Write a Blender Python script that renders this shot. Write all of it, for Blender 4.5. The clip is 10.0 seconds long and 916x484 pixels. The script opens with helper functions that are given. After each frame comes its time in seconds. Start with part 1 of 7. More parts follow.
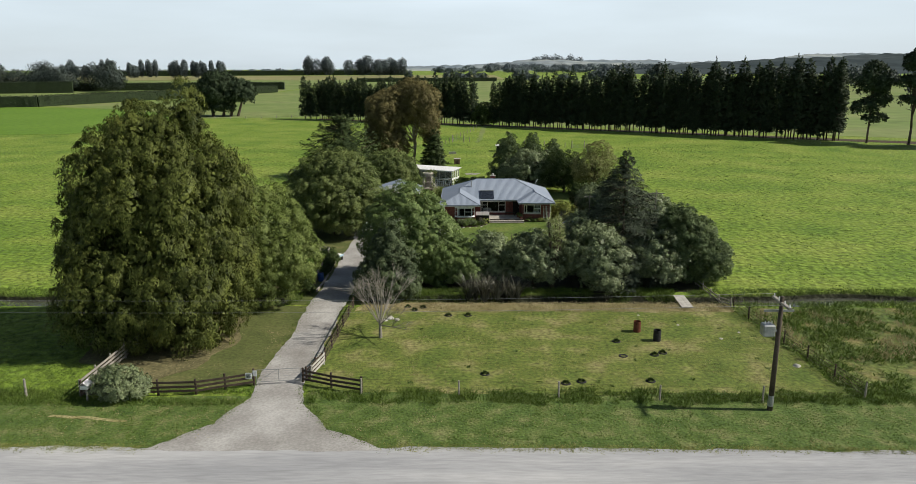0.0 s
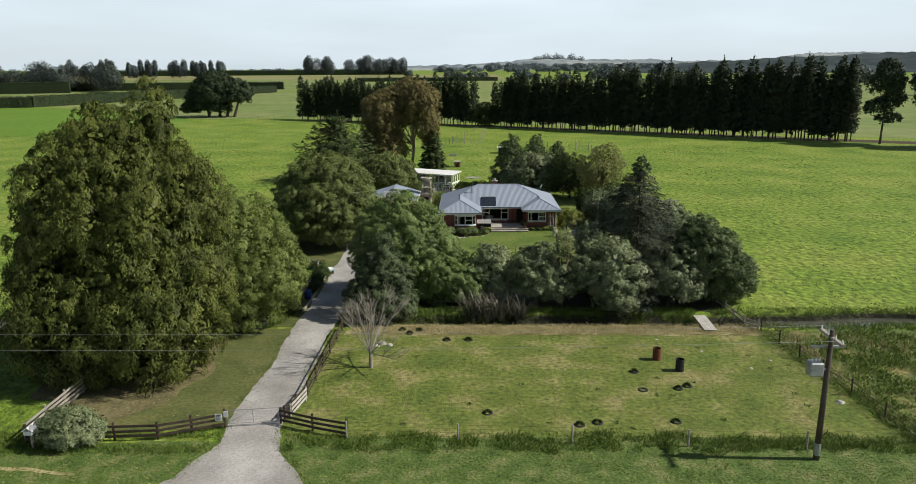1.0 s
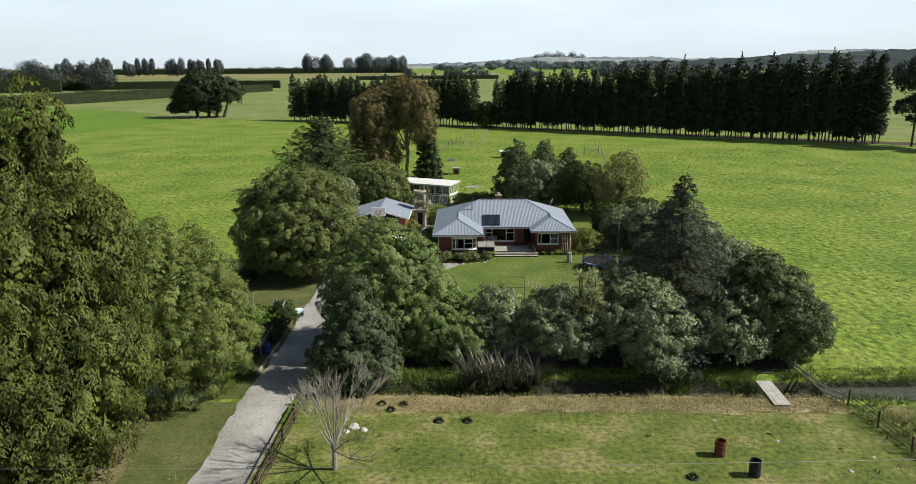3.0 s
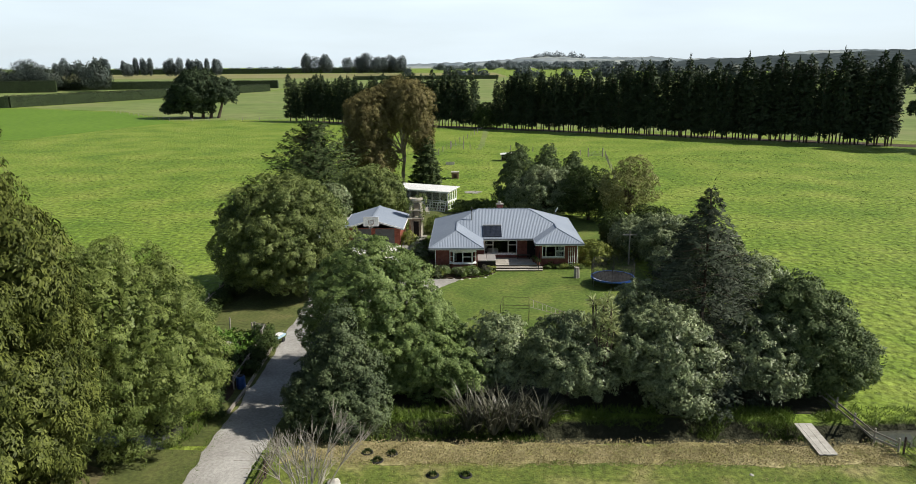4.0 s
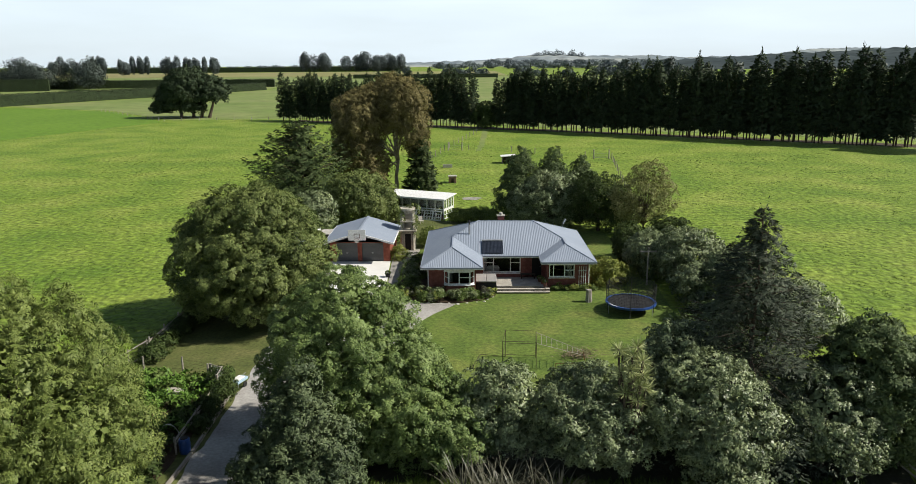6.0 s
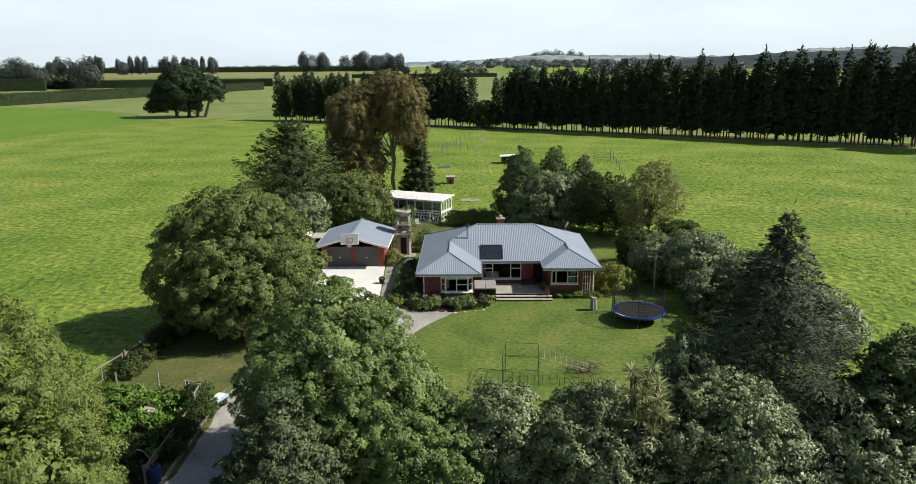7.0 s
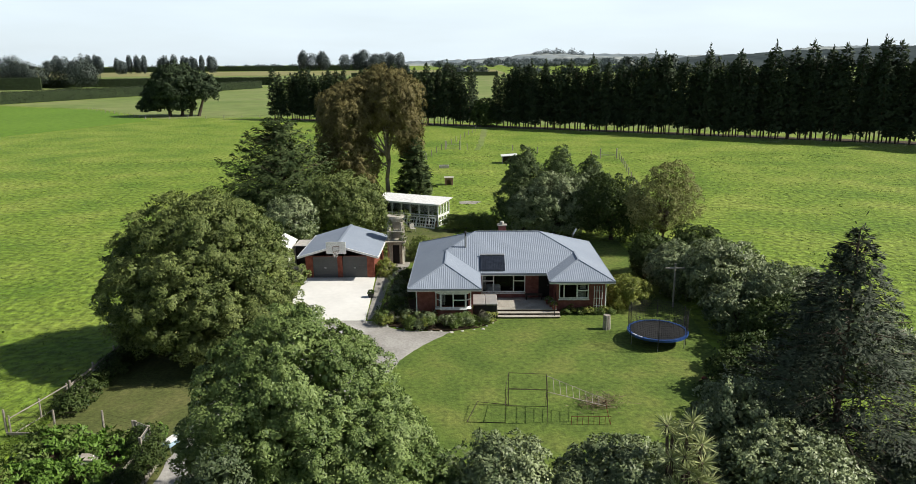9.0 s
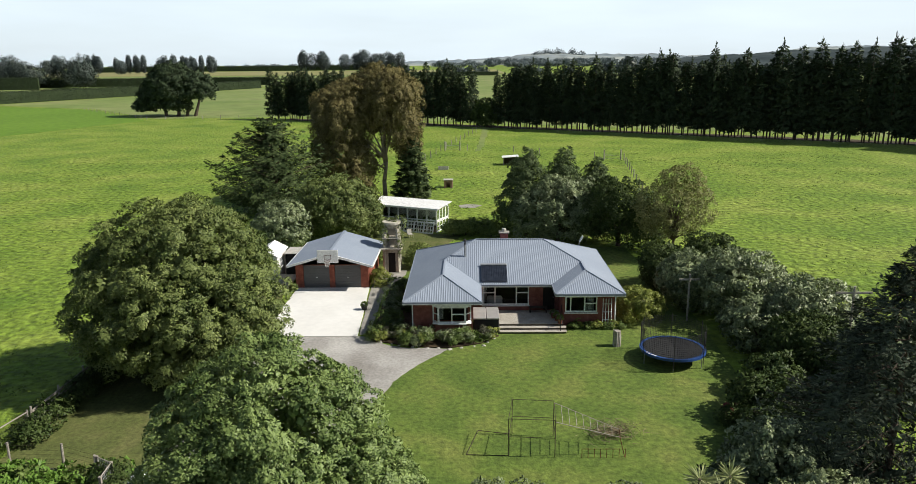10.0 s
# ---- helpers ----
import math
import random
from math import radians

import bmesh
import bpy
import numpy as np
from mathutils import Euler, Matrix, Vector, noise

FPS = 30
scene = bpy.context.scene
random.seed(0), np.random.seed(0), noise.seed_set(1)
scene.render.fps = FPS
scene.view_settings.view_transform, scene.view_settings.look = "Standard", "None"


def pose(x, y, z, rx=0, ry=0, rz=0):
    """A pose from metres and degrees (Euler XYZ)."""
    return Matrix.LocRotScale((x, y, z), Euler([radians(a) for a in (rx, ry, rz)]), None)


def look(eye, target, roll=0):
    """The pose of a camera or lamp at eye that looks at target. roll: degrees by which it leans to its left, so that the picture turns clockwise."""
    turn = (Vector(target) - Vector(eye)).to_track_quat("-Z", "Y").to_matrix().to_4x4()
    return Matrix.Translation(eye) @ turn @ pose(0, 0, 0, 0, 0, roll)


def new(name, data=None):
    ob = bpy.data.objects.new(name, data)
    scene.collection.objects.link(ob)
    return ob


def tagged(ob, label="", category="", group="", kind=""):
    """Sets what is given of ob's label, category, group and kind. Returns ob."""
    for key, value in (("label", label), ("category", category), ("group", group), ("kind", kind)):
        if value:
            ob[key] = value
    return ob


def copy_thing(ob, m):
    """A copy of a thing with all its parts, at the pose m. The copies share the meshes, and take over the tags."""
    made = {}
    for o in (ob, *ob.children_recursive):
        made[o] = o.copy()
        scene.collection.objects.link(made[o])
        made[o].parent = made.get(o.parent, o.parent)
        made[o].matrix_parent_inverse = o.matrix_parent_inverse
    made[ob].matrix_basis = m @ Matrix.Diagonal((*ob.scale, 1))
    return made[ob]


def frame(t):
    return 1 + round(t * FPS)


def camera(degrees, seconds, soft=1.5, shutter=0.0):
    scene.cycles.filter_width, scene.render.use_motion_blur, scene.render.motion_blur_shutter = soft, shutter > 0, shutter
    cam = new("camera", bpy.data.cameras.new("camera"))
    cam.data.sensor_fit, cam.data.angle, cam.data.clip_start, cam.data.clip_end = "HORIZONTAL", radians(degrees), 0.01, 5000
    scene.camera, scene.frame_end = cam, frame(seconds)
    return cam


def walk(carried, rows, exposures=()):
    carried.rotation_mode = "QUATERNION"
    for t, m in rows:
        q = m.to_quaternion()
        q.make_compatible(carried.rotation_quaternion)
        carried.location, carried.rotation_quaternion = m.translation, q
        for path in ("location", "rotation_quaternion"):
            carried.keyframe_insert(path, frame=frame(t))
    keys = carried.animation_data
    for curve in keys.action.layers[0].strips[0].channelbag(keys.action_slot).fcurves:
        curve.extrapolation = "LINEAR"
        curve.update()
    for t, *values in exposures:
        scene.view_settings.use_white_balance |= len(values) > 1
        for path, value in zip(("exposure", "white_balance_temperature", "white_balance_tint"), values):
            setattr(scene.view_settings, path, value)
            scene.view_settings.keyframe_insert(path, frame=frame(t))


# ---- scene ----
# ---- camera ----
cam = camera(64.4, 10.0, 0.4)
PATH = [
    (0, (0.812, 0.659, 20.87), (0.784, 2.603, 20.399), -0.2),
    (0.5, (0.832, 3.478, 20.813), (0.803, 5.421, 20.341), -0.25),
    (1, (0.868, 6.747, 20.773), (0.837, 8.69, 20.301), -0.3),
    (1.5, (0.903, 10.312, 20.72), (0.87, 12.254, 20.245), -0.35),
    (2, (0.949, 13.943, 20.67), (0.914, 15.885, 20.195), -0.38),
    (2.5, (0.978, 17.325, 20.64), (0.944, 19.267, 20.163), -0.4),
    (4, (1.03, 26.572, 20.52), (0.998, 28.514, 20.043), -0.38),
    (4.5, (1.093, 29.14, 20.477), (1.061, 31.082, 19.998), -0.38),
    (5, (1.16, 31.44, 20.41), (1.128, 33.382, 19.931), -0.38),
    (5.5, (1.206, 33.581, 20.291), (1.174, 35.522, 19.811), -0.4),
    (7, (1.356, 38.86, 19.739), (1.327, 40.801, 19.258), -0.44),
    (7.5, (1.415, 40.371, 19.556), (1.386, 42.311, 19.074), -0.48),
    (8, (1.455, 41.876, 19.343), (1.426, 43.817, 18.861), -0.5),
    (8.5, (1.505, 43.508, 19.155), (1.475, 45.449, 18.673), -0.5),
    (9, (1.568, 45.31, 19.012), (1.537, 47.25, 18.529), -0.5),
    (9.5, (1.6, 47.169, 18.894), (1.569, 49.109, 18.41), -0.5),
    (10, (1.61, 49.093, 18.771), (1.578, 51.033, 18.288), -0.5),
]
EXPOSURES = [(0, -0.05), (1.5, 0.05), (3, 0.13), (5, 0.2), (10, 0.2)]
walk(cam, [(t, look(eye, target, roll)) for t, eye, target, roll in PATH], EXPOSURES)

# ---- light ----
SUN_ELEVATION, SUN_AZIMUTH = radians(41.5), radians(92)
world = bpy.data.worlds.new("sky")
scene.world = world
world.use_nodes = True
wn = world.node_tree.nodes
sky = wn.new("ShaderNodeTexSky")
sky.sky_type = "NISHITA"
sky.sun_disc = False
sky.sun_elevation, sky.sun_rotation = SUN_ELEVATION, SUN_AZIMUTH
sky.air_density, sky.dust_density, sky.ozone_density = 1.0, 1.0, 1.0
wn["Background"].inputs["Strength"].default_value = 0.055
# thin white cloud veils the whole sky, a little uneven
veil, stretch_sky, cloud, amount = wn.new("ShaderNodeMixRGB"), wn.new("ShaderNodeMapping"), wn.new("ShaderNodeTexNoise"), wn.new("ShaderNodeMapRange")
sky_place = wn.new("ShaderNodeTexCoord")
stretch_sky.inputs["Scale"].default_value = (1, 1, 5)
cloud.inputs["Scale"].default_value, cloud.inputs["Detail"].default_value = 1.6, 5
amount.inputs["To Min"].default_value, amount.inputs["To Max"].default_value = 0.62, 0.95
amount.inputs["From Min"].default_value, amount.inputs["From Max"].default_value = 0.3, 0.7
veil.inputs["Color2"].default_value = (14.9, 17.1, 18.6, 1)
wl = world.node_tree.links
wl.new(sky_place.outputs["Generated"], stretch_sky.inputs["Vector"])
wl.new(stretch_sky.outputs["Vector"], cloud.inputs["Vector"])
wl.new(cloud.outputs["Fac"], amount.inputs["Value"])
sky_split, height_fade, product = wn.new("ShaderNodeSeparateXYZ"), wn.new("ShaderNodeMapRange"), wn.new("ShaderNodeMath")
height_fade.inputs["From Min"].default_value, height_fade.inputs["From Max"].default_value = 0.1, 0.26
height_fade.inputs["To Min"].default_value, height_fade.inputs["To Max"].default_value = 1.0, 0.05
product.operation = "MULTIPLY"
wl.new(sky_place.outputs["Generated"], sky_split.inputs["Vector"])
wl.new(sky_split.outputs["Z"], height_fade.inputs["Value"])
wl.new(amount.outputs["Result"], product.inputs[0])
wl.new(height_fade.outputs["Result"], product.inputs[1])
wl.new(product.outputs["Value"], veil.inputs["Fac"])
wl.new(sky.outputs["Color"], veil.inputs["Color1"])
wl.new(veil.outputs["Color"], wn["Background"].inputs["Color"])
sun = new("sun", bpy.data.lights.new("sun", "SUN"))
sun.data.energy, sun.data.angle, sun.data.color = 5.0, radians(1.2), (1.0, 0.95, 0.86)
to_sun = Vector((math.sin(SUN_AZIMUTH) * math.cos(SUN_ELEVATION), math.cos(SUN_AZIMUTH) * math.cos(SUN_ELEVATION), math.sin(SUN_ELEVATION)))
sun.matrix_world = look(to_sun * 100, (0, 0, 0))


# ---- materials ----
def material(name, colours, scale=4.0, rough=0.85, bump=0.0, bump_scale=None, metal=0.0, fine=None, spec=0.3, stops=(0.3, 0.7), detail=6.0, stretch=(1, 1, 1), grain=0.22):
    """Two scales of noise: a large one runs through the colours, a fine one lightens and darkens them."""
    m = bpy.data.materials.new(name)
    m.use_nodes = True
    n, ln = m.node_tree.nodes, m.node_tree.links
    b = n["Principled BSDF"]
    b.inputs["Roughness"].default_value, b.inputs["Metallic"].default_value = rough, metal
    b.inputs["Specular IOR Level"].default_value = spec
    tc, mp = n.new("ShaderNodeTexCoord"), n.new("ShaderNodeMapping")
    mp.inputs["Scale"].default_value = stretch
    ln.new(tc.outputs["Object"], mp.inputs["Vector"])
    n1, n2, ramp = n.new("ShaderNodeTexNoise"), n.new("ShaderNodeTexNoise"), n.new("ShaderNodeValToRGB")
    n1.inputs["Scale"].default_value, n1.inputs["Detail"].default_value = scale, detail
    n2.inputs["Scale"].default_value, n2.inputs["Detail"].default_value = fine or scale * 9, 4
    for k in (n1, n2):
        ln.new(mp.outputs["Vector"], k.inputs["Vector"])
    el = ramp.color_ramp.elements
    while len(el) < len(colours):
        el.new(0.5)
    for i, c in enumerate(colours):
        el[i].position = stops[0] + (stops[1] - stops[0]) * i / max(1, len(colours) - 1)
        el[i].color = (*c, 1)
    ln.new(n1.outputs["Fac"], ramp.inputs["Fac"])
    mr = n.new("ShaderNodeMapRange")
    mr.inputs["From Min"].default_value, mr.inputs["From Max"].default_value = 0.25, 0.75
    mr.inputs["To Min"].default_value, mr.inputs["To Max"].default_value = 1 - grain, 1 + grain
    ln.new(n2.outputs["Fac"], mr.inputs["Value"])
    mul = n.new("ShaderNodeVectorMath")
    mul.operation = "MULTIPLY"
    ln.new(ramp.outputs["Color"], mul.inputs[0])
    ln.new(mr.outputs["Result"], mul.inputs[1])
    ln.new(mul.outputs["Vector"], b.inputs["Base Color"])
    if bump:
        bn, n3 = n.new("ShaderNodeBump"), n.new("ShaderNodeTexNoise")
        n3.inputs["Scale"].default_value, n3.inputs["Detail"].default_value = bump_scale or scale * 6, 5
        ln.new(mp.outputs["Vector"], n3.inputs["Vector"])
        bn.inputs["Distance"].default_value, bn.inputs["Strength"].default_value = bump, 1.0
        ln.new(n3.outputs["Fac"], bn.inputs["Height"])
        ln.new(bn.outputs["Normal"], b.inputs["Normal"])
    return m


def foliage(name, dark, light, tint=None, rough=0.5, trans=0.2, spec=0.2):
    """Leaves: every leaf its own shade between dark and light, some light passing through."""
    m = bpy.data.materials.new(name)
    m.use_nodes = True
    n, ln = m.node_tree.nodes, m.node_tree.links
    b = n["Principled BSDF"]
    b.inputs["Roughness"].default_value, b.inputs["Specular IOR Level"].default_value = rough, spec
    geo, ramp = n.new("ShaderNodeNewGeometry"), n.new("ShaderNodeValToRGB")
    tc, ns, mix = n.new("ShaderNodeTexCoord"), n.new("ShaderNodeTexNoise"), n.new("ShaderNodeMath")
    ns.inputs["Scale"].default_value, ns.inputs["Detail"].default_value = 0.55, 3
    ln.new(tc.outputs["Object"], ns.inputs["Vector"])
    mix.operation = "MULTIPLY_ADD"
    mix.inputs[1].default_value = 0.45
    ln.new(geo.outputs["Random Per Island"], mix.inputs[0])
    sc = n.new("ShaderNodeMath")
    sc.operation = "MULTIPLY_ADD"
    sc.inputs[1].default_value, sc.inputs[2].default_value = 1.3, -0.45
    ln.new(ns.outputs["Fac"], sc.inputs[0])
    ln.new(sc.outputs["Value"], mix.inputs[2])
    el = ramp.color_ramp.elements
    el[0].color, el[1].color = (*dark, 1), (*light, 1)
    el[0].position, el[1].position = 0.1, 0.85
    if tint:
        e = el.new(0.97)
        e.color = (*tint, 1)
    ln.new(mix.outputs["Value"], ramp.inputs["Fac"])
    ln.new(ramp.outputs["Color"], b.inputs["Base Color"])
    tr, ms = n.new("ShaderNodeBsdfTranslucent"), n.new("ShaderNodeMixShader")
    ms.inputs["Fac"].default_value = trans * 0.6
    ln.new(ramp.outputs["Color"], tr.inputs["Color"])
    ln.new(b.outputs["BSDF"], ms.inputs[1])
    ln.new(tr.outputs["BSDF"], ms.inputs[2])
    ln.new(ms.outputs["Shader"], n["Material Output"].inputs["Surface"])
    return m


def glass_material(name):
    m = bpy.data.materials.new(name)
    m.use_nodes = True
    b = m.node_tree.nodes["Principled BSDF"]
    b.inputs["Base Color"].default_value = (0.9, 0.95, 0.95, 1)
    b.inputs["Roughness"].default_value, b.inputs["Transmission Weight"].default_value = 0.02, 1.0
    b.inputs["IOR"].default_value = 1.16
    return m


PASTURE = material("pasture grass", [(0.102, 0.178, 0.016), (0.158, 0.232, 0.026), (0.222, 0.272, 0.046)], 0.09, 0.9, 0.5, 1.3, fine=1.5, detail=11, grain=0.6)
BRIGHT = material("young grass", [(0.1, 0.19, 0.012), (0.12, 0.215, 0.016)], 0.03, 0.9, 0.05, 2.0, fine=0.5)
PALEFIELD = material("dry field", [(0.2, 0.2, 0.07), (0.25, 0.23, 0.1)], 0.01, 0.9, fine=0.08)
FIELD = material("far grass field", [(0.125, 0.185, 0.04), (0.165, 0.215, 0.058), (0.21, 0.23, 0.085)], 0.02, 0.9, fine=0.15, detail=8)
MOWN = material("mown dry lawn", [(0.086, 0.126, 0.02), (0.134, 0.166, 0.032), (0.255, 0.228, 0.094)], 0.35, 0.9, 0.06, 9, fine=3.2, detail=10, stops=(0.32, 0.7), grain=0.6)
LAWN = material("garden lawn", [(0.07, 0.117, 0.018), (0.108, 0.158, 0.026), (0.158, 0.185, 0.041)], 0.3, 0.9, 0.05, 7, fine=3.2, detail=10, grain=0.44)
VERGE = material("roadside grass", [(0.058, 0.102, 0.019), (0.094, 0.142, 0.03), (0.175, 0.185, 0.068)], 0.8, 0.9, 0.09, 5, fine=6, grain=0.5, detail=10)
ROUGH = material("rough grass", [(0.066, 0.106, 0.017), (0.11, 0.138, 0.03), (0.21, 0.178, 0.066)], 0.4, 0.9, 0.3, 1.6, fine=2.2, grain=0.55)
STRAW = material("straw bank", [(0.13, 0.138, 0.036), (0.27, 0.24, 0.1), (0.41, 0.36, 0.19)], 0.6, 0.9, 0.05, 7, fine=5, grain=0.6)
GRAVEL = material("road gravel", [(0.3, 0.302, 0.306), (0.37, 0.37, 0.37), (0.47, 0.465, 0.455)], 0.5, 0.95, 0.015, 25, fine=6, detail=8, stretch=(0.12, 1, 1), grain=0.14)
DRIVE = material("drive gravel", [(0.25, 0.235, 0.212), (0.34, 0.325, 0.3), (0.45, 0.435, 0.405)], 0.32, 0.95, 0.02, 20, fine=6, detail=11, grain=0.2)
LITTER = material("leaf litter", [(0.1, 0.092, 0.04), (0.14, 0.125, 0.056), (0.2, 0.175, 0.085)], 0.6, 0.95, 0.04, 9, fine=5, grain=0.4)
# Worn dry grass; its olive is also darkened for shade beside the drive.
OLIVE = material("worn lawn with shade painted in", [(0.068, 0.086, 0.022), (0.098, 0.114, 0.032), (0.145, 0.142, 0.051)], 0.4, 0.9, 0.03, 9, fine=4, grain=0.35)
CONCRETE = material("pale concrete", [(0.66, 0.65, 0.61), (0.75, 0.74, 0.7)], 0.3, 0.8, 0.002, 20, fine=2, grain=0.05)
GREYCONC = material("grey concrete", [(0.23, 0.22, 0.19), (0.37, 0.35, 0.31)], 1.2, 0.9, 0.01, 14, fine=12)
# ground colour kept near-black to carry the shade under overhanging shrubs
SHADEGROUND = material("dark ground with painted shade", [(0.026, 0.026, 0.014), (0.05, 0.05, 0.022)], 1.0, 0.9, 0.05, 5)
WATER = material("ditch water", [(0.06, 0.065, 0.05), (0.09, 0.09, 0.07)], 0.7, 0.06, spec=0.6)
SOIL = material("garden soil", [(0.045, 0.03, 0.018), (0.08, 0.055, 0.03)], 2.0, 0.95, 0.04, 12)
ROOF = material("grey roof steel", [(0.245, 0.285, 0.345), (0.28, 0.32, 0.38)], 0.35, 0.5, fine=5, spec=0.35, grain=0.04)
GUTTER = material("blue-grey gutter steel", [(0.2, 0.23, 0.28), (0.27, 0.3, 0.35)], 0.6, 0.5, fine=3, grain=0.08)
BRICK = material("maroon brick", [(0.15, 0.05, 0.042), (0.2, 0.072, 0.058), (0.25, 0.1, 0.08)], 3.0, 0.85, 0.006, 30, fine=14)
REDBRICK = material("red brick", [(0.18, 0.05, 0.032), (0.25, 0.075, 0.048), (0.3, 0.11, 0.07)], 3.0, 0.85, 0.006, 30, fine=14)
WHITE = material("white paint", [(0.72, 0.72, 0.7), (0.82, 0.82, 0.8)], 1.5, 0.5, fine=8)
WHITEROOF = material("white roof sheet", [(0.74, 0.74, 0.71), (0.84, 0.84, 0.82)], 0.6, 0.5, fine=4)
DOORGREY = material("grey roller steel", [(0.1, 0.1, 0.1), (0.12, 0.12, 0.12)], 1.0, 0.5, fine=6, grain=0.06)
DARK = material("near-black for unlit rooms and dark parts", [(0.012, 0.011, 0.01), (0.025, 0.022, 0.02)], 1.5, 0.8)
BLACK = material("black rubber", [(0.014, 0.014, 0.014), (0.03, 0.03, 0.03)], 4, 0.75, 0.004, 30)
WOODGREY = material("weathered timber", [(0.24, 0.215, 0.18), (0.38, 0.35, 0.3)], 1.2, 0.85, 0.004, 25, fine=14, stretch=(1, 1, 6))
WOODDARK = material("dark stained rails", [(0.045, 0.032, 0.024), (0.085, 0.062, 0.045)], 1.5, 0.85, 0.004, 25, fine=14)
DECK = material("deck timber", [(0.34, 0.31, 0.26), (0.47, 0.44, 0.38)], 1.5, 0.8, 0.003, 20, fine=12)
BARK = material("bark", [(0.06, 0.045, 0.032), (0.13, 0.1, 0.075)], 2.0, 0.95, 0.03, 12)
PALEBARK = material("pale bark", [(0.2, 0.16, 0.12), (0.33, 0.28, 0.22)], 1.5, 0.9, 0.02, 10)
TWIGBARK = material("pale grey twigs", [(0.2, 0.18, 0.145), (0.36, 0.33, 0.28)], 2.0, 0.9)
STEEL = material("galvanised steel", [(0.3, 0.31, 0.32), (0.42, 0.43, 0.43)], 3, 0.5, metal=0.6)
PALEBLUE = material("faded pale blue plastic", [(0.3, 0.42, 0.52), (0.42, 0.54, 0.62)], 2, 0.5)
RUST = material("rusted steel", [(0.09, 0.03, 0.015), (0.17, 0.06, 0.03)], 4, 0.85, 0.004, 20)
BLUE = material("blue plastic", [(0.022, 0.06, 0.2), (0.032, 0.085, 0.27)], 2, 0.4)
TOWERCONC = material("weathered tan concrete", [(0.3, 0.27, 0.21), (0.42, 0.39, 0.32), (0.52, 0.49, 0.42)], 1.6, 0.9, 0.02, 14, fine=9, grain=0.35)
STONE = material("pale stone", [(0.35, 0.33, 0.29), (0.52, 0.5, 0.45)], 3, 0.9, 0.02, 12)
CURTAIN = material("pale curtain cloth", [(0.5, 0.49, 0.46), (0.62, 0.61, 0.58)], 2, 0.9)
SOLAR = material("dark collector glass", [(0.02, 0.024, 0.034), (0.035, 0.042, 0.058)], 3, 0.25, spec=0.5)
POLEWOOD = material("tarred pole", [(0.05, 0.04, 0.03), (0.1, 0.08, 0.06)], 1.0, 0.9, 0.01, 12)
SPAGREY = material("spa cover vinyl", [(0.27, 0.26, 0.25), (0.34, 0.33, 0.31)], 1.5, 0.6)
GLASS = glass_material("window glass")

GUMLEAF = foliage("olive gum leaves", (0.036, 0.05, 0.011), (0.192, 0.218, 0.052), (0.275, 0.242, 0.068), trans=0.24, spec=0.12)
BROWNGUM = foliage("brown gum leaves", (0.092, 0.08, 0.03), (0.275, 0.238, 0.098), (0.33, 0.262, 0.11), trans=0.22, spec=0.12)
WILLOWLEAF = foliage("willow leaves", (0.086, 0.126, 0.026), (0.285, 0.34, 0.098), trans=0.3)
ASHLEAF = foliage("broad green leaves", (0.068, 0.118, 0.026), (0.32, 0.41, 0.135), (0.42, 0.48, 0.2), trans=0.24, spec=0.28)
GREYLEAF = foliage("grey-green leaves", (0.056, 0.088, 0.034), (0.38, 0.44, 0.22), (0.58, 0.62, 0.4), rough=0.42, trans=0.16, spec=0.35)
SHOOTLEAF = foliage("dull grey-green shoots", (0.036, 0.058, 0.026), (0.18, 0.225, 0.105), trans=0.12)
DARKLEAF = foliage("dark green leaves", (0.025, 0.047, 0.012), (0.095, 0.13, 0.036), trans=0.14, spec=0.14)
TREELEAF = foliage("garden tree leaves", (0.06, 0.092, 0.022), (0.275, 0.325, 0.105), (0.35, 0.38, 0.145), trans=0.24)
PLUMLEAF = foliage("bronze-green leaves", (0.13, 0.145, 0.042), (0.37, 0.36, 0.14), trans=0.2)
CEDARLEAF = foliage("blue-grey needles", (0.014, 0.022, 0.012), (0.125, 0.155, 0.098), (0.34, 0.37, 0.28), rough=0.6, trans=0.08, spec=0.14)
PINELEAF = foliage("pine needles", (0.02, 0.036, 0.018), (0.078, 0.108, 0.05), rough=0.7, trans=0.06)
BLACKCEDAR = foliage("near-black cedar needles", (0.026, 0.046, 0.015), (0.125, 0.165, 0.062), rough=0.6, trans=0.12, spec=0.12)
DARKCEDAR = foliage("dark cedar needles", (0.036, 0.064, 0.022), (0.19, 0.245, 0.095), rough=0.6, trans=0.14)
FLAXLEAF = foliage("bronze flax blades", (0.05, 0.05, 0.034), (0.2, 0.195, 0.135), (0.42, 0.4, 0.32), rough=0.35, trans=0.1)
YUCCALEAF = foliage("pale spiky leaves", (0.17, 0.21, 0.07), (0.54, 0.57, 0.28))
VEGLEAF = foliage("vegetable leaves", (0.065, 0.135, 0.02), (0.2, 0.33, 0.06))
GRASSLEAF = foliage("grass blades", (0.072, 0.125, 0.016), (0.15, 0.208, 0.038), (0.23, 0.23, 0.075), trans=0.3)
DRYLEAF = foliage("dry grass blades", (0.15, 0.185, 0.036), (0.32, 0.31, 0.1), trans=0.3)
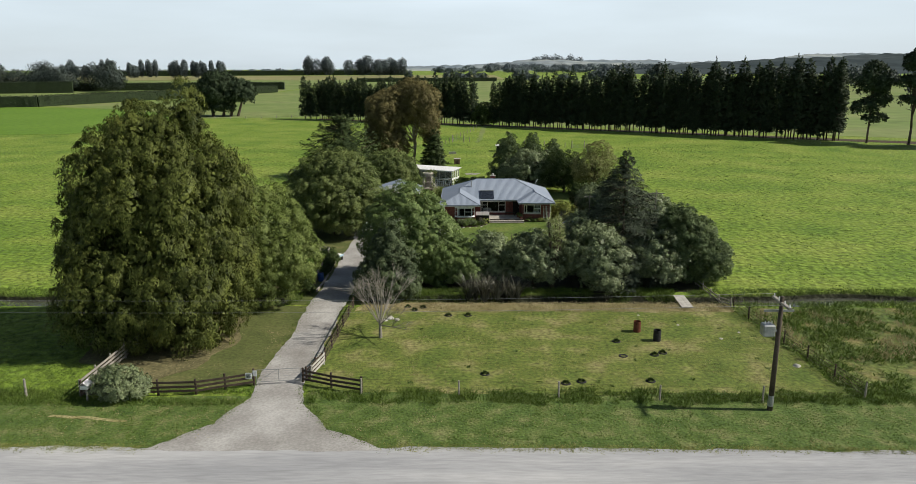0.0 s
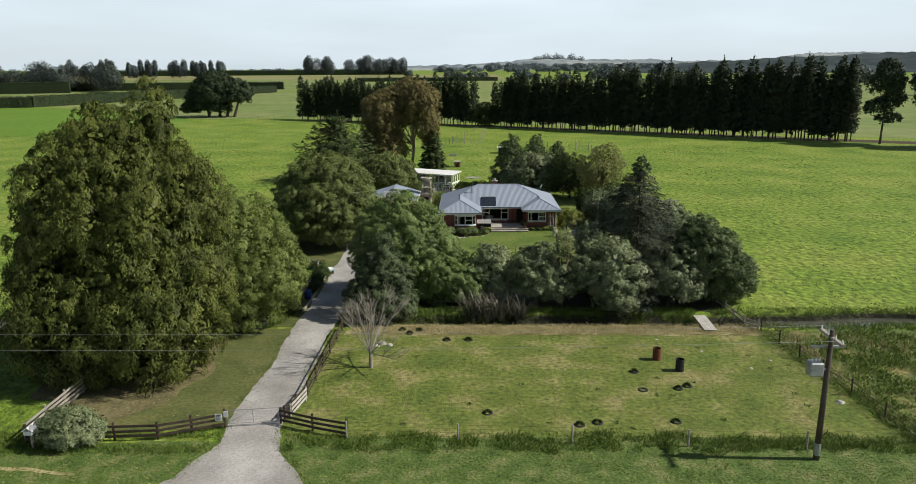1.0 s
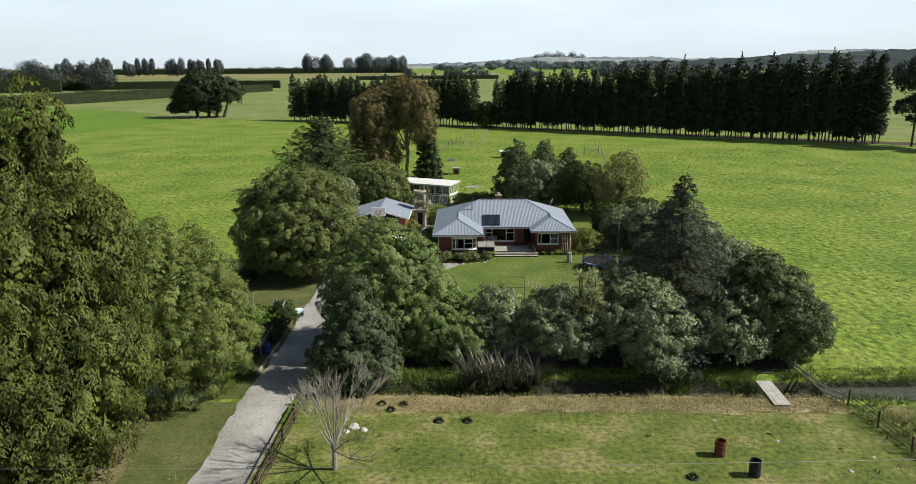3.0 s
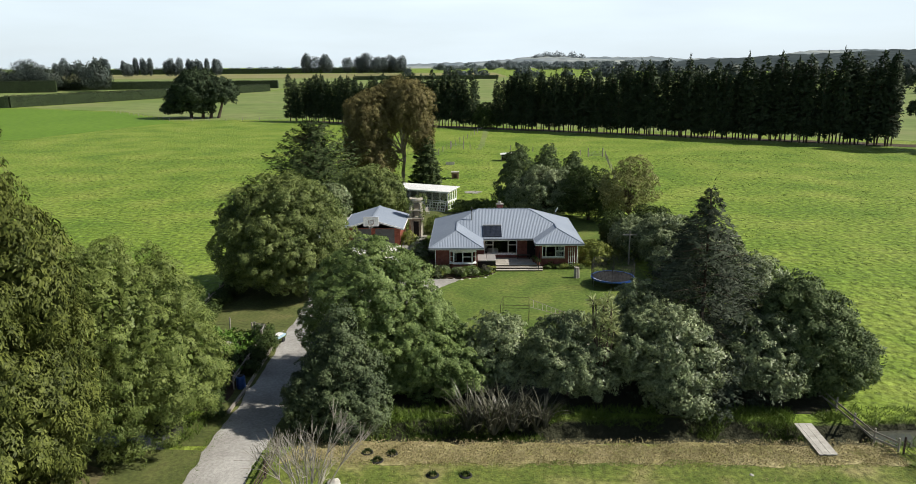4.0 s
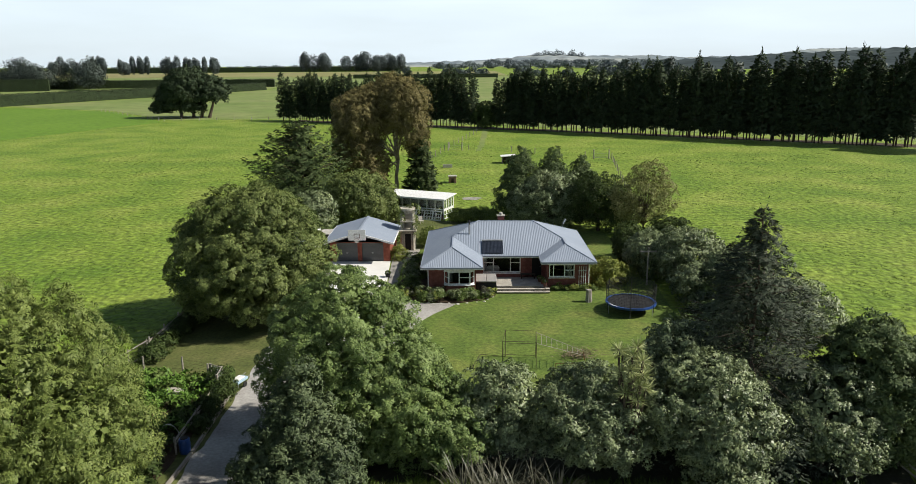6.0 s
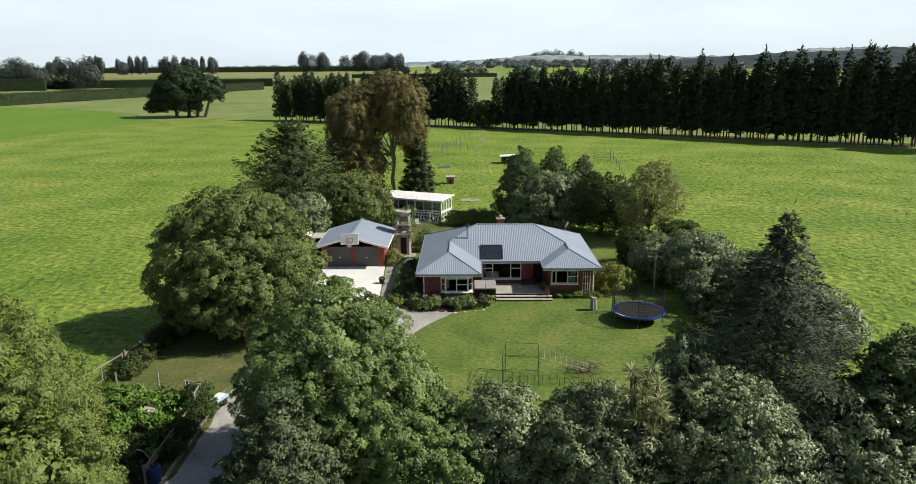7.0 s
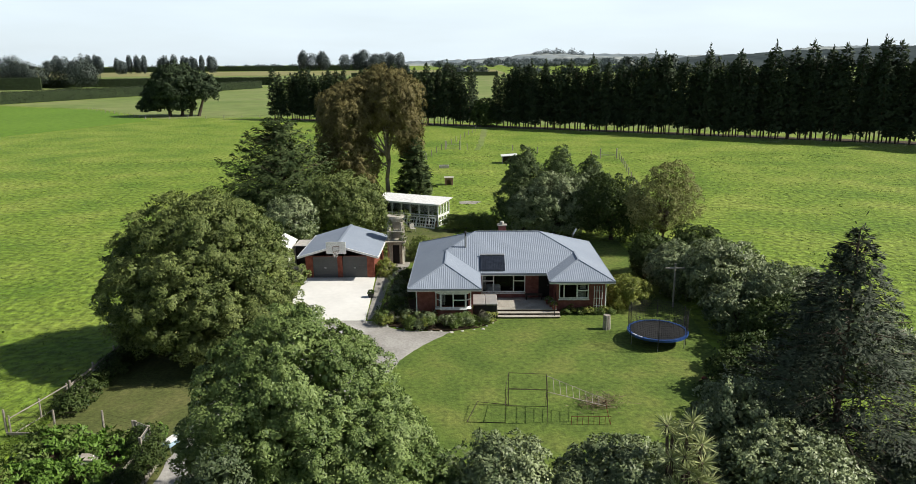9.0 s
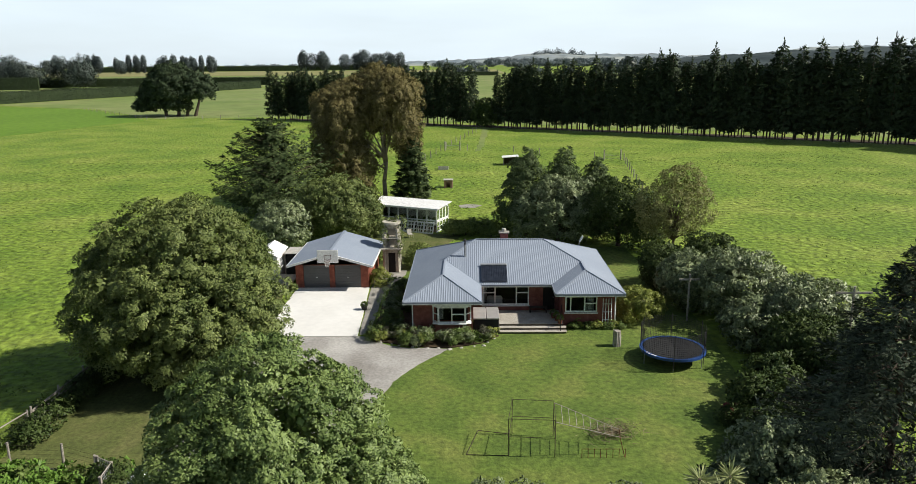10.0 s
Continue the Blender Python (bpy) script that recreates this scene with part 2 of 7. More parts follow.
STRAWLEAF = foliage("straw blades", (0.26, 0.22, 0.1), (0.46, 0.39, 0.22), trans=0.3)
GARDENLEAF = foliage("garden plants", (0.06, 0.1, 0.02), (0.21, 0.28, 0.075), (0.42, 0.32, 0.2))
YELLOWLEAF = foliage("yellow-green shrub leaves", (0.14, 0.18, 0.034), (0.39, 0.41, 0.1))
# Far leaves: distance haze is painted in as blue-grey, weaker in MIDLEAF.
FARHAZELEAF = foliage("distant leaves tinted with haze", (0.085, 0.108, 0.108), (0.12, 0.145, 0.14), trans=0.1, spec=0.0)
HAZELEAF = foliage("far woods tinted with haze", (0.14, 0.17, 0.182), (0.18, 0.21, 0.217), trans=0.1, spec=0.0)
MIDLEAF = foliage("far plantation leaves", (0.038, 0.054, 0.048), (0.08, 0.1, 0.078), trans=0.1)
HEDGELEAF = foliage("trimmed hedge leaves", (0.018, 0.03, 0.014), (0.042, 0.06, 0.025), trans=0.08)


# ---- builders ----
def thing(name, label, category, at=(0, 0, 0), turn=0, group="", kind=""):
    ob = new(name)
    ob.matrix_basis = pose(*at, 0, 0, turn)
    ob.empty_display_size = 0.3
    return tagged(ob, label, category, group, kind)


def part(name, bm, mat, parent=None, label="", smooth=False):
    me = bm
    if isinstance(bm, bmesh.types.BMesh):
        me = bpy.data.meshes.new(name)
        bm.to_mesh(me)
        bm.free()
    if smooth:
        me.polygons.foreach_set("use_smooth", [True] * len(me.polygons))
    if not me.materials:
        for mm in (mat if isinstance(mat, (list, tuple)) else [mat]):
            me.materials.append(mm)
    ob = new(name, me)
    if parent is not None:
        ob.parent = parent
    return tagged(ob, label)


def box(bm, x0, x1, y0, y1, z0, z1, bevel=0.0, m=None):
    r = bmesh.ops.create_cube(bm, size=1.0)
    vs = r["verts"]
    for v in vs:
        v.co = Vector(((x0 + x1) / 2 + v.co.x * (x1 - x0), (y0 + y1) / 2 + v.co.y * (y1 - y0), (z0 + z1) / 2 + v.co.z * (z1 - z0)))
    if bevel:
        es = list({e for v in vs for e in v.link_edges})
        vs = [v for v in bmesh.ops.bevel(bm, geom=es, offset=bevel, segments=1, affect="EDGES")["verts"]]
    if m is not None:
        bmesh.ops.transform(bm, matrix=m, verts=list({v for v in vs if v.is_valid}))
    return bm


def boxed(*a, **k):
    return box(bmesh.new(), *a, **k)


def rod(bm, a, b, r0, r1=None, n=8):
    """A tapered round bar from a to b."""
    a, b = Vector(a), Vector(b)
    d = b - a
    r = bmesh.ops.create_cone(bm, cap_ends=True, segments=n, radius1=r0, radius2=r0 if r1 is None else r1, depth=d.length)
    m = Matrix.Translation((a + b) / 2) @ d.to_track_quat("Z", "Y").to_matrix().to_4x4()
    bmesh.ops.transform(bm, matrix=m, verts=r["verts"])
    return bm


def rods(*bars, n=8):
    bm = bmesh.new()
    for a, b, *r in bars:
        rod(bm, a, b, r[0], r[1] if len(r) > 1 else None, n)
    return bm


def beam(bm, a, b, w, h):
    """A squared bar from a to b."""
    a, b = Vector(a), Vector(b)
    d = b - a
    m = Matrix.Translation((a + b) / 2) @ d.to_track_quat("X", "Z").to_matrix().to_4x4()
    return box(bm, -d.length / 2, d.length / 2, -w / 2, w / 2, -h / 2, h / 2, m=m)


def beamed(a, b, w, h):
    return beam(bmesh.new(), a, b, w, h)


def mesh_from(name, verts, faces):
    me = bpy.data.meshes.new(name)
    me.from_pydata([tuple(v) for v in verts], [], faces)
    return me


def patch(name, outline, z, mat, label, wobble=0.25, step=1.0, seed=0, category="", kind="structure"):
    """A ground sheet with an uneven edge and a low skirt."""
    pts = []
    for i, (ax, ay) in enumerate(outline):
        bx, by = outline[(i + 1) % len(outline)]
        k = max(1, int(math.hypot(bx - ax, by - ay) / step))
        for j in range(k):
            x, y = ax + (bx - ax) * j / k, ay + (by - ay) * j / k
            w = noise.noise_vector((x * 0.45, y * 0.45, seed * 3.7)) * wobble + noise.noise_vector((x * 1.7, y * 1.7, seed * 3.7 + 9)) * wobble * 0.5
            pts.append((x + w.x, y + w.y))
    bm = bmesh.new()
    top = [bm.verts.new((x, y, z)) for x, y in pts]
    es = [bm.edges.new((top[i], top[(i + 1) % len(top)])) for i in range(len(top))]
    bmesh.ops.triangle_fill(bm, use_beauty=True, edges=es)
    low = [bm.verts.new((x, y, -0.05)) for x, y in pts]
    for i in range(len(top)):
        j = (i + 1) % len(top)
        bm.faces.new((top[i], top[j], low[j], low[i]))
    bmesh.ops.recalc_face_normals(bm, faces=bm.faces)
    for f in bm.faces:
        if abs(f.normal.z) > 0.9 and f.normal.z < 0:
            f.normal_flip()
    ob = part(name, bm, mat)
    return tagged(ob, label, category or name, "", kind)


def leaf_mesh(name, base, axis, length, width, rng, fold=0.25, face=None, loose=0.55, soft=0.7):
    """Leaves as folded diamonds: base points, directions, lengths and widths; soft: how far their shading follows the way that the spray faces."""
    n = len(base)
    axis = axis / np.maximum(np.linalg.norm(axis, axis=1, keepdims=True), 1e-6)
    ref = rng.normal(size=(n, 3))
    if face is not None:
        ref = face + ref * loose
    side = np.cross(axis, ref)
    side /= np.maximum(np.linalg.norm(side, axis=1, keepdims=True), 1e-6)
    up = np.cross(side, axis)
    L, W = np.broadcast_to(length, n)[:, None], np.broadcast_to(width, n)[:, None]
    v = np.empty((n, 4, 3))
    v[:, 0] = base
    v[:, 1] = base + axis * L * 0.45 + side * W * 0.5 + up * W * fold
    v[:, 2] = base + axis * L
    v[:, 3] = base + axis * L * 0.45 - side * W * 0.5 + up * W * fold
    me = bpy.data.meshes.new(name)
    me.vertices.add(n * 4)
    me.vertices.foreach_set("co", v.reshape(-1).astype(np.float32))
    me.loops.add(n * 4)
    me.loops.foreach_set("vertex_index", np.arange(n * 4, dtype=np.int32))
    me.polygons.add(n)
    me.polygons.foreach_set("loop_start", np.arange(0, n * 4, 4, dtype=np.int32))
    me.polygons.foreach_set("loop_total", np.full(n, 4, dtype=np.int32))
    me.update(calc_edges=True)
    if face is not None and soft:
        f = np.broadcast_to(face, (n, 3))
        nn = f / np.maximum(np.linalg.norm(f, axis=1, keepdims=True), 1e-6) * soft + up * (1 - soft)
        nn /= np.maximum(np.linalg.norm(nn, axis=1, keepdims=True), 1e-6)
        me.polygons.foreach_set("use_smooth", np.ones(n, bool))
        at = me.attributes.new("custom_normal", "FLOAT_VECTOR", "POINT")
        at.data.foreach_set("vector", np.repeat(nn, 4, axis=0).reshape(-1).astype(np.float32))
    return me


def unit(rng, n):
    d = rng.normal(size=(n, 3))
    return d / np.linalg.norm(d, axis=1, keepdims=True)


def spaced(rng, p, gap):
    """Picks places that keep a gap from one another."""
    kept = np.empty((0, 3))
    idx = []
    for i in rng.permutation(len(p)):
        if len(kept) == 0 or np.min(np.sum((kept - p[i]) ** 2, axis=1)) > gap * gap:
            kept = np.vstack([kept, p[i]])
            idx.append(i)
    return np.array(idx, int)


def crown_leaves(rng, lobes, clumps, clump_r, per, droop=0.0, fill=0.25, low=-0.5):
    """Leaf places and directions: spaced clumps over the lobes' skins, rosettes over each clump, leaves from each rosette."""
    lobes = np.array(lobes, float)
    area = (lobes[:, 3] * lobes[:, 4] + lobes[:, 4] * lobes[:, 5] + lobes[:, 3] * lobes[:, 5])
    pick = rng.choice(len(lobes), clumps * 4, p=area / area.sum())
    d = unit(rng, clumps * 4)
    keep = d[:, 2] > low
    pick, d = pick[keep], d[keep]
    f = np.where(rng.random(len(d)) < fill * 0.5, rng.uniform(0.5, 0.8, len(d)), rng.uniform(0.8, 1.1, len(d)))
    c = lobes[pick, :3] + d * lobes[pick, 3:] * f[:, None]
    inside = np.zeros(len(c), bool)
    for i, lo in enumerate(lobes):
        q = np.linalg.norm((c - lo[:3]) / lo[3:], axis=1)
        inside |= (q < 0.8) & (pick != i)
    c, d = c[~inside], d[~inside]
    k = spaced(rng, c, clump_r * 0.9)[:clumps]
    c, d = c[k] - d[k] * clump_r * 0.35, d[k]
    r = clump_r * rng.uniform(0.65, 1.3, len(c))
    tall = np.array([1.0, 1.0, 0.8 + droop * 0.7])
    # each clump carries smaller puffs, and each puff its leaves
    puffs = 8
    k = np.repeat(np.arange(len(c)), puffs)
    dd = unit(rng, len(k)) + d[k] * 0.9 + np.array([0, 0, 0.3])
    dd /= np.linalg.norm(dd, axis=1, keepdims=True)
    pc = c[k] + dd * (r[k] * rng.uniform(0.7, 1.05, len(k)))[:, None] * tall
    pr = r[k] * rng.uniform(0.24, 0.4, len(k))
    j = np.repeat(np.arange(len(pc)), max(3, per // puffs))
    n = len(j)
    e = unit(rng, n) + dd[j] * 0.75 + np.array([0, 0, 0.45])
    e /= np.linalg.norm(e, axis=1, keepdims=True)
    p = pc[j] + e * (pr[j] * rng.uniform(0.7, 1.12, n))[:, None] * np.array([1.0, 1.0, 0.85 + droop])
    ax = unit(rng, n)
    ax -= e * (np.sum(ax * e, axis=1, keepdims=True) * 0.8)
    ax += e * 0.3 + np.array([0, 0, -droop * 1.7])
    face = e * 0.6 + dd[j] * 0.45 + d[k][j] * 0.2 + np.array([0, 0, 0.25])
    # the denser inside of each clump
    m = np.repeat(np.arange(len(c)), min(46, max(12, per // 4)))
    e = unit(rng, len(m)) + d[m] * 0.4 + np.array([0, 0, 0.2])
    e /= np.linalg.norm(e, axis=1, keepdims=True)
    s = np.cross(e, unit(rng, len(m)))
    q = c[m] + e * (r[m] * rng.uniform(0.36, 0.62, len(m)))[:, None] * tall
    s /= np.maximum(np.linalg.norm(s, axis=1, keepdims=True), 1e-6)
    q -= s * (r[m] * 0.2)[:, None]
    return p, ax, c, face, (q, s, e + np.array([0, 0, 0.2]), r[m] * rng.uniform(0.2, 0.34, len(m)))


def inner_leaves(rng, lobes, size, thick=1.0):
    """Coarse shaded sprays that fill a crown's inside."""
    P, A, F = [], [], []
    for x, y, z, rx, ry, rz in lobes:
        n = int(1.3 * thick * 4.2 * (rx * ry + ry * rz + rx * rz) * 0.55 / (size * size * 0.4)) + 4
        d = unit(rng, n)
        P.append(np.array([x, y, z]) + d * np.array([rx, ry, rz]) * rng.uniform(0.5, 0.7, n)[:, None])
        a = unit(rng, n)
        A.append(a - d * np.sum(a * d, axis=1, keepdims=True))
        F.append(d)
    P = np.concatenate(P)
    return P, np.concatenate(A), np.concatenate(F), size * rng.uniform(0.7, 1.2, len(P))


def trunk_mesh(rng, h, r, targets, lean=(0, 0), split=0.45):
    """A tapered trunk with limbs that reach to the targets."""
    bm = bmesh.new()
    top = Vector((lean[0], lean[1], h))
    k, prev = 5, Vector((0, 0, -0.1))
    rod(bm, (0, 0, -0.15), (0, 0, 0.35), r * 1.5, r * 1.05, 10)
    for i in range(1, k + 1):
        q = Vector((top.x * i / k + rng.normal() * r * 0.4, top.y * i / k + rng.normal() * r * 0.4, h * i / k))
        rod(bm, prev, q, r * (1 - 0.75 * (i - 1) / k), r * (1 - 0.75 * i / k), 9)
        prev = q
    for t in targets:
        z0 = min(h * 0.95, max(h * split * rng.uniform(0.7, 1.2), 0.3))
        a = Vector((top.x * z0 / h, top.y * z0 / h, z0))
        t = Vector(t)
        mid = a.lerp(t, 0.5) + Vector((rng.normal() * 0.2, rng.normal() * 0.2, abs(t.z - a.z) * 0.08))
        rod(bm, a, mid, r * 0.4, r * 0.26, 7)
        rod(bm, mid, t, r * 0.26, r * 0.08, 6)
    return bm


def leafy(name, label, at, lobes, mat, clumps, clump_r, per, leaf, trunk=(2.0, 0.2), droop=0.0, bark=None, seed=1, category="tree", fill=0.25, low=-0.5, limbs=14, group="", core=1.0):
    """A broadleaf tree or shrub; lobes are (x, y, z, rx, ry, rz) from its base."""
    rng = np.random.default_rng(seed)
    t = thing(name, label, category, at, group=group)
    p, ax, c, face, (q, qa, qf, qs) = crown_leaves(rng, lobes, clumps, clump_r, per, droop, fill, low)
    n = len(p)
    ln_, wd_ = leaf[0] * rng.uniform(0.6, 1.3, n), leaf[1] * rng.uniform(0.7, 1.3, n)
    for on, (q, qa, qf, qs) in ((core > 0.45, (q, qa, qf, qs)), (core > 0, inner_leaves(rng, lobes, clump_r * 0.6, max(core, 0.1) * 0.6))):
        if on:
            p, ax, face = np.concatenate([p, q]), np.concatenate([ax, qa]), np.concatenate([face, qf])
            ln_, wd_ = np.concatenate([ln_, qs]), np.concatenate([wd_, qs * 0.75])
    p[:, 2] = np.maximum(p[:, 2], 0.05)
    me = leaf_mesh("crown", p, ax, ln_, wd_, rng, face=face, loose=0.4, soft=0.6)
    tg = c[rng.choice(len(c), min(limbs, len(c)), replace=False)] if limbs else []
    part("trunk", trunk_mesh(rng, trunk[0], trunk[1], [tuple(q * np.array([0.6, 0.6, 0.8])) for q in tg]), bark or BARK, t, smooth=True)
    part("crown", me, mat, t)
    return t


def conifer_mesh(rng, h, rmax, bare, whorls, arms, tips, leaf, taper=0.85, rise=0.12, sag=0.0, ragged=0.25, shoulder=1.0):
    """Needle sprays along whorled branches; returns the crown mesh and the branch bars."""
    P, A, bars = [], [], []
    for w in range(whorls):
        f = (w + rng.uniform(-0.3, 0.3)) / whorls
        z0 = bare + (h - bare) * min(max(f, 0), 0.985)
        rr = rmax * min(1.0, (1 - f) / shoulder) ** taper * (0.75 + 0.25 * min(1, f * 6)) + 0.12
        for a in range(max(7, int(arms * (0.5 + 0.5 * (1 - f))))):
            th = rng.uniform(0, 2 * math.pi)
            ln_ = rr * rng.uniform(1 - ragged, 1 + ragged * 0.6)
            z = z0 + rng.normal() * 0.012 * h
            d = np.array([math.cos(th), math.sin(th), 0])
            e = np.array([0, 0, z]) + d * ln_ + np.array([0, 0, ln_ * rise + rng.normal() * 0.1])
            bars.append(((0, 0, z), tuple(e)))
            k = max(6, int(tips * (ln_ / rmax) ** 0.8))
            twigs = max(3, k // 7)
            side = np.array([-d[1], d[0], 0])
            st = rng.uniform(0.12, 1.0, twigs) ** 0.75
            sg = np.where(np.arange(twigs) % 2 == 0, 1.0, -1.0)
            tl = ln_ * 0.46 * (1.08 - st) * rng.uniform(0.7, 1.2, twigs) + leaf[0] * 0.4
            m = rng.integers(twigs, size=k)
            u = rng.uniform(0, 1, k)
            way = side * (sg * 0.75)[:, None] + d * 0.7 + np.array([0, 0, 1]) * rng.normal(-0.16, 0.22, twigs)[:, None]
            q = np.array([0, 0, z]) + d * (ln_ * st[m])[:, None] + way[m] * (tl[m] * u)[:, None]
            q[:, 2] += ln_ * rise * st[m] ** 1.6 - sag * st[m] * ln_ + rng.normal(size=k) * 0.04
            ax = way[m] + rng.normal(size=(k, 3)) * np.array([0.3, 0.3, 0.22])
            P.append(q)
            A.append(ax)
    P.append(np.array([0, 0, h]) + rng.normal(size=(24, 3)) * np.array([0.1, 0.1, 0.4]) - np.array([0, 0, 0.4]))
    A.append(rng.normal(size=(24, 3)) * 0.5 + np.array([0, 0, 1.0]))
    P, A = np.concatenate(P), np.concatenate(A)
    n = len(P)
    ln_, wd_ = leaf[0] * rng.uniform(0.6, 1.3, n), leaf[1] * rng.uniform(0.6, 1.3, n)
    k = 900 if rmax > 3 else 240
    f = rng.uniform(0, 0.92, k) ** 1.4
    th, rr = rng.uniform(0, 2 * math.pi, k), rmax * (1 - f) ** taper * rng.uniform(0.15, 0.5 if rmax > 3 else 0.75, k)
    P = np.concatenate([P, np.column_stack([rr * np.cos(th), rr * np.sin(th), bare + 0.2 + (h - bare) * f])])
    A = np.concatenate([A, np.column_stack([-np.sin(th), np.cos(th), rng.normal(size=k) * 0.8])])
    ln_, wd_ = np.concatenate([ln_, np.clip(rr * 1.2, 0.2, leaf[0] * 1.7)]), np.concatenate([wd_, np.clip(rr, 0.15, leaf[0])])
    return leaf_mesh("crown", P, A, ln_, wd_, rng, face=np.array([0, 0, 0.75]) + P / np.maximum(np.linalg.norm(P[:, :2], axis=1, keepdims=True), 0.05) * np.array([0.7, 0.7, 0]), loose=0.5, soft=0.6), bars


def conifer(name, label, at, h, rmax, mat, bare=0.3, whorls=30, arms=11, tips=60, leaf=(0.4, 0.12), seed=1, trunk_r=0.25, bark=None, group="", **k):
    rng = np.random.default_rng(seed)
    t = thing(name, label, "tree", at, group=group)
    me, bars = conifer_mesh(rng, h, rmax, bare, whorls, arms, tips, leaf, **k)
    bm = rods(((0, 0, -0.15), (0, 0, h * 0.5), trunk_r, trunk_r * 0.55), ((0, 0, h * 0.5), (0, 0, h * 0.98), trunk_r * 0.55, 0.03))
    for a, b in bars[::3]:
        rod(bm, a, tuple(np.array(a) + (np.array(b) - np.array(a)) * 0.85), trunk_r * 0.16, 0.015, 4)
    part("trunk", bm, bark or BARK, t, smooth=True)
    part("crown", me, mat, t)
    return t


def tufts(name, rng, xy, z, height, blades, mat, label, spread=0.12, width=0.05, category="grass", lay=1.5):
    """Grass tufts: a fan of blades at each place."""
    n = len(xy) * blades
    k = np.repeat(np.arange(len(xy)), blades)
    base = np.column_stack([xy[k] + rng.normal(size=(n, 2)) * spread, np.broadcast_to(z, len(xy))[k]])
    ax = np.column_stack([rng.normal(size=(n, 2)) * lay, np.ones(n)])
    hh = (height * rng.uniform(0.5, 1.4, len(xy)))[k] * rng.uniform(0.6, 1.1, n)
    me = leaf_mesh(name, base, ax, hh, width * rng.uniform(0.6, 1.4, n), rng, face=np.array([0.3, -0.3, 1.0]), loose=0.5, soft=0.0)
    ob = part(name, me, mat)
    return tagged(ob, label, category, "", "stuff")


# ---- ground ----
def ditch_depth(x, y):
    """The watercourse that crosses the land, piped under the drive."""
    if -15.6 < x < -8.4:
        return 0.0
    mid = 64.6 + 0.35 * math.sin(x * 0.21) + 0.2 * math.sin(x * 0.53 + 1)
    half = 1.75 + 0.25 * math.sin(x * 0.37 + 2)
    d = abs(y - mid) / half
    if d > 1:
        return 0.0
    return -0.95 * min(1.0, (1 - d) * 1.9) + 0.08 * noise.noise((x, y, 0))


def wet_shaded_ground(base):
    """Pasture that turns to wet mud down in the ditch, darkened for its shade."""
    m = base.copy()
    m.name = "pasture and ditch mud"
    n, ln = m.node_tree.nodes, m.node_tree.links
    b = n["Principled BSDF"]
    src = b.inputs["Base Color"].links[0].from_socket
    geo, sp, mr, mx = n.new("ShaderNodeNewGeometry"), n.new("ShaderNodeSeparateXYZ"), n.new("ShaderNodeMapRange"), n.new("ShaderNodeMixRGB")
    # the dark starts just below the rim, so the banks' shade is coloured too
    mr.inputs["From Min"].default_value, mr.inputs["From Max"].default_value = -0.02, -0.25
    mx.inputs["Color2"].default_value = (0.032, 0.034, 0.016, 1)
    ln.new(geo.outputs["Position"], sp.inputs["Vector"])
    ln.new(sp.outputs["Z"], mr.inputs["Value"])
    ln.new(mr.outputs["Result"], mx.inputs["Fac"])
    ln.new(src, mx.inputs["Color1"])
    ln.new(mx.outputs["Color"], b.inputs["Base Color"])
    return m


def build_ground():
    xs = sorted(set([-4500, -1500, -600, -300, -150] + [round(-100 + 0.8 * i, 2) for i in range(251)] + [150, 300, 600, 1500, 4500]))
    ys = [-600, -100, 0, 30, 50, 60] + [round(62 + 0.35 * i, 2) for i in range(17)] + [70, 100, 150, 220, 300, 500, 900, 1600, 4900]
    verts = [(x, y, ditch_depth(max(-99, min(99, x)), y)) for y in ys for x in xs]
    w = len(xs)
    faces = []
    for j in range(len(ys) - 1):
        for i in range(w - 1):
            faces.append((j * w + i, j * w + i + 1, (j + 1) * w + i + 1, (j + 1) * w + i))
    me = mesh_from("ground", verts, faces)
    ob = part("ground", me, wet_shaded_ground(PASTURE), smooth=True)
    tagged(ob, "green grazed pasture reaching to the horizon", "ground", "", "structure")
    for x0, x1, z in ((-100, -15.7, -0.45), (24.0, 100, -0.5)):
        w_ = part("water", boxed(x0, x1, 62.6, 66.6, -0.9, z), WATER)
        tagged(w_, "narrow still water in a grassy ditch", "water", "", "structure")


build_ground()
patch("road", [(-600, 27.5), (600, 27.5), (600, 37.4), (26, 37.4), (0, 37.7), (-25, 37.5), (-600, 37.5)], 0.03, GRAVEL, "pale grey gravel country road", 0.25, 1.2, 1)
patch("driveway", [(-17.5, 37.2), (-14.6, 40.3), (-13.3, 43.9), (-13.6, 47.6), (-13.3, 55), (-13.4, 63), (-13.3, 75), (-13.3, 84), (-13.6, 92), (-12.3, 97.1), (-5.8, 97.1), (-5.0, 96.0), (-2.5, 94.9), (0.2, 94.6), (-1.0, 93.0), (-2.6, 90.4), (-4.0, 87.0), (-4.9, 84.6), (-6.8, 82.0), (-9.6, 78.5), (-10.4, 75), (-10.2, 64), (-10.3, 54), (-10.4, 46), (-9.6, 43), (-7.6, 39.8), (-4.0, 37.3)], 0.034, DRIVE, "grey gravel driveway leading from the road to the yard", 0.32, 0.45, 2)
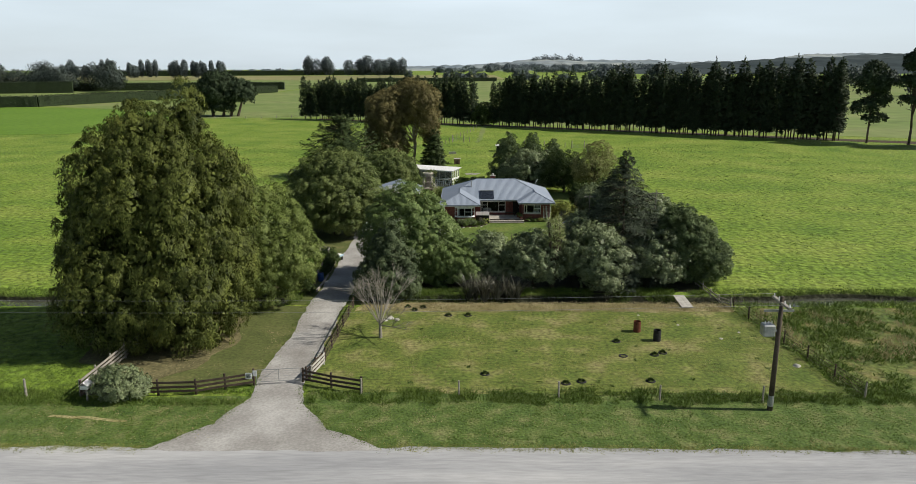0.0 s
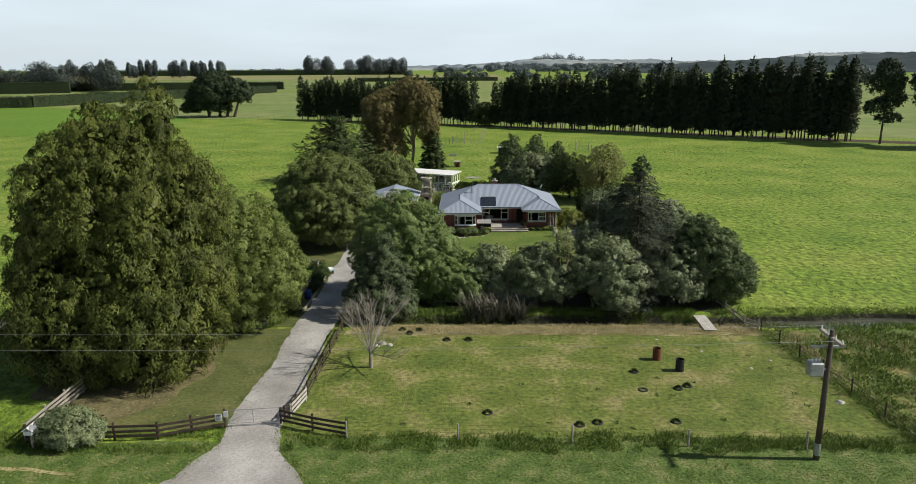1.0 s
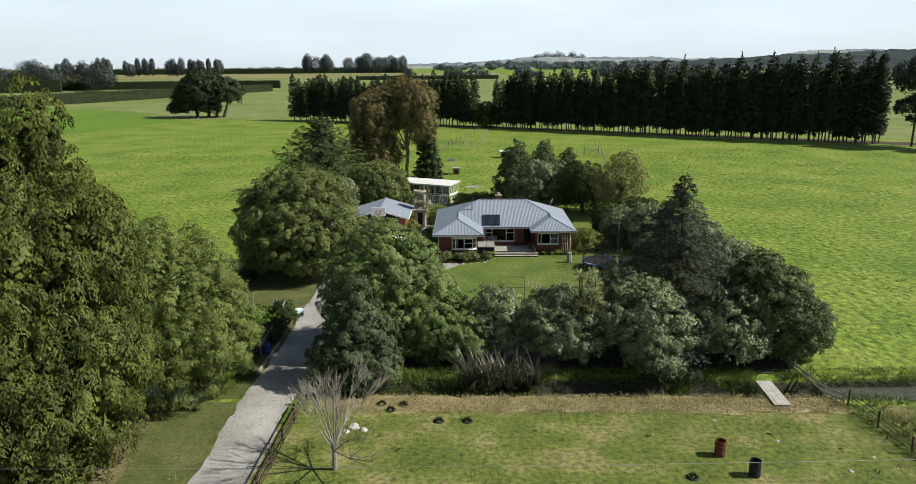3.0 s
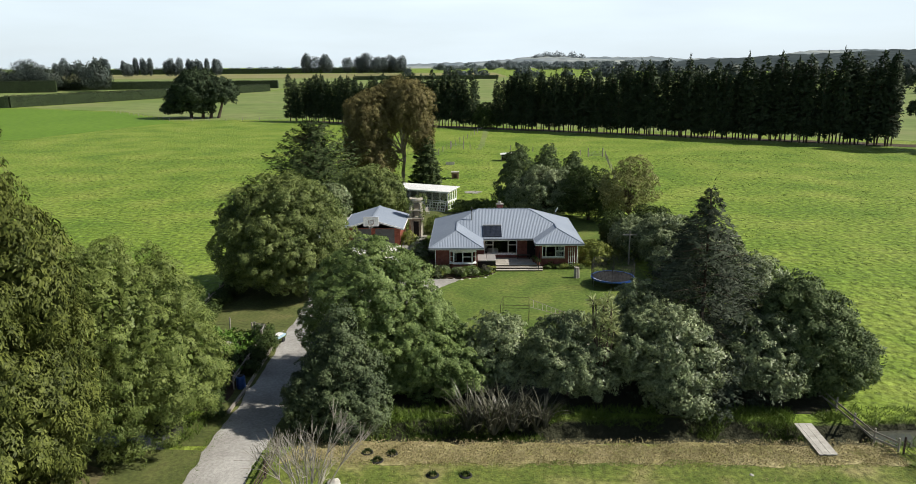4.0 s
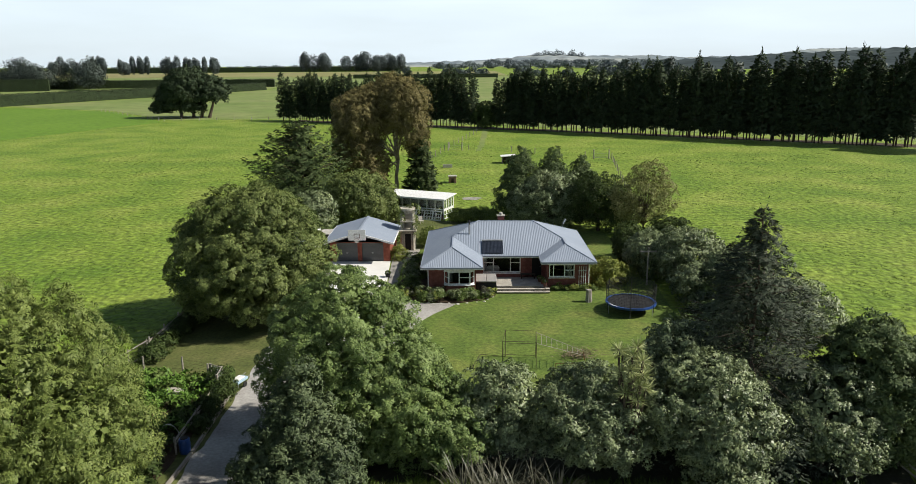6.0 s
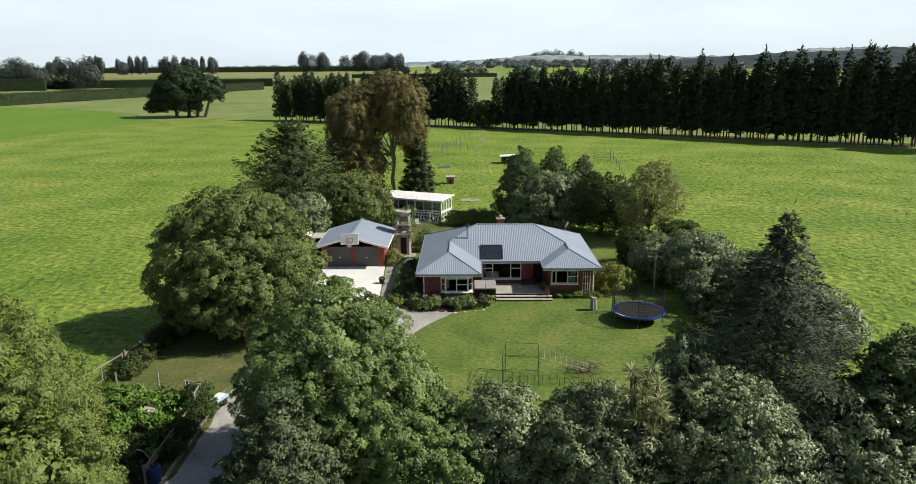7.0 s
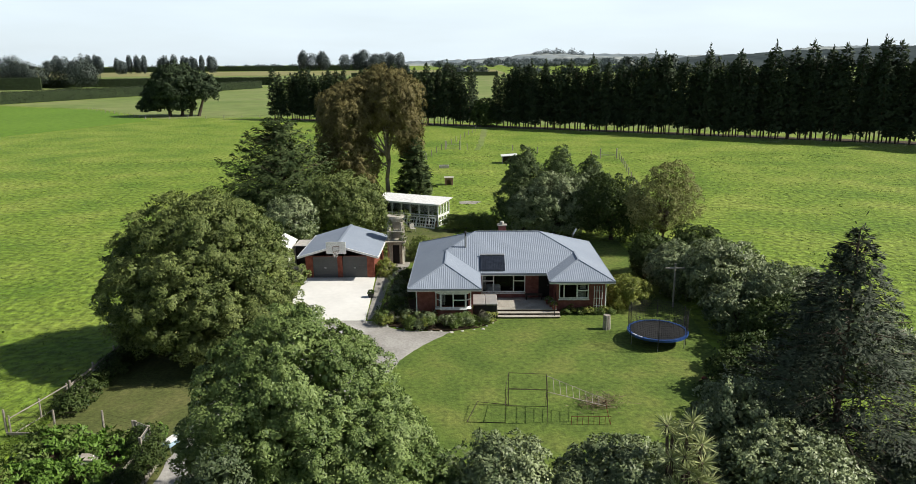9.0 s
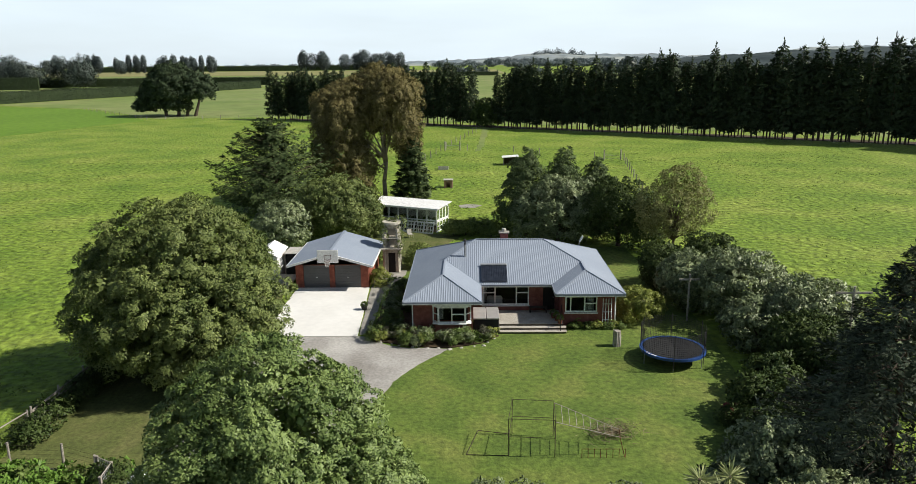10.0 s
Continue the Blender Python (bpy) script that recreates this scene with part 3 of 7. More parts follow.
patch("pavement", [(-13.1, 97.0), (-6.3, 97.0), (-6.95, 108.3), (-13.1, 108.3)], 0.075, CONCRETE, "pale concrete apron before the garage", 0.03, 2, 3)
patch("pavement", [(-6.2, 97.3), (-5.5, 97.6), (-5.6, 107), (-4.2, 112.2), (-4.2, 113.6), (-6.8, 113.6), (-6.8, 108.0)], 0.06, GREYCONC, "grey concrete path beside the garage", 0.05, 1, 4)
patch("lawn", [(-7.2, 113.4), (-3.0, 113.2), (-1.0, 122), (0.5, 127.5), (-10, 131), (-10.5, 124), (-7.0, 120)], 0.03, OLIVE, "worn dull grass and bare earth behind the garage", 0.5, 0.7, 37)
patch("lawn", [(-9.2, 44.8), (25.6, 44.6), (24.4, 62.0), (-11, 62.2), (-11, 46.5)], 0.02, MOWN, "dry mown grass in a fenced front paddock", 0.4, 0.8, 5)
patch("lawn", [(-9.0, 61.2), (24.3, 61.0), (24.2, 63.0), (-8.6, 63.1)], 0.035, STRAW, "straw-coloured grass along the ditch bank", 0.8, 0.6, 6)
patch("lawn", [(-6.5, 74), (17, 74), (18.5, 100), (17.5, 122), (-4.2, 122), (-4.2, 100), (-0.2, 95.0), (-3.2, 91.0), (-5.6, 84.8)], 0.02, LAWN, "short green garden lawn before the house", 0.1, 0.8, 7)
# The near-black of this sheet is the shrubs' shade put into the ground.
patch("lawn", [(-8.2, 66.7), (22.8, 66.7), (23.6, 70.5), (18.0, 74.2), (-6.0, 74.2), (-8.4, 71)], 0.03, SHADEGROUND, "dark ground sheet below the shrubs, their shade painted in", 0.3, 0.6, 27)
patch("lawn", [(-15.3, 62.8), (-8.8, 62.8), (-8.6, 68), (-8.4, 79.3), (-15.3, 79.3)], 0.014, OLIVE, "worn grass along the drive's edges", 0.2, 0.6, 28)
patch("lawn", [(-21.5, 79.5), (-13.4, 79.5), (-12.9, 97), (-14, 108), (-21.5, 105)], 0.022, OLIVE, "dry olive grass beside the drive, shade painted in", 0.2, 0.8, 8)
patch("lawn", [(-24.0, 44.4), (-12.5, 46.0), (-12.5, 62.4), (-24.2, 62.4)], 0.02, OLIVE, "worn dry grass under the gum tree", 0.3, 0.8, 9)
patch("lawn", [(-24.1, 47.2), (-20.5, 46.4), (-18.0, 49.0), (-17.4, 54), (-17.8, 60), (-20, 62.3), (-25.5, 62.3), (-28, 58), (-28.2, 51)], 0.04, LITTER, "bare earth and fallen leaves under the gum tree", 0.9, 0.7, 17)
patch("lawn", [(-600, 37.3), (-17, 37.3), (-14.4, 40.5), (-13.4, 44.2), (-16, 44.2), (-24, 43.6), (-600, 43.6)], 0.018, VERGE, "roadside grass verge", 0.3, 0.8, 10)
patch("lawn", [(-4.5, 37.3), (600, 37.3), (600, 44.5), (-9.6, 45.2), (-9.9, 42.8), (-7.5, 39.5)], 0.018, VERGE, "roadside grass verge", 0.3, 0.8, 11)
patch("lawn", [(26.0, 44.5), (120, 44.5), (120, 62.0), (24.6, 62.0)], 0.016, ROUGH, "rough tussocky grass beyond the wire fence", 0.3, 1.0, 12)
patch("field", [(-108, 297), (-128, 234), (-420, 190), (-420, 420), (-232, 394), (-155, 356)], 0.03, BRIGHT, "bright young grass paddock", 1.5, 6, 13)
patch("field", [(-157, 362), (-108, 304), (-60, 310), (5, 277), (60, 249), (170, 193), (700, 100), (900, 1150), (-150, 1150), (-155, 616), (-189, 505), (-228, 400)], 0.02, FIELD, "olive far grass fields", 1.5, 8, 15)
patch("field", [(-420, 345), (-238, 408), (-197, 508), (-162, 618), (-152, 1150), (-1100, 1150), (-1100, 345)], 0.02, FIELD, "olive far grass fields behind the hedges", 1.5, 12, 16)
patch("field", [(-1100, 1160), (-150, 1160), (60, 1160), (60, 1700), (-1100, 1700)], 0.2, PALEFIELD, "pale dry far field", 3, 40, 14)

patch("track", [(-25.0, 41.1), (-22.5, 40.9), (-19.8, 40.5), (-19.9, 40.8), (-22.5, 41.25), (-24.9, 41.4)], 0.03, STRAW, "pale worn strip in the roadside verge", 0.2, 0.4, 36)

# ---- house ----
EAVE, PITCH = 2.72, 0.43


def roof_plane(bm, ribs, poly, down, rib=0.16):
    """A sloping face with standing ribs; poly in order, down the level direction of its fall."""
    vs = [bm.verts.new(p) for p in poly]
    f = bm.faces.new(vs)
    f.normal_update()
    if f.normal.z < 0:
        f.normal_flip()
    nrm = f.normal.copy()
    d = Vector((down[0], down[1], 0)).normalized()
    s = Vector((-d.y, d.x, 0))
    P = [Vector(p) for p in poly]
    lo, hi = min(p.dot(s) for p in P), max(p.dot(s) for p in P)
    t = lo + rib / 2
    while t < hi:
        cut = []
        for i in range(len(P)):
            a, b = P[i], P[(i + 1) % len(P)]
            da, db = a.dot(s) - t, b.dot(s) - t
            if da * db < 0:
                cut.append(a.lerp(b, da / (da - db)))
        if len(cut) == 2:
            a, b = cut
            w, q = s * 0.055, nrm * 0.018
            v = [ribs.verts.new(c) for c in (a - w, a + w, a + q, b - w, b + w, b + q)]
            ribs.faces.new((v[0], v[2], v[5], v[3]))
            ribs.faces.new((v[2], v[1], v[4], v[5]))
        t += rib


def rooftop(name, polys, parent):
    bm, ribs = bmesh.new(), bmesh.new()
    for poly, down in polys:
        roof_plane(bm, ribs, poly, down)
    top = part(name, bm, ROOF, parent)
    tagged(part("roof_ribs", ribs, ROOF, top), kind="stuff")
    return top


def window(parent, x0, x1, y, z0, z1, cuts=(), bars=(), face=-1):
    """A timber window in a wall that faces -y: frame, sash bars, panes."""
    w = thing("window", "", "")
    w.parent = parent
    for k in ("label", "category"):
        if k in w:
            del w[k]
    bm = bmesh.new()
    t = 0.09
    for a in ((x0, x1, z0 - 0.03, z0 + t), (x0, x1, z1 - t, z1)):
        box(bm, a[0], a[1], y - 0.05, y + 0.06, a[2], a[3], 0.008)
    for c in (x0 + t / 2, *cuts, x1 - t / 2):
        box(bm, c - t / 2, c + t / 2, y - 0.045, y + 0.055, z0 + t, z1 - t, 0.008)
    for a, b, z in bars:
        box(bm, a + t / 2, b - t / 2, y - 0.04, y + 0.05, z - 0.035, z + 0.035)
    part("window_frame", bm, WHITE, w, "white painted timber frame")
    part("window_sill", boxed(x0 - 0.05, x1 + 0.05, y - 0.14, y + 0.02, z0 - 0.1, z0 - 0.03, 0.01), WHITE, w)
    edges = [x0, *cuts, x1]
    for a, b in zip(edges[:-1], edges[1:]):
        part("pane", boxed(a + 0.03, b - 0.03, y + 0.0, y + 0.012, z0 + 0.05, z1 - 0.05), GLASS, w).visible_shadow = False
    return w


def wall(bm, x0, x1, y0, y1, z0, z1, holes=()):
    """A wall along x with openings (x0, x1, z0, z1) cut right through."""
    xs = sorted({x0, x1, *[h[0] for h in holes], *[h[1] for h in holes]})
    for a, b in zip(xs[:-1], xs[1:]):
        hs = [h for h in holes if h[0] <= a + 1e-6 and h[1] >= b - 1e-6]
        if not hs:
            box(bm, a, b, y0, y1, z0, z1)
        else:
            box(bm, a, b, y0, y1, z0, hs[0][2])
            box(bm, a, b, y0, y1, hs[0][3], z1)


def build_house():
    h = thing("house", "single-storey red brick house with grey hipped steel roof", "house")
    X0, X1, Y0, YB = -3.0, 12.6, 100.5, 110.7
    half = (YB - Y0) / 2
    ridge = EAVE + PITCH * half
    ym = (Y0 + YB) / 2
    lw, rw = (X0, 2.4, 96.5), (7.7, X1, 98.2)
    E = EAVE
    zl, zr = E + PITCH * 2.7, E + PITCH * 2.45
    lx, rx = -0.3, 10.15
    A, B = (X0 + half, ym, ridge), (X1 - half, ym, ridge)
    Lj, La = (lx, Y0 + 2.7, zl), (lx, lw[2] + 2.7, zl)
    Rj, Ra = (rx, Y0 + 2.45, zr), (rx, rw[2] + 2.45, zr)
    polys = [
        ([(2.4, Y0, E), (7.7, Y0, E), Rj, B, A, Lj], (0, -1)),
        ([(X0, YB, E), (X1, YB, E), B, A], (0, 1)),
        ([(X0, lw[2], E), La, Lj, A, (X0, YB, E)], (-1, 0)),
        ([(X0, lw[2], E), (2.4, lw[2], E), La], (0, -1)),
        ([(2.4, lw[2], E), (2.4, Y0, E), Lj, La], (1, 0)),
        ([(X1, rw[2], E), Ra, Rj, B, (X1, YB, E)], (1, 0)),
        ([(7.7, rw[2], E), (X1, rw[2], E), Ra], (0, -1)),
        ([(7.7, rw[2], E), (7.7, Y0, E), Rj, Ra], (-1, 0)),
    ]
    roof = rooftop("roof", polys, h)
    for a, b in ((A, B), (La, Lj), (Lj, A), (Ra, Rj), (Rj, B), (A, (X0, YB, E)), (B, (X1, YB, E)), (La, (X0, lw[2], E)), (La, (2.4, lw[2], E)), (Ra, (7.7, rw[2], E)), (Ra, (X1, rw[2], E))):
        part("ridge_cap", beamed(Vector(a) + Vector((0, 0, 0.03)), Vector(b) + Vector((0, 0, 0.02)), 0.13, 0.04), ROOF, roof)
    bm = bmesh.new()
    loop = [(X0, lw[2]), (2.4, lw[2]), (2.4, Y0), (7.7, Y0), (7.7, rw[2]), (X1, rw[2]), (X1, YB), (X0, YB)]
    for (ax, ay), (bx, by) in zip(loop, loop[1:] + loop[:1]):
        beam(bm, (ax, ay, E - 0.06), (bx, by, E - 0.06), 0.13, 0.13)
    part("gutter", bm, GUTTER, h, "blue-grey steel gutter")
    for (ax, ay), (bx, by) in zip(loop, loop[1:] + loop[:1]):
        part("fascia", beamed((ax, ay, E - 0.165), (bx, by, E - 0.165), 0.1, 0.07), WHITE, h, "white painted fascia board")
    for (x0, x1, y0, y1) in ((X0 + 0.05, 2.35, lw[2] + 0.05, Y0), (7.75, X1 - 0.05, rw[2] + 0.05, Y0), (X0 + 0.05, X1 - 0.05, Y0, YB - 0.05)):
        part("soffit", boxed(x0, x1, y0, y1, E - 0.16, E - 0.13), WHITE, h)
    # brick walls
    bm = bmesh.new()
    zt = E - 0.16
    wall(bm, -2.4, 1.8, 97.1, 97.33, 0, zt, [(-0.75, 1.45, 1.12, 2.25)])
    wall(bm, 1.8, 8.3, 101.2, 101.43, 0, zt, [(2.55, 6.05, 0.9, 2.38), (7.1, 8.0, 0.5, 2.45)])
    wall(bm, 8.3, 12.0, 98.8, 99.03, 0, zt, [(8.45, 10.75, 1.15, 2.35)])
    box(bm, -2.4, -2.17, 97.33, 110.0, 0, zt)
    box(bm, 1.57, 1.8, 97.33, 101.2, 0, zt)
    box(bm, 8.3, 8.53, 99.03, 101.2, 0, zt)
    box(bm, 11.77, 12.0, 99.03, 110.0, 0, zt)
    box(bm, -2.17, 11.77, 109.77, 110.0, 0, zt)
    part("wall", bm, BRICK, h, "red brick wall")
    # Floors and inner wall are painted near-black for the dimness of the rooms.
    part("floor", boxed(-2.1, 11.7, 101.5, 109.7, 0.3, 0.45), DARK, h)
    part("floor", boxed(-2.1, 1.55, 97.4, 101.5, 0.3, 0.45), DARK, h)
    part("floor", boxed(8.6, 11.7, 99.1, 101.5, 0.3, 0.45), DARK, h)
    part("inner_wall", boxed(-2.1, 11.7, 104.0, 104.1, 0.45, zt - 0.02), DARK, h)
    # bay window
    bay = window(h, -0.6, 1.3, 96.72, 1.12, 2.3, (0.35,), ((0.35, 1.3, 1.75),))
    for a, b in (((-0.95, 97.1), (-0.6, 96.7)), ((1.65, 97.1), (1.3, 96.7))):
        bm = bmesh.new()
        for z in (1.16, 2.27):
            beam(bm, (*a, z), (*b, z), 0.09, 0.09)
        for q in (a, b):
            beam(bm, (*q, 1.12), (*q, 2.3), 0.09, 0.09)
        beam(bm, (*a, 1.75), (*b, 1.75), 0.05, 0.05)
        part("side_frame", bm, WHITE, bay)
    part("bay_sill", boxed(-1.0, 1.7, 96.64, 97.09, 1.05, 1.11, 0.015), WHITE, bay)
    part("bay_base", boxed(-0.8, 1.5, 96.74, 97.09, 0.0, 1.04, 0.02), BRICK, bay)
    part("bay_head", boxed(-1.0, 1.7, 96.66, 97.09, 2.31, 2.5, 0.02), WHITE, bay)
    window(h, 2.55, 6.05, 101.25, 0.9, 2.38, (3.5, 5.1), ((2.55, 3.5, 1.85), (5.1, 6.05, 1.85)))
    window(h, 8.45, 10.75, 98.85, 1.15, 2.35, (8.85, 9.85), ((9.85, 10.75, 1.8),))
    for x0, x1, y, z0, z1 in ((9.95, 10.62, 99.08, 1.2, 1.72), (10.1, 10.62, 99.1, 1.85, 2.3), (2.62, 2.95, 101.48, 1.0, 2.3), (-0.55, -0.2, 97.42, 1.15, 2.25)):
        bm = bmesh.new()
        k = int((x1 - x0) / 0.045)
        for i in range(k):
            beam(bm, (x0 + i * 0.045, y + 0.02 * (i % 2), z0), (x0 + i * 0.045, y + 0.02 * (i % 2), z1), 0.044, 0.02)
        part("curtain", bm, CURTAIN, h, "pale hanging curtain behind the glass")
    part("sofa", boxed(2.9, 4.1, 101.9, 102.5, 0.45, 1.25, 0.12), CURTAIN, h, "pale upholstered seat behind the window")
    # no recess is built: the slab's near-black stands for the porch's shade
    d = part("door", boxed(7.12, 7.98, 101.3, 101.36, 0.5, 2.45), DARK, h, "front door painted dark for the porch's shade")
    part("handle", boxed(7.85, 7.9, 101.25, 101.3, 1.45, 1.5), STEEL, d)
    for x in (-2.45, 11.98):
        y = 97.05 if x < 0 else 98.75
        part("downpipe", rods(((x + 0.05, y, 0.0), (x + 0.05, y, 2.6), 0.045)), WHITE, h)
    tr = part("trellis", rods(*[((11.15 + 0.2 * i, 98.7, 0.3), (11.15 + 0.2 * i, 98.7, 2.2), 0.025) for i in range(4)], *[((11.1, 98.72, z), (11.8, 98.72, z), 0.02) for z in (0.6, 1.2, 1.8)], n=4), WHITE, h, "white timber trellis")
    fl = part("flue", rods(((1.25, 103.6, 3.8), (1.25, 103.6, 5.0), 0.08), n=10), STEEL, h, "steel flue with dark cowl")
    part("cowl", rods(((1.25, 103.6, 5.0), (1.25, 103.6, 5.3), 0.07), ((1.25, 103.6, 5.3), (1.25, 103.6, 5.42), 0.14, 0.08), n=10), BLACK, fl)
    ch = part("chimney", boxed(4.1, 4.75, 106.9, 107.4, 4.2, 5.1, 0.02), BRICK, h, "short brick chimney")
    part("chimney_cap", boxed(4.0, 4.85, 106.8, 107.5, 5.1, 5.18, 0.02), GREYCONC, ch)
    part("chimney_pot", rods(((4.42, 107.15, 5.18), (4.42, 107.15, 5.45), 0.2, 0.16)), STONE, ch)
    # roof collector lies on the front slope
    s = thing("solar_collector", "dark solar hot water collector lying on the roof", "solar panel")
    ang = math.atan(PITCH)
    m = Matrix.Translation((3.42, 101.55, EAVE + PITCH * 1.05 + 0.1)) @ Matrix.Rotation(ang, 4, "X")
    part("panel", boxed(-0.98, 0.98, -0.95, 0.95, -0.03, 0.02, m=m), SOLAR, s)
    bm = bmesh.new()
    for i in range(15):
        x = -0.91 + i * 0.13
        box(bm, x - 0.03, x + 0.03, -0.9, 0.9, 0.02, 0.05, m=m)
    part("tube", bm, SOLAR, s)
    part("manifold", boxed(-1.0, 1.0, 0.9, 1.06, -0.03, 0.12, 0.02, m=m), STEEL, s)
    # aerial at the back
    ae = thing("satellite_dish", "small pale satellite dish on the roof edge", "dish")
    part("arm", rods(((10.9, 109.5, 3.1), (11.0, 109.5, 3.9), 0.03)), STEEL, ae)
    part("dish", boxed(-0.025, 0.025, -0.24, 0.24, -0.28, 0.28, 0.02, m=Matrix.Translation((11.1, 109.4, 4.0)) @ Matrix.Rotation(0.5, 4, "Y")), WHITE, ae)
    return h


build_house()


def build_deck():
    d = thing("deck", "low weathered timber deck with wide steps", "deck")
    part("bearer", boxed(3.75, 8.25, 98.3, 101.15, 0.0, 0.42), WOODDARK, d)
    for i in range(20):
        y = 98.25 + i * 0.145
        part("plank", boxed(3.7, 8.28, y, y + 0.135, 0.44, 0.48), DECK, d)
    for i, (y, z) in enumerate(((97.45, 0.17), (97.85, 0.33))):
        st = part("step", boxed(3.7, 8.45, y, y + 0.42, z - 0.05, z, 0.01), DECK, d)
        part("riser", boxed(3.75, 8.4, y + 0.05, y + 0.4, 0, z - 0.05), WOODDARK, st)


build_deck()


def build_spa():
    s = thing("spa_pool", "square spa pool with dark sides and grey lid", "spa pool")
    part("cabinet", boxed(1.85, 3.65, 97.55, 99.8, 0.05, 1.05, 0.05), BLACK, s)
    for x in (1.82, 2.76):
        part("cover", boxed(x, x + 0.93, 97.5, 99.85, 1.06, 1.2, 0.04), SPAGREY, s, "grey vinyl lid half")


build_spa()


def build_garage():
    g = thing("garage", "red brick double garage with grey gabled steel roof", "garage")
    x0, x1, y0, y1, e, rz, xm = -13.2, -7.0, 108.3, 115.2, 2.3, 3.35, -10.1
    ex0, ex1, ey0, ey1 = -13.65, -6.5, 107.2, 115.5
    roof = rooftop("roof", [([(ex0, ey0, e), (xm, ey0, rz), (xm, ey1, rz), (ex0, ey1, e)], (-1, 0)), ([(ex1, ey0, e), (xm, ey0, rz), (xm, ey1, rz), (ex1, ey1, e)], (1, 0))], g)
    part("ridge_cap", beamed((xm, ey0, rz + 0.03), (xm, ey1, rz + 0.03), 0.25, 0.05), ROOF, roof)
    bm = bmesh.new()
    for a, b in (((ex0, ey0, e - 0.08), (xm, ey0, rz - 0.08)), ((xm, ey0, rz - 0.08), (ex1, ey0, e - 0.08)), ((ex0, ey0, e - 0.08), (ex0, ey1, e - 0.08)), ((ex1, ey0, e - 0.08), (ex1, ey1, e - 0.08))):
        beam(bm, a, b, 0.1, 0.18)
    part("barge_board", bm, WHITE, g, "white barge board and gutter")
    bm = bmesh.new()
    wall(bm, x0, x1, y0, y0 + 0.22, 0, 2.1, [(x0 + 0.65, xm - 0.22, 0, 2.05), (xm + 0.22, x1 - 0.65, 0, 2.05)])
    box(bm, x0, x0 + 0.2, y0 + 0.22, y1, 0, 2.2)
    box(bm, x1 - 0.2, x1, y0 + 0.22, y1, 0, 2.2)
    box(bm, x0 + 0.2, x1 - 0.2, y1 - 0.2, y1, 0, 2.2)
    part("wall", bm, REDBRICK, g)
    bm = bmesh.new()
    vs = [bm.verts.new(p) for p in ((x0, y0 + 0.05, 2.1), (x1, y0 + 0.05, 2.1), (x1, y0 + 0.05, 2.22), (xm, y0 + 0.05, rz - 0.1), (x0, y0 + 0.05, 2.22))]
    f = bm.faces.new(vs)
    bmesh.ops.solidify(bm, geom=[f], thickness=0.1)
    part("gable", bm, SPAGREY, g, "grey gable panel")
    for a, b in ((x0 + 0.65, xm - 0.22), (xm + 0.22, x1 - 0.65)):
        dr = part("roller_door", boxed(a + 0.01, b - 0.01, y0 + 0.115, y0 + 0.135, 0.01, 2.05), DOORGREY, g, "grey steel roller door")
        for i in range(14):
            z = 0.02 + i * 0.145
            part("slat", boxed(a + 0.015, b - 0.015, y0 + 0.1, y0 + 0.114, z, z + 0.125, 0.006), DOORGREY, dr)
        part("handle", boxed((a + b) / 2 - 0.09, (a + b) / 2 + 0.09, y0 + 0.06, y0 + 0.1, 0.92, 0.98), WHITE, dr)
    b = thing("basketball_hoop", "white basketball backboard with hoop above the garage doors", "basketball hoop")
    part("backboard", boxed(-11.0, -9.25, 106.86, 106.92, 2.65, 3.75, 0.02), WHITE, b)
    bm = bmesh.new()
    for q in ((-10.42, -9.83, 2.9, 2.94), (-10.42, -9.83, 3.3, 3.34), (-10.42, -10.38, 2.94, 3.3), (-9.87, -9.83, 2.94, 3.3)):
        box(bm, q[0], q[1], 106.845, 106.858, q[2], q[3])
    part("target_square", bm, RUST, b, "faded red target square")
    bm = bmesh.new()
    for i in range(14):
        a0, a1 = i * math.tau / 14, (i + 1) * math.tau / 14
        rod(bm, (-10.12 + 0.23 * math.cos(a0), 106.58 + 0.23 * math.sin(a0), 2.85), (-10.12 + 0.23 * math.cos(a1), 106.58 + 0.23 * math.sin(a1), 2.85), 0.015, n=5)
    part("rim", bm, RUST, b)
    bm = bmesh.new()
    for i in range(12):
        a0 = i * math.tau / 12
        rod(bm, (-10.12 + 0.23 * math.cos(a0), 106.58 + 0.23 * math.sin(a0), 2.85), (-10.12 + 0.14 * math.cos(a0 + 0.3), 106.58 + 0.14 * math.sin(a0 + 0.3), 2.45), 0.008, n=3)
    part("net", bm, WHITE, b)
    for x in (-10.5, -9.7):
        part("bracket", rods(((x, 106.92, 3.1), (x + 0.05, 107.9, 3.0), 0.03), n=5), STEEL, b)


build_garage()


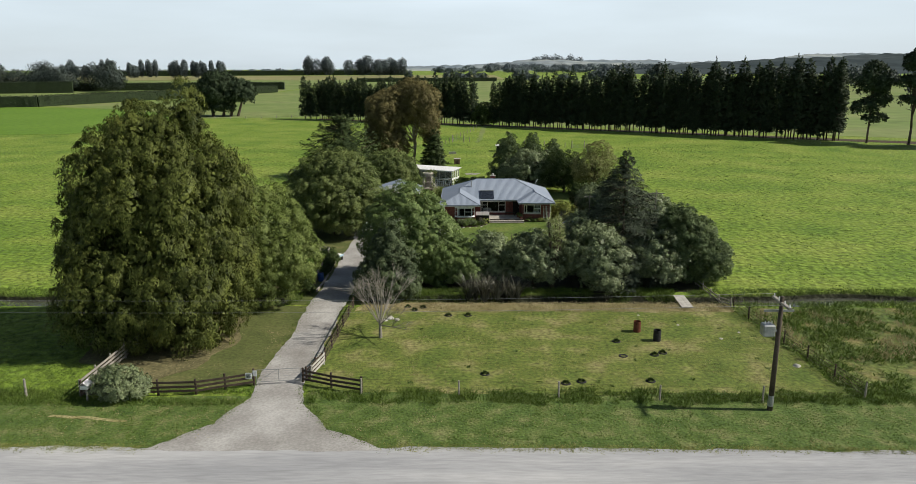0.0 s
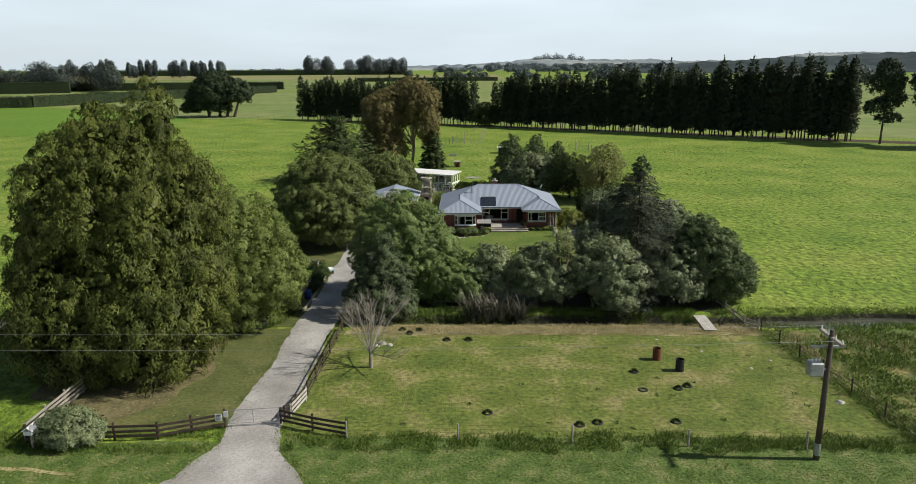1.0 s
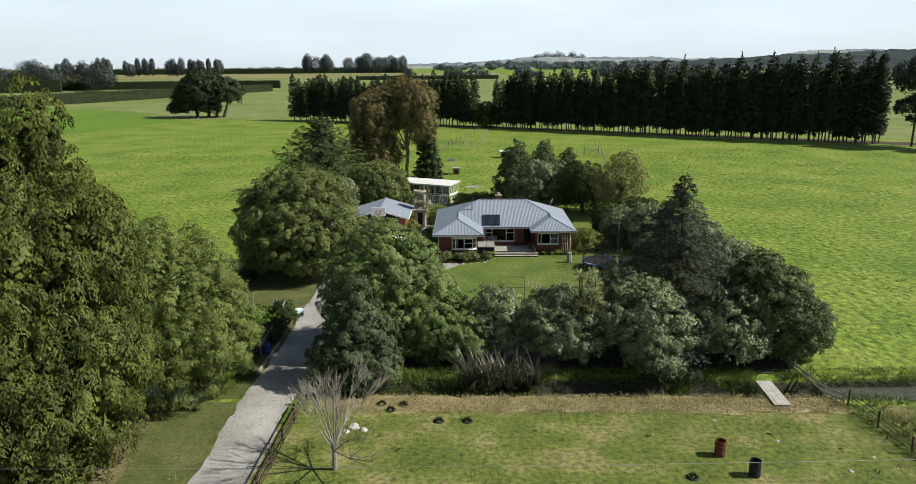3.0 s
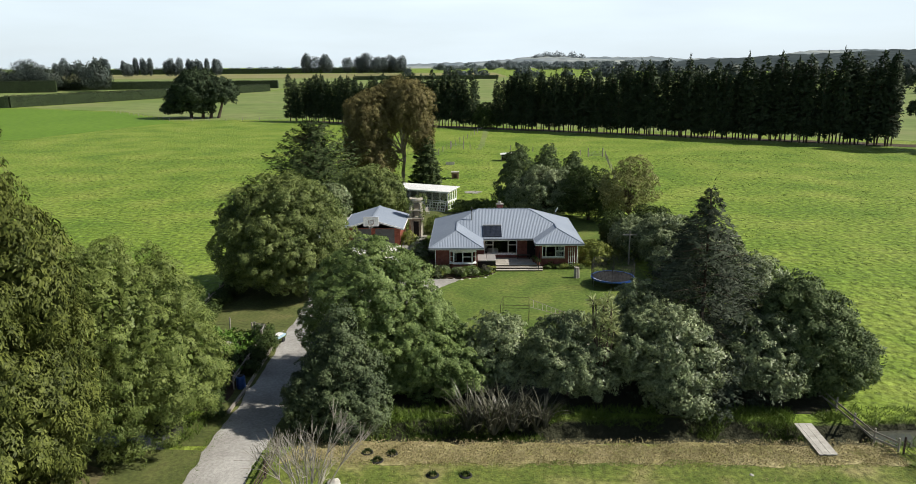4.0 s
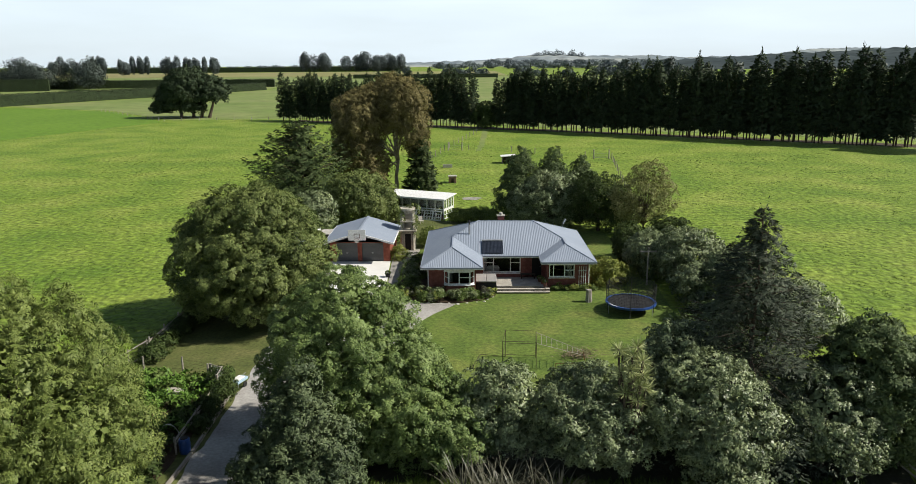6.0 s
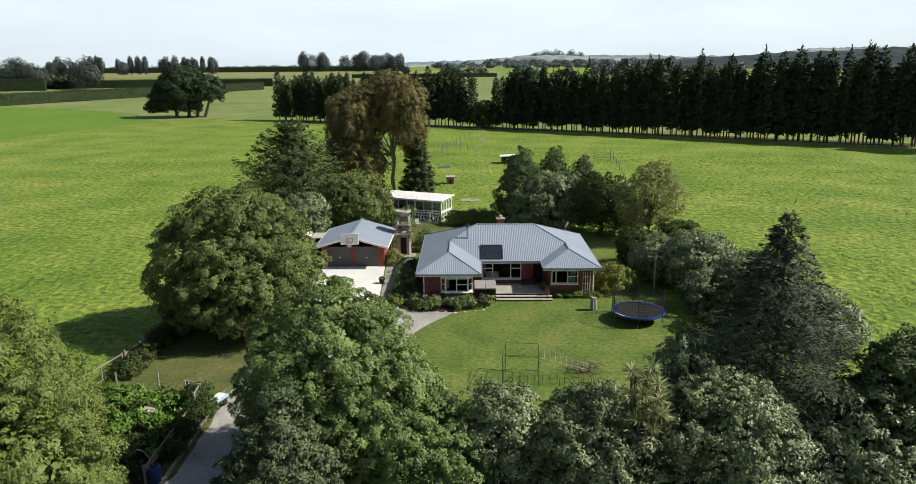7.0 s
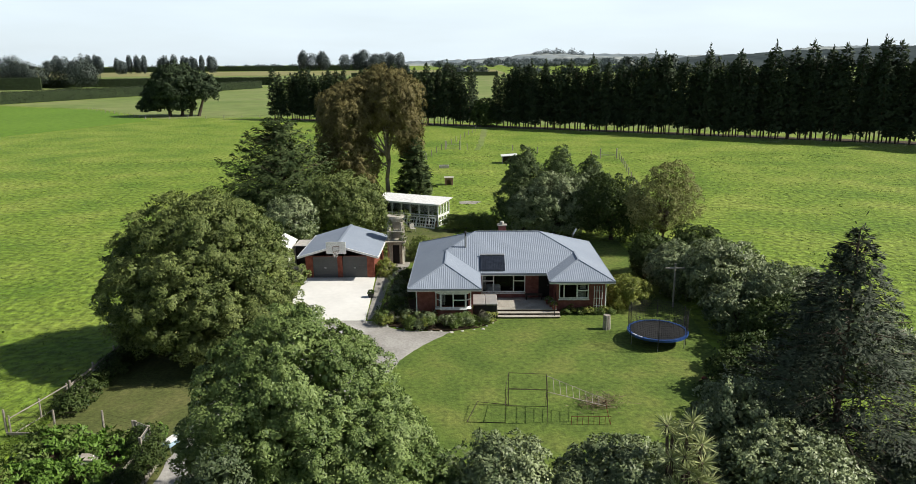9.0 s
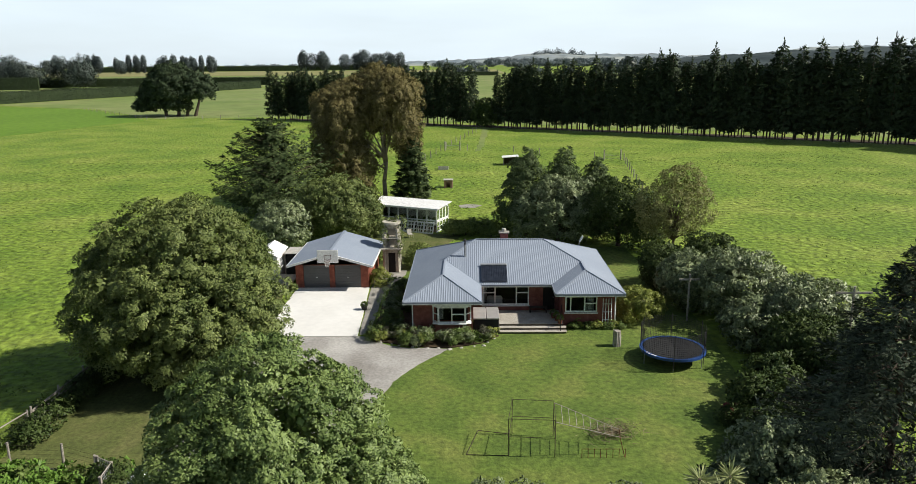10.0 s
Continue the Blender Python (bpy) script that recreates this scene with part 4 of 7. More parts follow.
def build_tower():
    t = thing("water_tower", "old weathered concrete tank stand with a round top slab", "tower", (-5.5, 113.6, 0))
    bm = bmesh.new()
    for s in (-1, 1):
        for q in (-1, 1):
            beam(bm, (0.75 * s, 0.75 * q, 0), (0.68 * s, 0.68 * q, 4.1), 0.3, 0.3)
    part("frame", bm, TOWERCONC, t)
    bm = bmesh.new()
    box(bm, -0.75, -0.35, -0.8, -0.68, 0, 2.2)
    box(bm, 0.4, 0.75, -0.8, -0.68, 0, 2.2)
    box(bm, -0.35, 0.4, -0.8, -0.68, 1.9, 2.2)
    box(bm, -0.8, -0.68, -0.68, 0.75, 0, 2.2)
    box(bm, 0.68, 0.8, -0.68, 0.75, 0, 2.2)
    box(bm, -0.68, 0.68, 0.63, 0.75, 0, 2.2)
    part("wall", bm, TOWERCONC, t)
    # Flat near-black panel in the opening, painted as the shade inside.
    part("door", boxed(-0.34, 0.39, -0.7, -0.66, 0, 1.88), DARK, t, "dark panel for the shade in the open doorway")
    part("landing", boxed(-1.15, 1.15, -1.15, 1.15, 2.2, 2.34, 0.03), TOWERCONC, t)
    part("landing", boxed(-0.95, 0.95, -0.95, 0.95, 3.2, 3.3, 0.03), TOWERCONC, t)
    part("slab", rods(((0, 0, 4.1), (0, 0, 4.5), 0.6, 0.95), ((0, 0, 4.5), (0, 0, 4.68), 1.0), n=14), TOWERCONC, t)
    rng = np.random.default_rng(3)
    p, ax, _, face, _ = crown_leaves(rng, [(0.85, -0.5, 2.4, 0.35, 0.5, 1.6), (-0.75, -0.6, 3.4, 0.4, 0.4, 0.9), (0.6, 0.3, 4.5, 0.9, 0.5, 0.4)], 46, 0.28, 40, 0.3)
    part("vine", leaf_mesh("vine", p, ax, 0.16, 0.08, rng, face=face), TREELEAF, t, "straggling green vine")
    part("panel", boxed(-0.5, 0.5, 0.3, 0.4, 2.34, 4.1), WOODGREY, t)
    t.scale = (0.86, 0.86, 1.0)


build_tower()


def build_greenhouse():
    g = thing("greenhouse", "white framed glasshouse of old windows with a white sheet roof", "greenhouse", (-2.1, 128.9, 0), -24)
    L, D, zf, zb = 8.6, 3.0, 2.7, 2.95
    part("roof", boxed(0, 1, 0, 1, 0, 0.09, m=Matrix(((L + 0.7, 0, 0, -L - 0.35), (0, D + 0.7, 0, -0.35), (0, zb - zf, 1, zf), (0, 0, 0, 1)))), WHITEROOF, g)
    part("fascia", boxed(-L - 0.37, 0.37, -0.4, -0.36, zf - 0.12, zf + 0.1), WHITE, g)
    part("floor", boxed(-L, 0, 0.1, D, 0.01, 0.06), SOIL, g)
    part("back_wall", boxed(-L, 0, D - 0.05, D, 0.06, zb - 0.05), WHITE, g)
    part("back_wall", boxed(-L, -L + 0.05, 0.15, D - 0.06, 0.06, zf), WOODGREY, g)

    def sash(p0, p1, z0, z1, lean=0.0, bars=0):
        """A window sash between two ground points."""
        bm = bmesh.new()
        q0, q1 = Vector((*p0, 0)), Vector((*p1, 0))
        out = Vector((q1.y - q0.y, -(q1.x - q0.x), 0)).normalized()

        def at(f, z):
            return q0.lerp(q1, f) + out * lean * (1 - z / zf) + Vector((0, 0, z))
        for f in (0.03, 0.97):
            beam(bm, at(f, z0), at(f, z1), 0.12, 0.08)
        for z in (z0 + 0.05, z1 - 0.05):
            beam(bm, at(0, z), at(1, z), 0.08, 0.13)
        for i in range(bars):
            z = z0 + (z1 - z0) * (i + 1) / (bars + 1)
            beam(bm, at(0, z), at(1, z), 0.07, 0.07)
        for f in ((0.3, 0.7) if bars > 1 else ()):
            beam(bm, at(f, z0), at(f, z1), 0.06, 0.06)
        w = part("window", bm, WHITE, g)
        c = [at(0, z0), at(1, z0), at(1, z1), at(0, z1)]
        pm = bmesh.new()
        f = pm.faces.new([pm.verts.new(v) for v in c])
        bmesh.ops.solidify(pm, geom=[f], thickness=0.006)
        part("pane", pm, GLASS, w).visible_shadow = False

    n = 7
    for i in range(n):
        a, b = -L + L * i / n, -L + L * (i + 1) / n
        sash((a, 0), (b, 0), 1.3, zf - 0.05, 0.0, 0)
        sash((a, -0.02), (b, -0.02), 0.05, 1.25, 1.0, 2)
        part("post", boxed(a - 0.05, a + 0.05, -0.06, 0.05, 0, zf), WHITE, g)
    for i in range(4):
        a, b = D * i / 4, D * (i + 1) / 4
        sash((0, a), (0, b), 1.3, zf, 0.0, 0)
        sash((0, a), (0, b), 0.05, 1.25, 0.0, 1)
        part("post", boxed(-0.05, 0.05, a - 0.04, a + 0.04, 0, zf), WHITE, g)
    for i in range(5):
        rng = np.random.default_rng(600 + i)
        p, ax, _, face, _ = crown_leaves(rng, [(-1.0 - 1.6 * i, 1.7, 0.6, 0.6, 0.6, 0.55)], 14, 0.25, 40)
        part("seedling", leaf_mesh("seedling", p, ax, 0.2, 0.08, rng, face=face), GARDENLEAF, g, "green plants growing inside")


build_greenhouse()

# ---- trees ----
leafy("gum_tree", "tall olive-brown gum tree with drooping leaves to the ground", (-22.6, 56.0, 0),
      [(-0.9, 0, 8.0, 6.6, 5.6, 8.0), (-0.9, 0.5, 12.6, 4.3, 4.4, 4.0), (1.8, 1.2, 16.9, 1.0, 1.2, 1.9), (-2.3, 0.9, 16.0, 0.8, 0.9, 1.5), (-0.8, 1, 15.1, 2.6, 2.6, 1.9), (-3.7, 0.6, 13.9, 1.9, 2.2, 2.0), (4.3, 0, 11.2, 2.0, 2.4, 2.8), (3.1, -1, 6.0, 3.3, 3.8, 5.6), (-5.2, 0.4, 6.0, 2.9, 3.6, 6.0), (-2.4, -3.8, 4.6, 4.4, 3.0, 4.5), (1.8, -3.4, 4.4, 3.6, 3.0, 4.3)],
      GUMLEAF, 520, 1.15, 480, (0.24, 0.072), (11, 0.5), droop=0.6, seed=11, fill=0.3, low=-0.95, limbs=14)
leafy("willow_tree", "rounded light green willow beside the ditch", (-18.8, 64.3, 0),
      [(0, 0, 5.8, 4.7, 4.4, 4.9), (3.0, -1, 4.3, 3.0, 3.2, 3.8), (-2.8, -0.5, 5.2, 3.4, 3.2, 4.2), (0.5, -2.6, 3.6, 3.6, 2.6, 3.4), (-5, 1, 4.5, 2.8, 3, 3.8), (-4.6, -2.4, 4.4, 3.2, 2.8, 4.2), (-2.6, -0.6, 7.7, 3.6, 3.0, 3.0)],
      WILLOWLEAF, 640, 0.62, 270, (0.165, 0.04), (5, 0.35), droop=0.35, seed=12, low=-0.8, limbs=20)
leafy("ash_tree", "dense broad green tree at the drive's edge", (-5.1, 71.5, 0),
      [(-0.2, 0, 4.8, 3.7, 3.6, 4.3), (1.5, -0.8, 3.3, 3.6, 3.2, 3.3), (-1.8, 0.0, 3.4, 2.8, 3.1, 3.4), (3.2, -1.2, 2.6, 2.8, 2.8, 2.6), (-0.1, 0.4, 7.4, 2.2, 2.2, 1.9)],
      ASHLEAF, 360, 0.74, 520, (0.13, 0.062), (4.5, 0.25), seed=13, low=-0.95, fill=0.12, limbs=8)
leafy("tall_shrub", "narrow grey-green shrub with upright shoots", (-6.6, 65.6, 0),
      [(0, 0, 2.9, 1.7, 1.6, 3.0), (0.2, 0, 5.6, 0.75, 0.75, 1.6), (1.1, -0.2, 2.4, 1.5, 1.4, 2.3), (-1.0, 0, 2.0, 1.2, 1.3, 2.0), (-1.4, -0.7, 1.6, 1.5, 1.4, 1.8), (0.2, -1.5, 1.4, 1.6, 1.3, 1.6), (1.4, -1.0, 1.5, 1.4, 1.3, 1.7), (-0.7, -0.4, 4.4, 0.35, 0.35, 1.3), (1.0, 0, 4.6, 0.4, 0.4, 1.2), (1.7, -0.6, 3.3, 0.35, 0.35, 1.1), (-1.7, -0.6, 3.2, 0.35, 0.35, 1.0), (-0.3, -1.6, 3.0, 0.3, 0.3, 1.0), (0.6, -1.7, 3.2, 0.3, 0.3, 1.0), (0.3, 0, 6.6, 0.28, 0.28, 0.9)],
      SHOOTLEAF, 300, 0.5, 170, (0.17, 0.06), (4, 0.12), seed=14, low=-0.9, category="shrub", fill=0.12, limbs=6)
HEDGE = "evergreen shrubs along the ditch"
for i, (x, y, h, r, mat) in enumerate(((2.7, 70.2, 4.9, 1.95, GREYLEAF), (0.1, 69.2, 3.8, 1.9, ASHLEAF), (7.2, 69.2, 5.2, 2.7, GREYLEAF), (12.9, 68.7, 6.0, 3.0, GREYLEAF), (19.0, 68.9, 5.3, 2.3, GREYLEAF), (13.4, 66.9, 3.0, 1.6, GREYLEAF), (11.7, 71.4, 6.6, 1.9, GREYLEAF))):
    leafy("evergreen_shrub", "dense rounded evergreen shrub with pale leaf tips" if mat is GREYLEAF else "dense dark green shrub", (x, y, 0),
          [(0, 0, h * 0.54, r, r * 0.95, h * 0.44), (r * 0.4, -r * 0.3, h * 0.44, r * 0.7, r * 0.7, h * 0.36), (-r * 0.45, 0.1, h * 0.48, r * 0.65, r * 0.7, h * 0.36), (0.1, 0.2, h * 0.72, r * 0.6, r * 0.6, h * 0.27), (0.2, -r * 0.55, h * 0.38, r * 0.7, r * 0.55, h * 0.26)],
          mat, int(16 * r * r + 40), 0.52, 190, (0.15, 0.075), (h * 0.5, 0.15), seed=20 + i, low=-0.85, fill=0.15, category="shrub", group=HEDGE, limbs=8)
leafy("dark_tree", "dark green spreading tree at the hedge's end", (22.4, 69.8, 0),
      [(-0.2, 0, 3.6, 2.6, 2.6, 3.2), (1.7, -0.3, 2.5, 2.1, 2.2, 2.2), (-1.0, 0, 5.3, 1.7, 1.7, 2.1), (0.4, 0, 4.6, 1.7, 1.7, 1.9)],
      DARKCEDAR, 300, 0.6, 170, (0.22, 0.085), (4, 0.2), seed=31, low=-0.9, fill=0.15, limbs=6)
conifer("cedar_tree", "blue-grey cedar with layered drooping branches", (16.4, 72.4, 0), 12.9, 6.1, CEDARLEAF, 0.3, 52, 11, 300, (0.22, 0.056), 32, 0.2, rise=0.1, sag=0.32, taper=1.0, ragged=0.3, shoulder=0.74)
leafy("garden_tree", "large rounded green tree beside the yard", (-16.0, 91.2, 0),
      [(0, 0, 6.0, 5.0, 4.8, 4.4), (2.6, -1, 4.4, 3.6, 3.6, 3.8), (-2.6, -0.4, 4.4, 3.6, 3.8, 3.9), (0.2, 0.4, 8.2, 2.8, 2.8, 2.3), (0.3, -3.3, 4.0, 3.6, 2.6, 3.0)],
      TREELEAF, 420, 0.82, 340, (0.18, 0.075), (5, 0.3), seed=33, low=-0.92, fill=0.12, limbs=10)
BACK = "trees behind the house"
leafy("brown_gum", "tall brown-leaved gum tree with pale bare trunks", (-10.2, 150, 0),
      [(-5.4, 0, 11.6, 3.9, 4.0, 4.2), (-6.0, 0, 6.6, 3.4, 3.4, 5.2), (-3.6, -1, 4.6, 2.4, 2.4, 3.8), (-7.2, 0.5, 8.8, 2.3, 2.6, 4.0), (-3.7, 0.5, 14.0, 3.0, 3.0, 2.5),
       (1.1, 0, 13.8, 3.5, 3.6, 3.5), (2.6, 0, 10.4, 2.3, 2.8, 3.7), (-0.7, 0.8, 15.1, 2.8, 3.0, 2.6), (3.2, 0.4, 7.6, 1.3, 1.6, 2.0), (-1.3, 1.8, 11.4, 2.4, 2.2, 3.6)],
      BROWNGUM, 760, 0.95, 160, (0.34, 0.11), (13, 0.34), droop=0.45, bark=PALEBARK, seed=34, low=-0.75, limbs=16, core=0.5)
conifer("dark_cedar", "dark green cedar with spreading branches", (-23.2, 141, 0), 12.0, 8.2, BLACKCEDAR, 0.4, 26, 11, 190, (0.46, 0.13), 35, 0.4, rise=0.36, taper=0.75, ragged=0.42, shoulder=0.85)
conifer("dark_fir", "small dark green fir tree", (-6.2, 149, 0), 9.0, 3.0, BLACKCEDAR, 0.8, 20, 9, 70, (0.6, 0.18), 36, 0.25, rise=-0.05, ragged=0.3)
leafy("lime_tree", "light green rounded tree behind the garage", (-12.6, 126, 0), [(0, 0, 3.3, 4.0, 3.6, 3.2), (2.0, 0.5, 2.8, 2.6, 2.6, 2.6), (-1.6, 0, 4.2, 2.4, 2.4, 2.0)], TREELEAF, 420, 0.55, 75, (0.28, 0.13), (3, 0.2), seed=37, limbs=6, fill=0.12, low=-0.9, group=BACK)
leafy("round_shrub", "rounded grey-green shrub behind the garage", (-17.6, 121, 0), [(0, 0, 2.5, 2.7, 2.5, 2.4), (1, 0.4, 3.2, 1.5, 1.5, 1.6)], GREYLEAF, 190, 0.48, 75, (0.26, 0.12), (2, 0.15), seed=38, low=-0.9, fill=0.12, limbs=5, category="shrub")
leafy("dark_fir", "bushy dark conifer behind the house", (7.9, 127.5, 0), [(0, 0, 2.76, 3.20, 2.92, 2.76), (0.3, 0, 4.78, 2.57, 2.42, 2.30), (-0.2, 0.1, 6.62, 1.75, 1.75, 1.84), (0.1, 0, 8.10, 0.86, 0.86, 1.29)], DARKCEDAR, 260, 0.5, 84, (0.26, 0.1), (7.4, 0.2), seed=39, low=-0.7, limbs=6, fill=0.15, group=BACK)
leafy("dark_fir", "bushy dark conifer behind the house", (12.0, 128.5, 0), [(0, 0, 2.70, 2.87, 2.62, 2.70), (0.3, 0, 4.68, 2.31, 2.17, 2.25), (-0.2, 0.1, 6.48, 1.57, 1.57, 1.80), (0.1, 0, 7.92, 0.77, 0.77, 1.26)], DARKCEDAR, 260, 0.5, 84, (0.26, 0.1), (7.2, 0.2), seed=40, low=-0.7, limbs=6, fill=0.15, group=BACK)
leafy("dark_fir", "bushy dark conifer behind the house", (15.8, 129.5, 0), [(0, 0, 2.40, 2.13, 1.95, 2.40), (0.3, 0, 4.16, 1.72, 1.61, 2.00), (-0.2, 0.1, 5.76, 1.17, 1.17, 1.60), (0.1, 0, 7.04, 0.57, 0.57, 1.12)], DARKCEDAR, 260, 0.5, 84, (0.26, 0.1), (6.4, 0.2), seed=41, low=-0.7, limbs=6, fill=0.15, group=BACK)
leafy("evergreen_shrub", "broad grey-green shrub behind the house", (11.0, 124.5, 0), [(0, 0, 3.4, 3.4, 2.6, 3.4), (-2.5, 0.4, 2.6, 2.2, 2.2, 2.6), (2.6, 0, 3.2, 2.6, 2.2, 3.2)], GREYLEAF, 260, 0.55, 75, (0.3, 0.12), (3, 0.2), seed=42, low=-0.8, category="shrub", group=BACK)
leafy("evergreen_shrub", "broad dark shrub behind the house", (17.0, 122.5, 0), [(0, 0, 3.6, 3.2, 2.6, 3.4), (2.2, -1, 2.6, 2.4, 2.2, 2.6), (-2.2, 1, 3.0, 2.4, 2.2, 3.0)], DARKLEAF, 260, 0.55, 70, (0.3, 0.11), (3, 0.2), seed=43, low=-0.8, category="shrub", group=BACK)
leafy("plum_tree", "open brownish fruit tree with bare lower stems", (21.3, 117.5, 0), [(0, 0, 5.2, 2.6, 2.4, 3.2), (0.7, 0, 7.2, 1.7, 1.5, 1.9), (-1.9, 0, 4.6, 1.9, 2.0, 2.4), (1.8, 0, 5.0, 1.8, 1.8, 2.4), (-0.8, 0.3, 6.8, 1.3, 1.3, 1.7)], PLUMLEAF, 300, 0.42, 54, (0.24, 0.075), (5, 0.16), seed=44, low=-0.9, fill=0.5, limbs=60, group=BACK, core=0.3)
SIDE = "shrubs beside the garden lawn"
for i, (x, y, h, r, mat) in enumerate(((19.2, 103.5, 4.2, 2.6, GREYLEAF), (21.6, 100.0, 5.2, 3.0, GREYLEAF), (24.4, 95.5, 4.4, 3.0, GREYLEAF), (21.0, 95.0, 3.2, 2.3, GREYLEAF), (22.5, 90.5, 3.6, 2.6, DARKLEAF), (25.5, 87.5, 4.0, 2.8, GREYLEAF), (19.0, 88.0, 2.2, 1.4, DARKLEAF), (18.4, 108.5, 3.6, 2.2, DARKLEAF), (22.5, 110, 4.0, 2.4, DARKLEAF), (18.8, 82.5, 2.6, 1.8, DARKLEAF), (17.4, 77.5, 2.6, 1.8, DARKLEAF), (13.5, 74.3, 2.0, 1.6, GREYLEAF), (17.6, 85.2, 2.2, 1.7, DARKLEAF), (16.6, 81.6, 2.0, 1.6, DARKLEAF), (15.9, 78.4, 1.8, 1.4, DARKLEAF))):
    leafy("evergreen_shrub", "dense grey-green garden shrub" if mat is GREYLEAF else "dense dark green garden shrub", (x, y, 0),
          [(0, 0, h * 0.48, r, r, h * 0.48), (r * 0.45, -r * 0.3, h * 0.36, r * 0.65, r * 0.7, h * 0.36), (-r * 0.4, 0.2, h * 0.6, r * 0.55, r * 0.6, h * 0.38)],
          mat, int(15 * r * r + 24), 0.6, 100, (0.22, 0.11), (h * 0.4, 0.12), seed=50 + i, low=-0.85, fill=0.15, category="shrub", group=SIDE, limbs=8)
leafy("golden_shrub", "yellow-green shrub at the house corner", (14.0, 100.2, 0), [(0, 0, 1.2, 1.6, 1.5, 1.3), (1.0, 0.6, 1.0, 1.0, 1.1, 1.0), (0.3, 1.6, 0.9, 1.2, 1.2, 1.0)], YELLOWLEAF, 80, 0.32, 75, (0.18, 0.07), (0.8, 0.06), seed=65, low=-0.8, category="shrub", limbs=6)
leafy("golden_shrub", "yellow-green shrub beside the garage", (-6.1, 109.0, 0), [(0, 0, 0.7, 0.8, 0.8, 0.75)], YELLOWLEAF, 40, 0.28, 70, (0.16, 0.06), (0.5, 0.05), seed=66, low=-0.8, category="shrub", limbs=5)
leafy("viburnum_bush", "rounded grey-green bush before the roadside rails", (-21.9, 43.9, 0), [(0, 0, 1.0, 1.5, 1.3, 1.0), (0.9, 0.1, 0.75, 1.0, 1.0, 0.75)], GREYLEAF, 130, 0.3, 90, (0.13, 0.055), (0.8, 0.06), seed=67, low=-0.8, category="shrub", limbs=6)


def bare_tree():
    rng = np.random.default_rng(70)
    t = thing("bare_tree", "small leafless tree with fine grey twigs", "tree", (-6.1, 54.6, 0))
    bm = rods(((0, 0, -0.1), (0, 0, 1.2), 0.15, 0.11))
    ends = [(Vector((0, 0, 1.1)), Vector((0.02, 0, 1)), 0.08, 0)]
    while ends:
        p, d, r, lv = ends.pop()
        for i in range((13, 6, 5, 0)[lv]):
            q = (d + Vector(rng.normal(size=3)) * (0.62, 0.36, 0.45)[lv] + Vector((0, 0, 0.2))).normalized()
            e = p + q * (3.9, 1.7, 0.9)[lv] * rng.uniform(0.65, 1.15)
            rod(bm, p, e, max(0.01, r * 0.6), max(0.007, r * 0.22), 5 if lv < 1 else 3)
            ends.append((p.lerp(e, rng.uniform(0.4, 0.95)), q, r * 0.4, lv + 1))
    part("trunk", bm, TWIGBARK, t)


bare_tree()


def spiky(name, label, at, heads, mat, n, length, width, category="shrub", seed=1, stem=True, up=0.0):
    rng = np.random.default_rng(seed)
    t = thing(name, label, category, at)
    P, A = [], []
    bm = bmesh.new()
    for hx, hy, hz in heads:
        d = unit(rng, n)
        d[:, 2] = np.abs(d[:, 2]) * 1.1 - 0.15 + up
        P.append(np.array([hx, hy, hz]) + d * 0.05)
        A.append(d)
        rod(bm, (hx * 0.2, hy * 0.2, -0.05), (hx, hy, max(hz, 0.1)), 0.09, 0.06, 6)
    P, A = np.concatenate(P), np.concatenate(A)
    if stem:
        part("stem", bm, BARK, t)
    else:
        bm.free()
    part("leaves", leaf_mesh("leaves", P, A, length * rng.uniform(0.7, 1.2, len(P)), width, rng, 0.1), mat, t)
    return t


def arching(name, label, at, crowns, mat, n, length, width, seed):
    """A clump of long blades that rise and bend over."""
    rng = np.random.default_rng(seed)
    t = thing(name, label, "shrub", at)
    steps, verts, faces = 6, [], []
    for cx, cy in crowns:
        for i in range(n):
            th, ln_ = rng.uniform(0, math.tau), length * rng.uniform(0.55, 1.15)
            tilt, bend = rng.uniform(0.05, 0.6), rng.uniform(0.5, 1.9)
            d, w = np.array([math.cos(th), math.sin(th)]), np.array([-math.sin(th), math.cos(th), 0])
            p = np.array([cx, cy, 0.0]) + np.append(d, 0) * 0.1
            first = len(verts)
            for k in range(steps + 1):
                a = tilt + bend * (k / steps) ** 1.7
                wk = w * width * 0.5 * (1 - (k / steps) ** 2 * 0.92)
                verts += [tuple(p - wk), tuple(p + wk)]
                p = p + np.array([d[0] * math.sin(a), d[1] * math.sin(a), math.cos(a)]) * ln_ / steps
            faces += [(first + 2 * k, first + 2 * k + 1, first + 2 * k + 3, first + 2 * k + 2) for k in range(steps)]
    part("leaves", mesh_from("leaves", verts, faces), mat, t, smooth=True)
    return t


CABBAGE_HEADS = [(-0.4, -0.3, 5.6), (0.2, 0, 6.3), (0.6, -0.4, 6.2), (0.4, -0.9, 5.2), (-0.2, 0.4, 6.2), (0.7, 0.2, 5.6), (0.0, -0.5, 5.8), (0.5, 0.4, 6.6), (-0.3, -0.9, 4.8), (0.7, -0.9, 5.0), (0.3, -1.1, 4.5), (-0.4, 0.4, 6.5), (0.1, -0.8, 5.4), (0.6, -0.6, 5.6)]
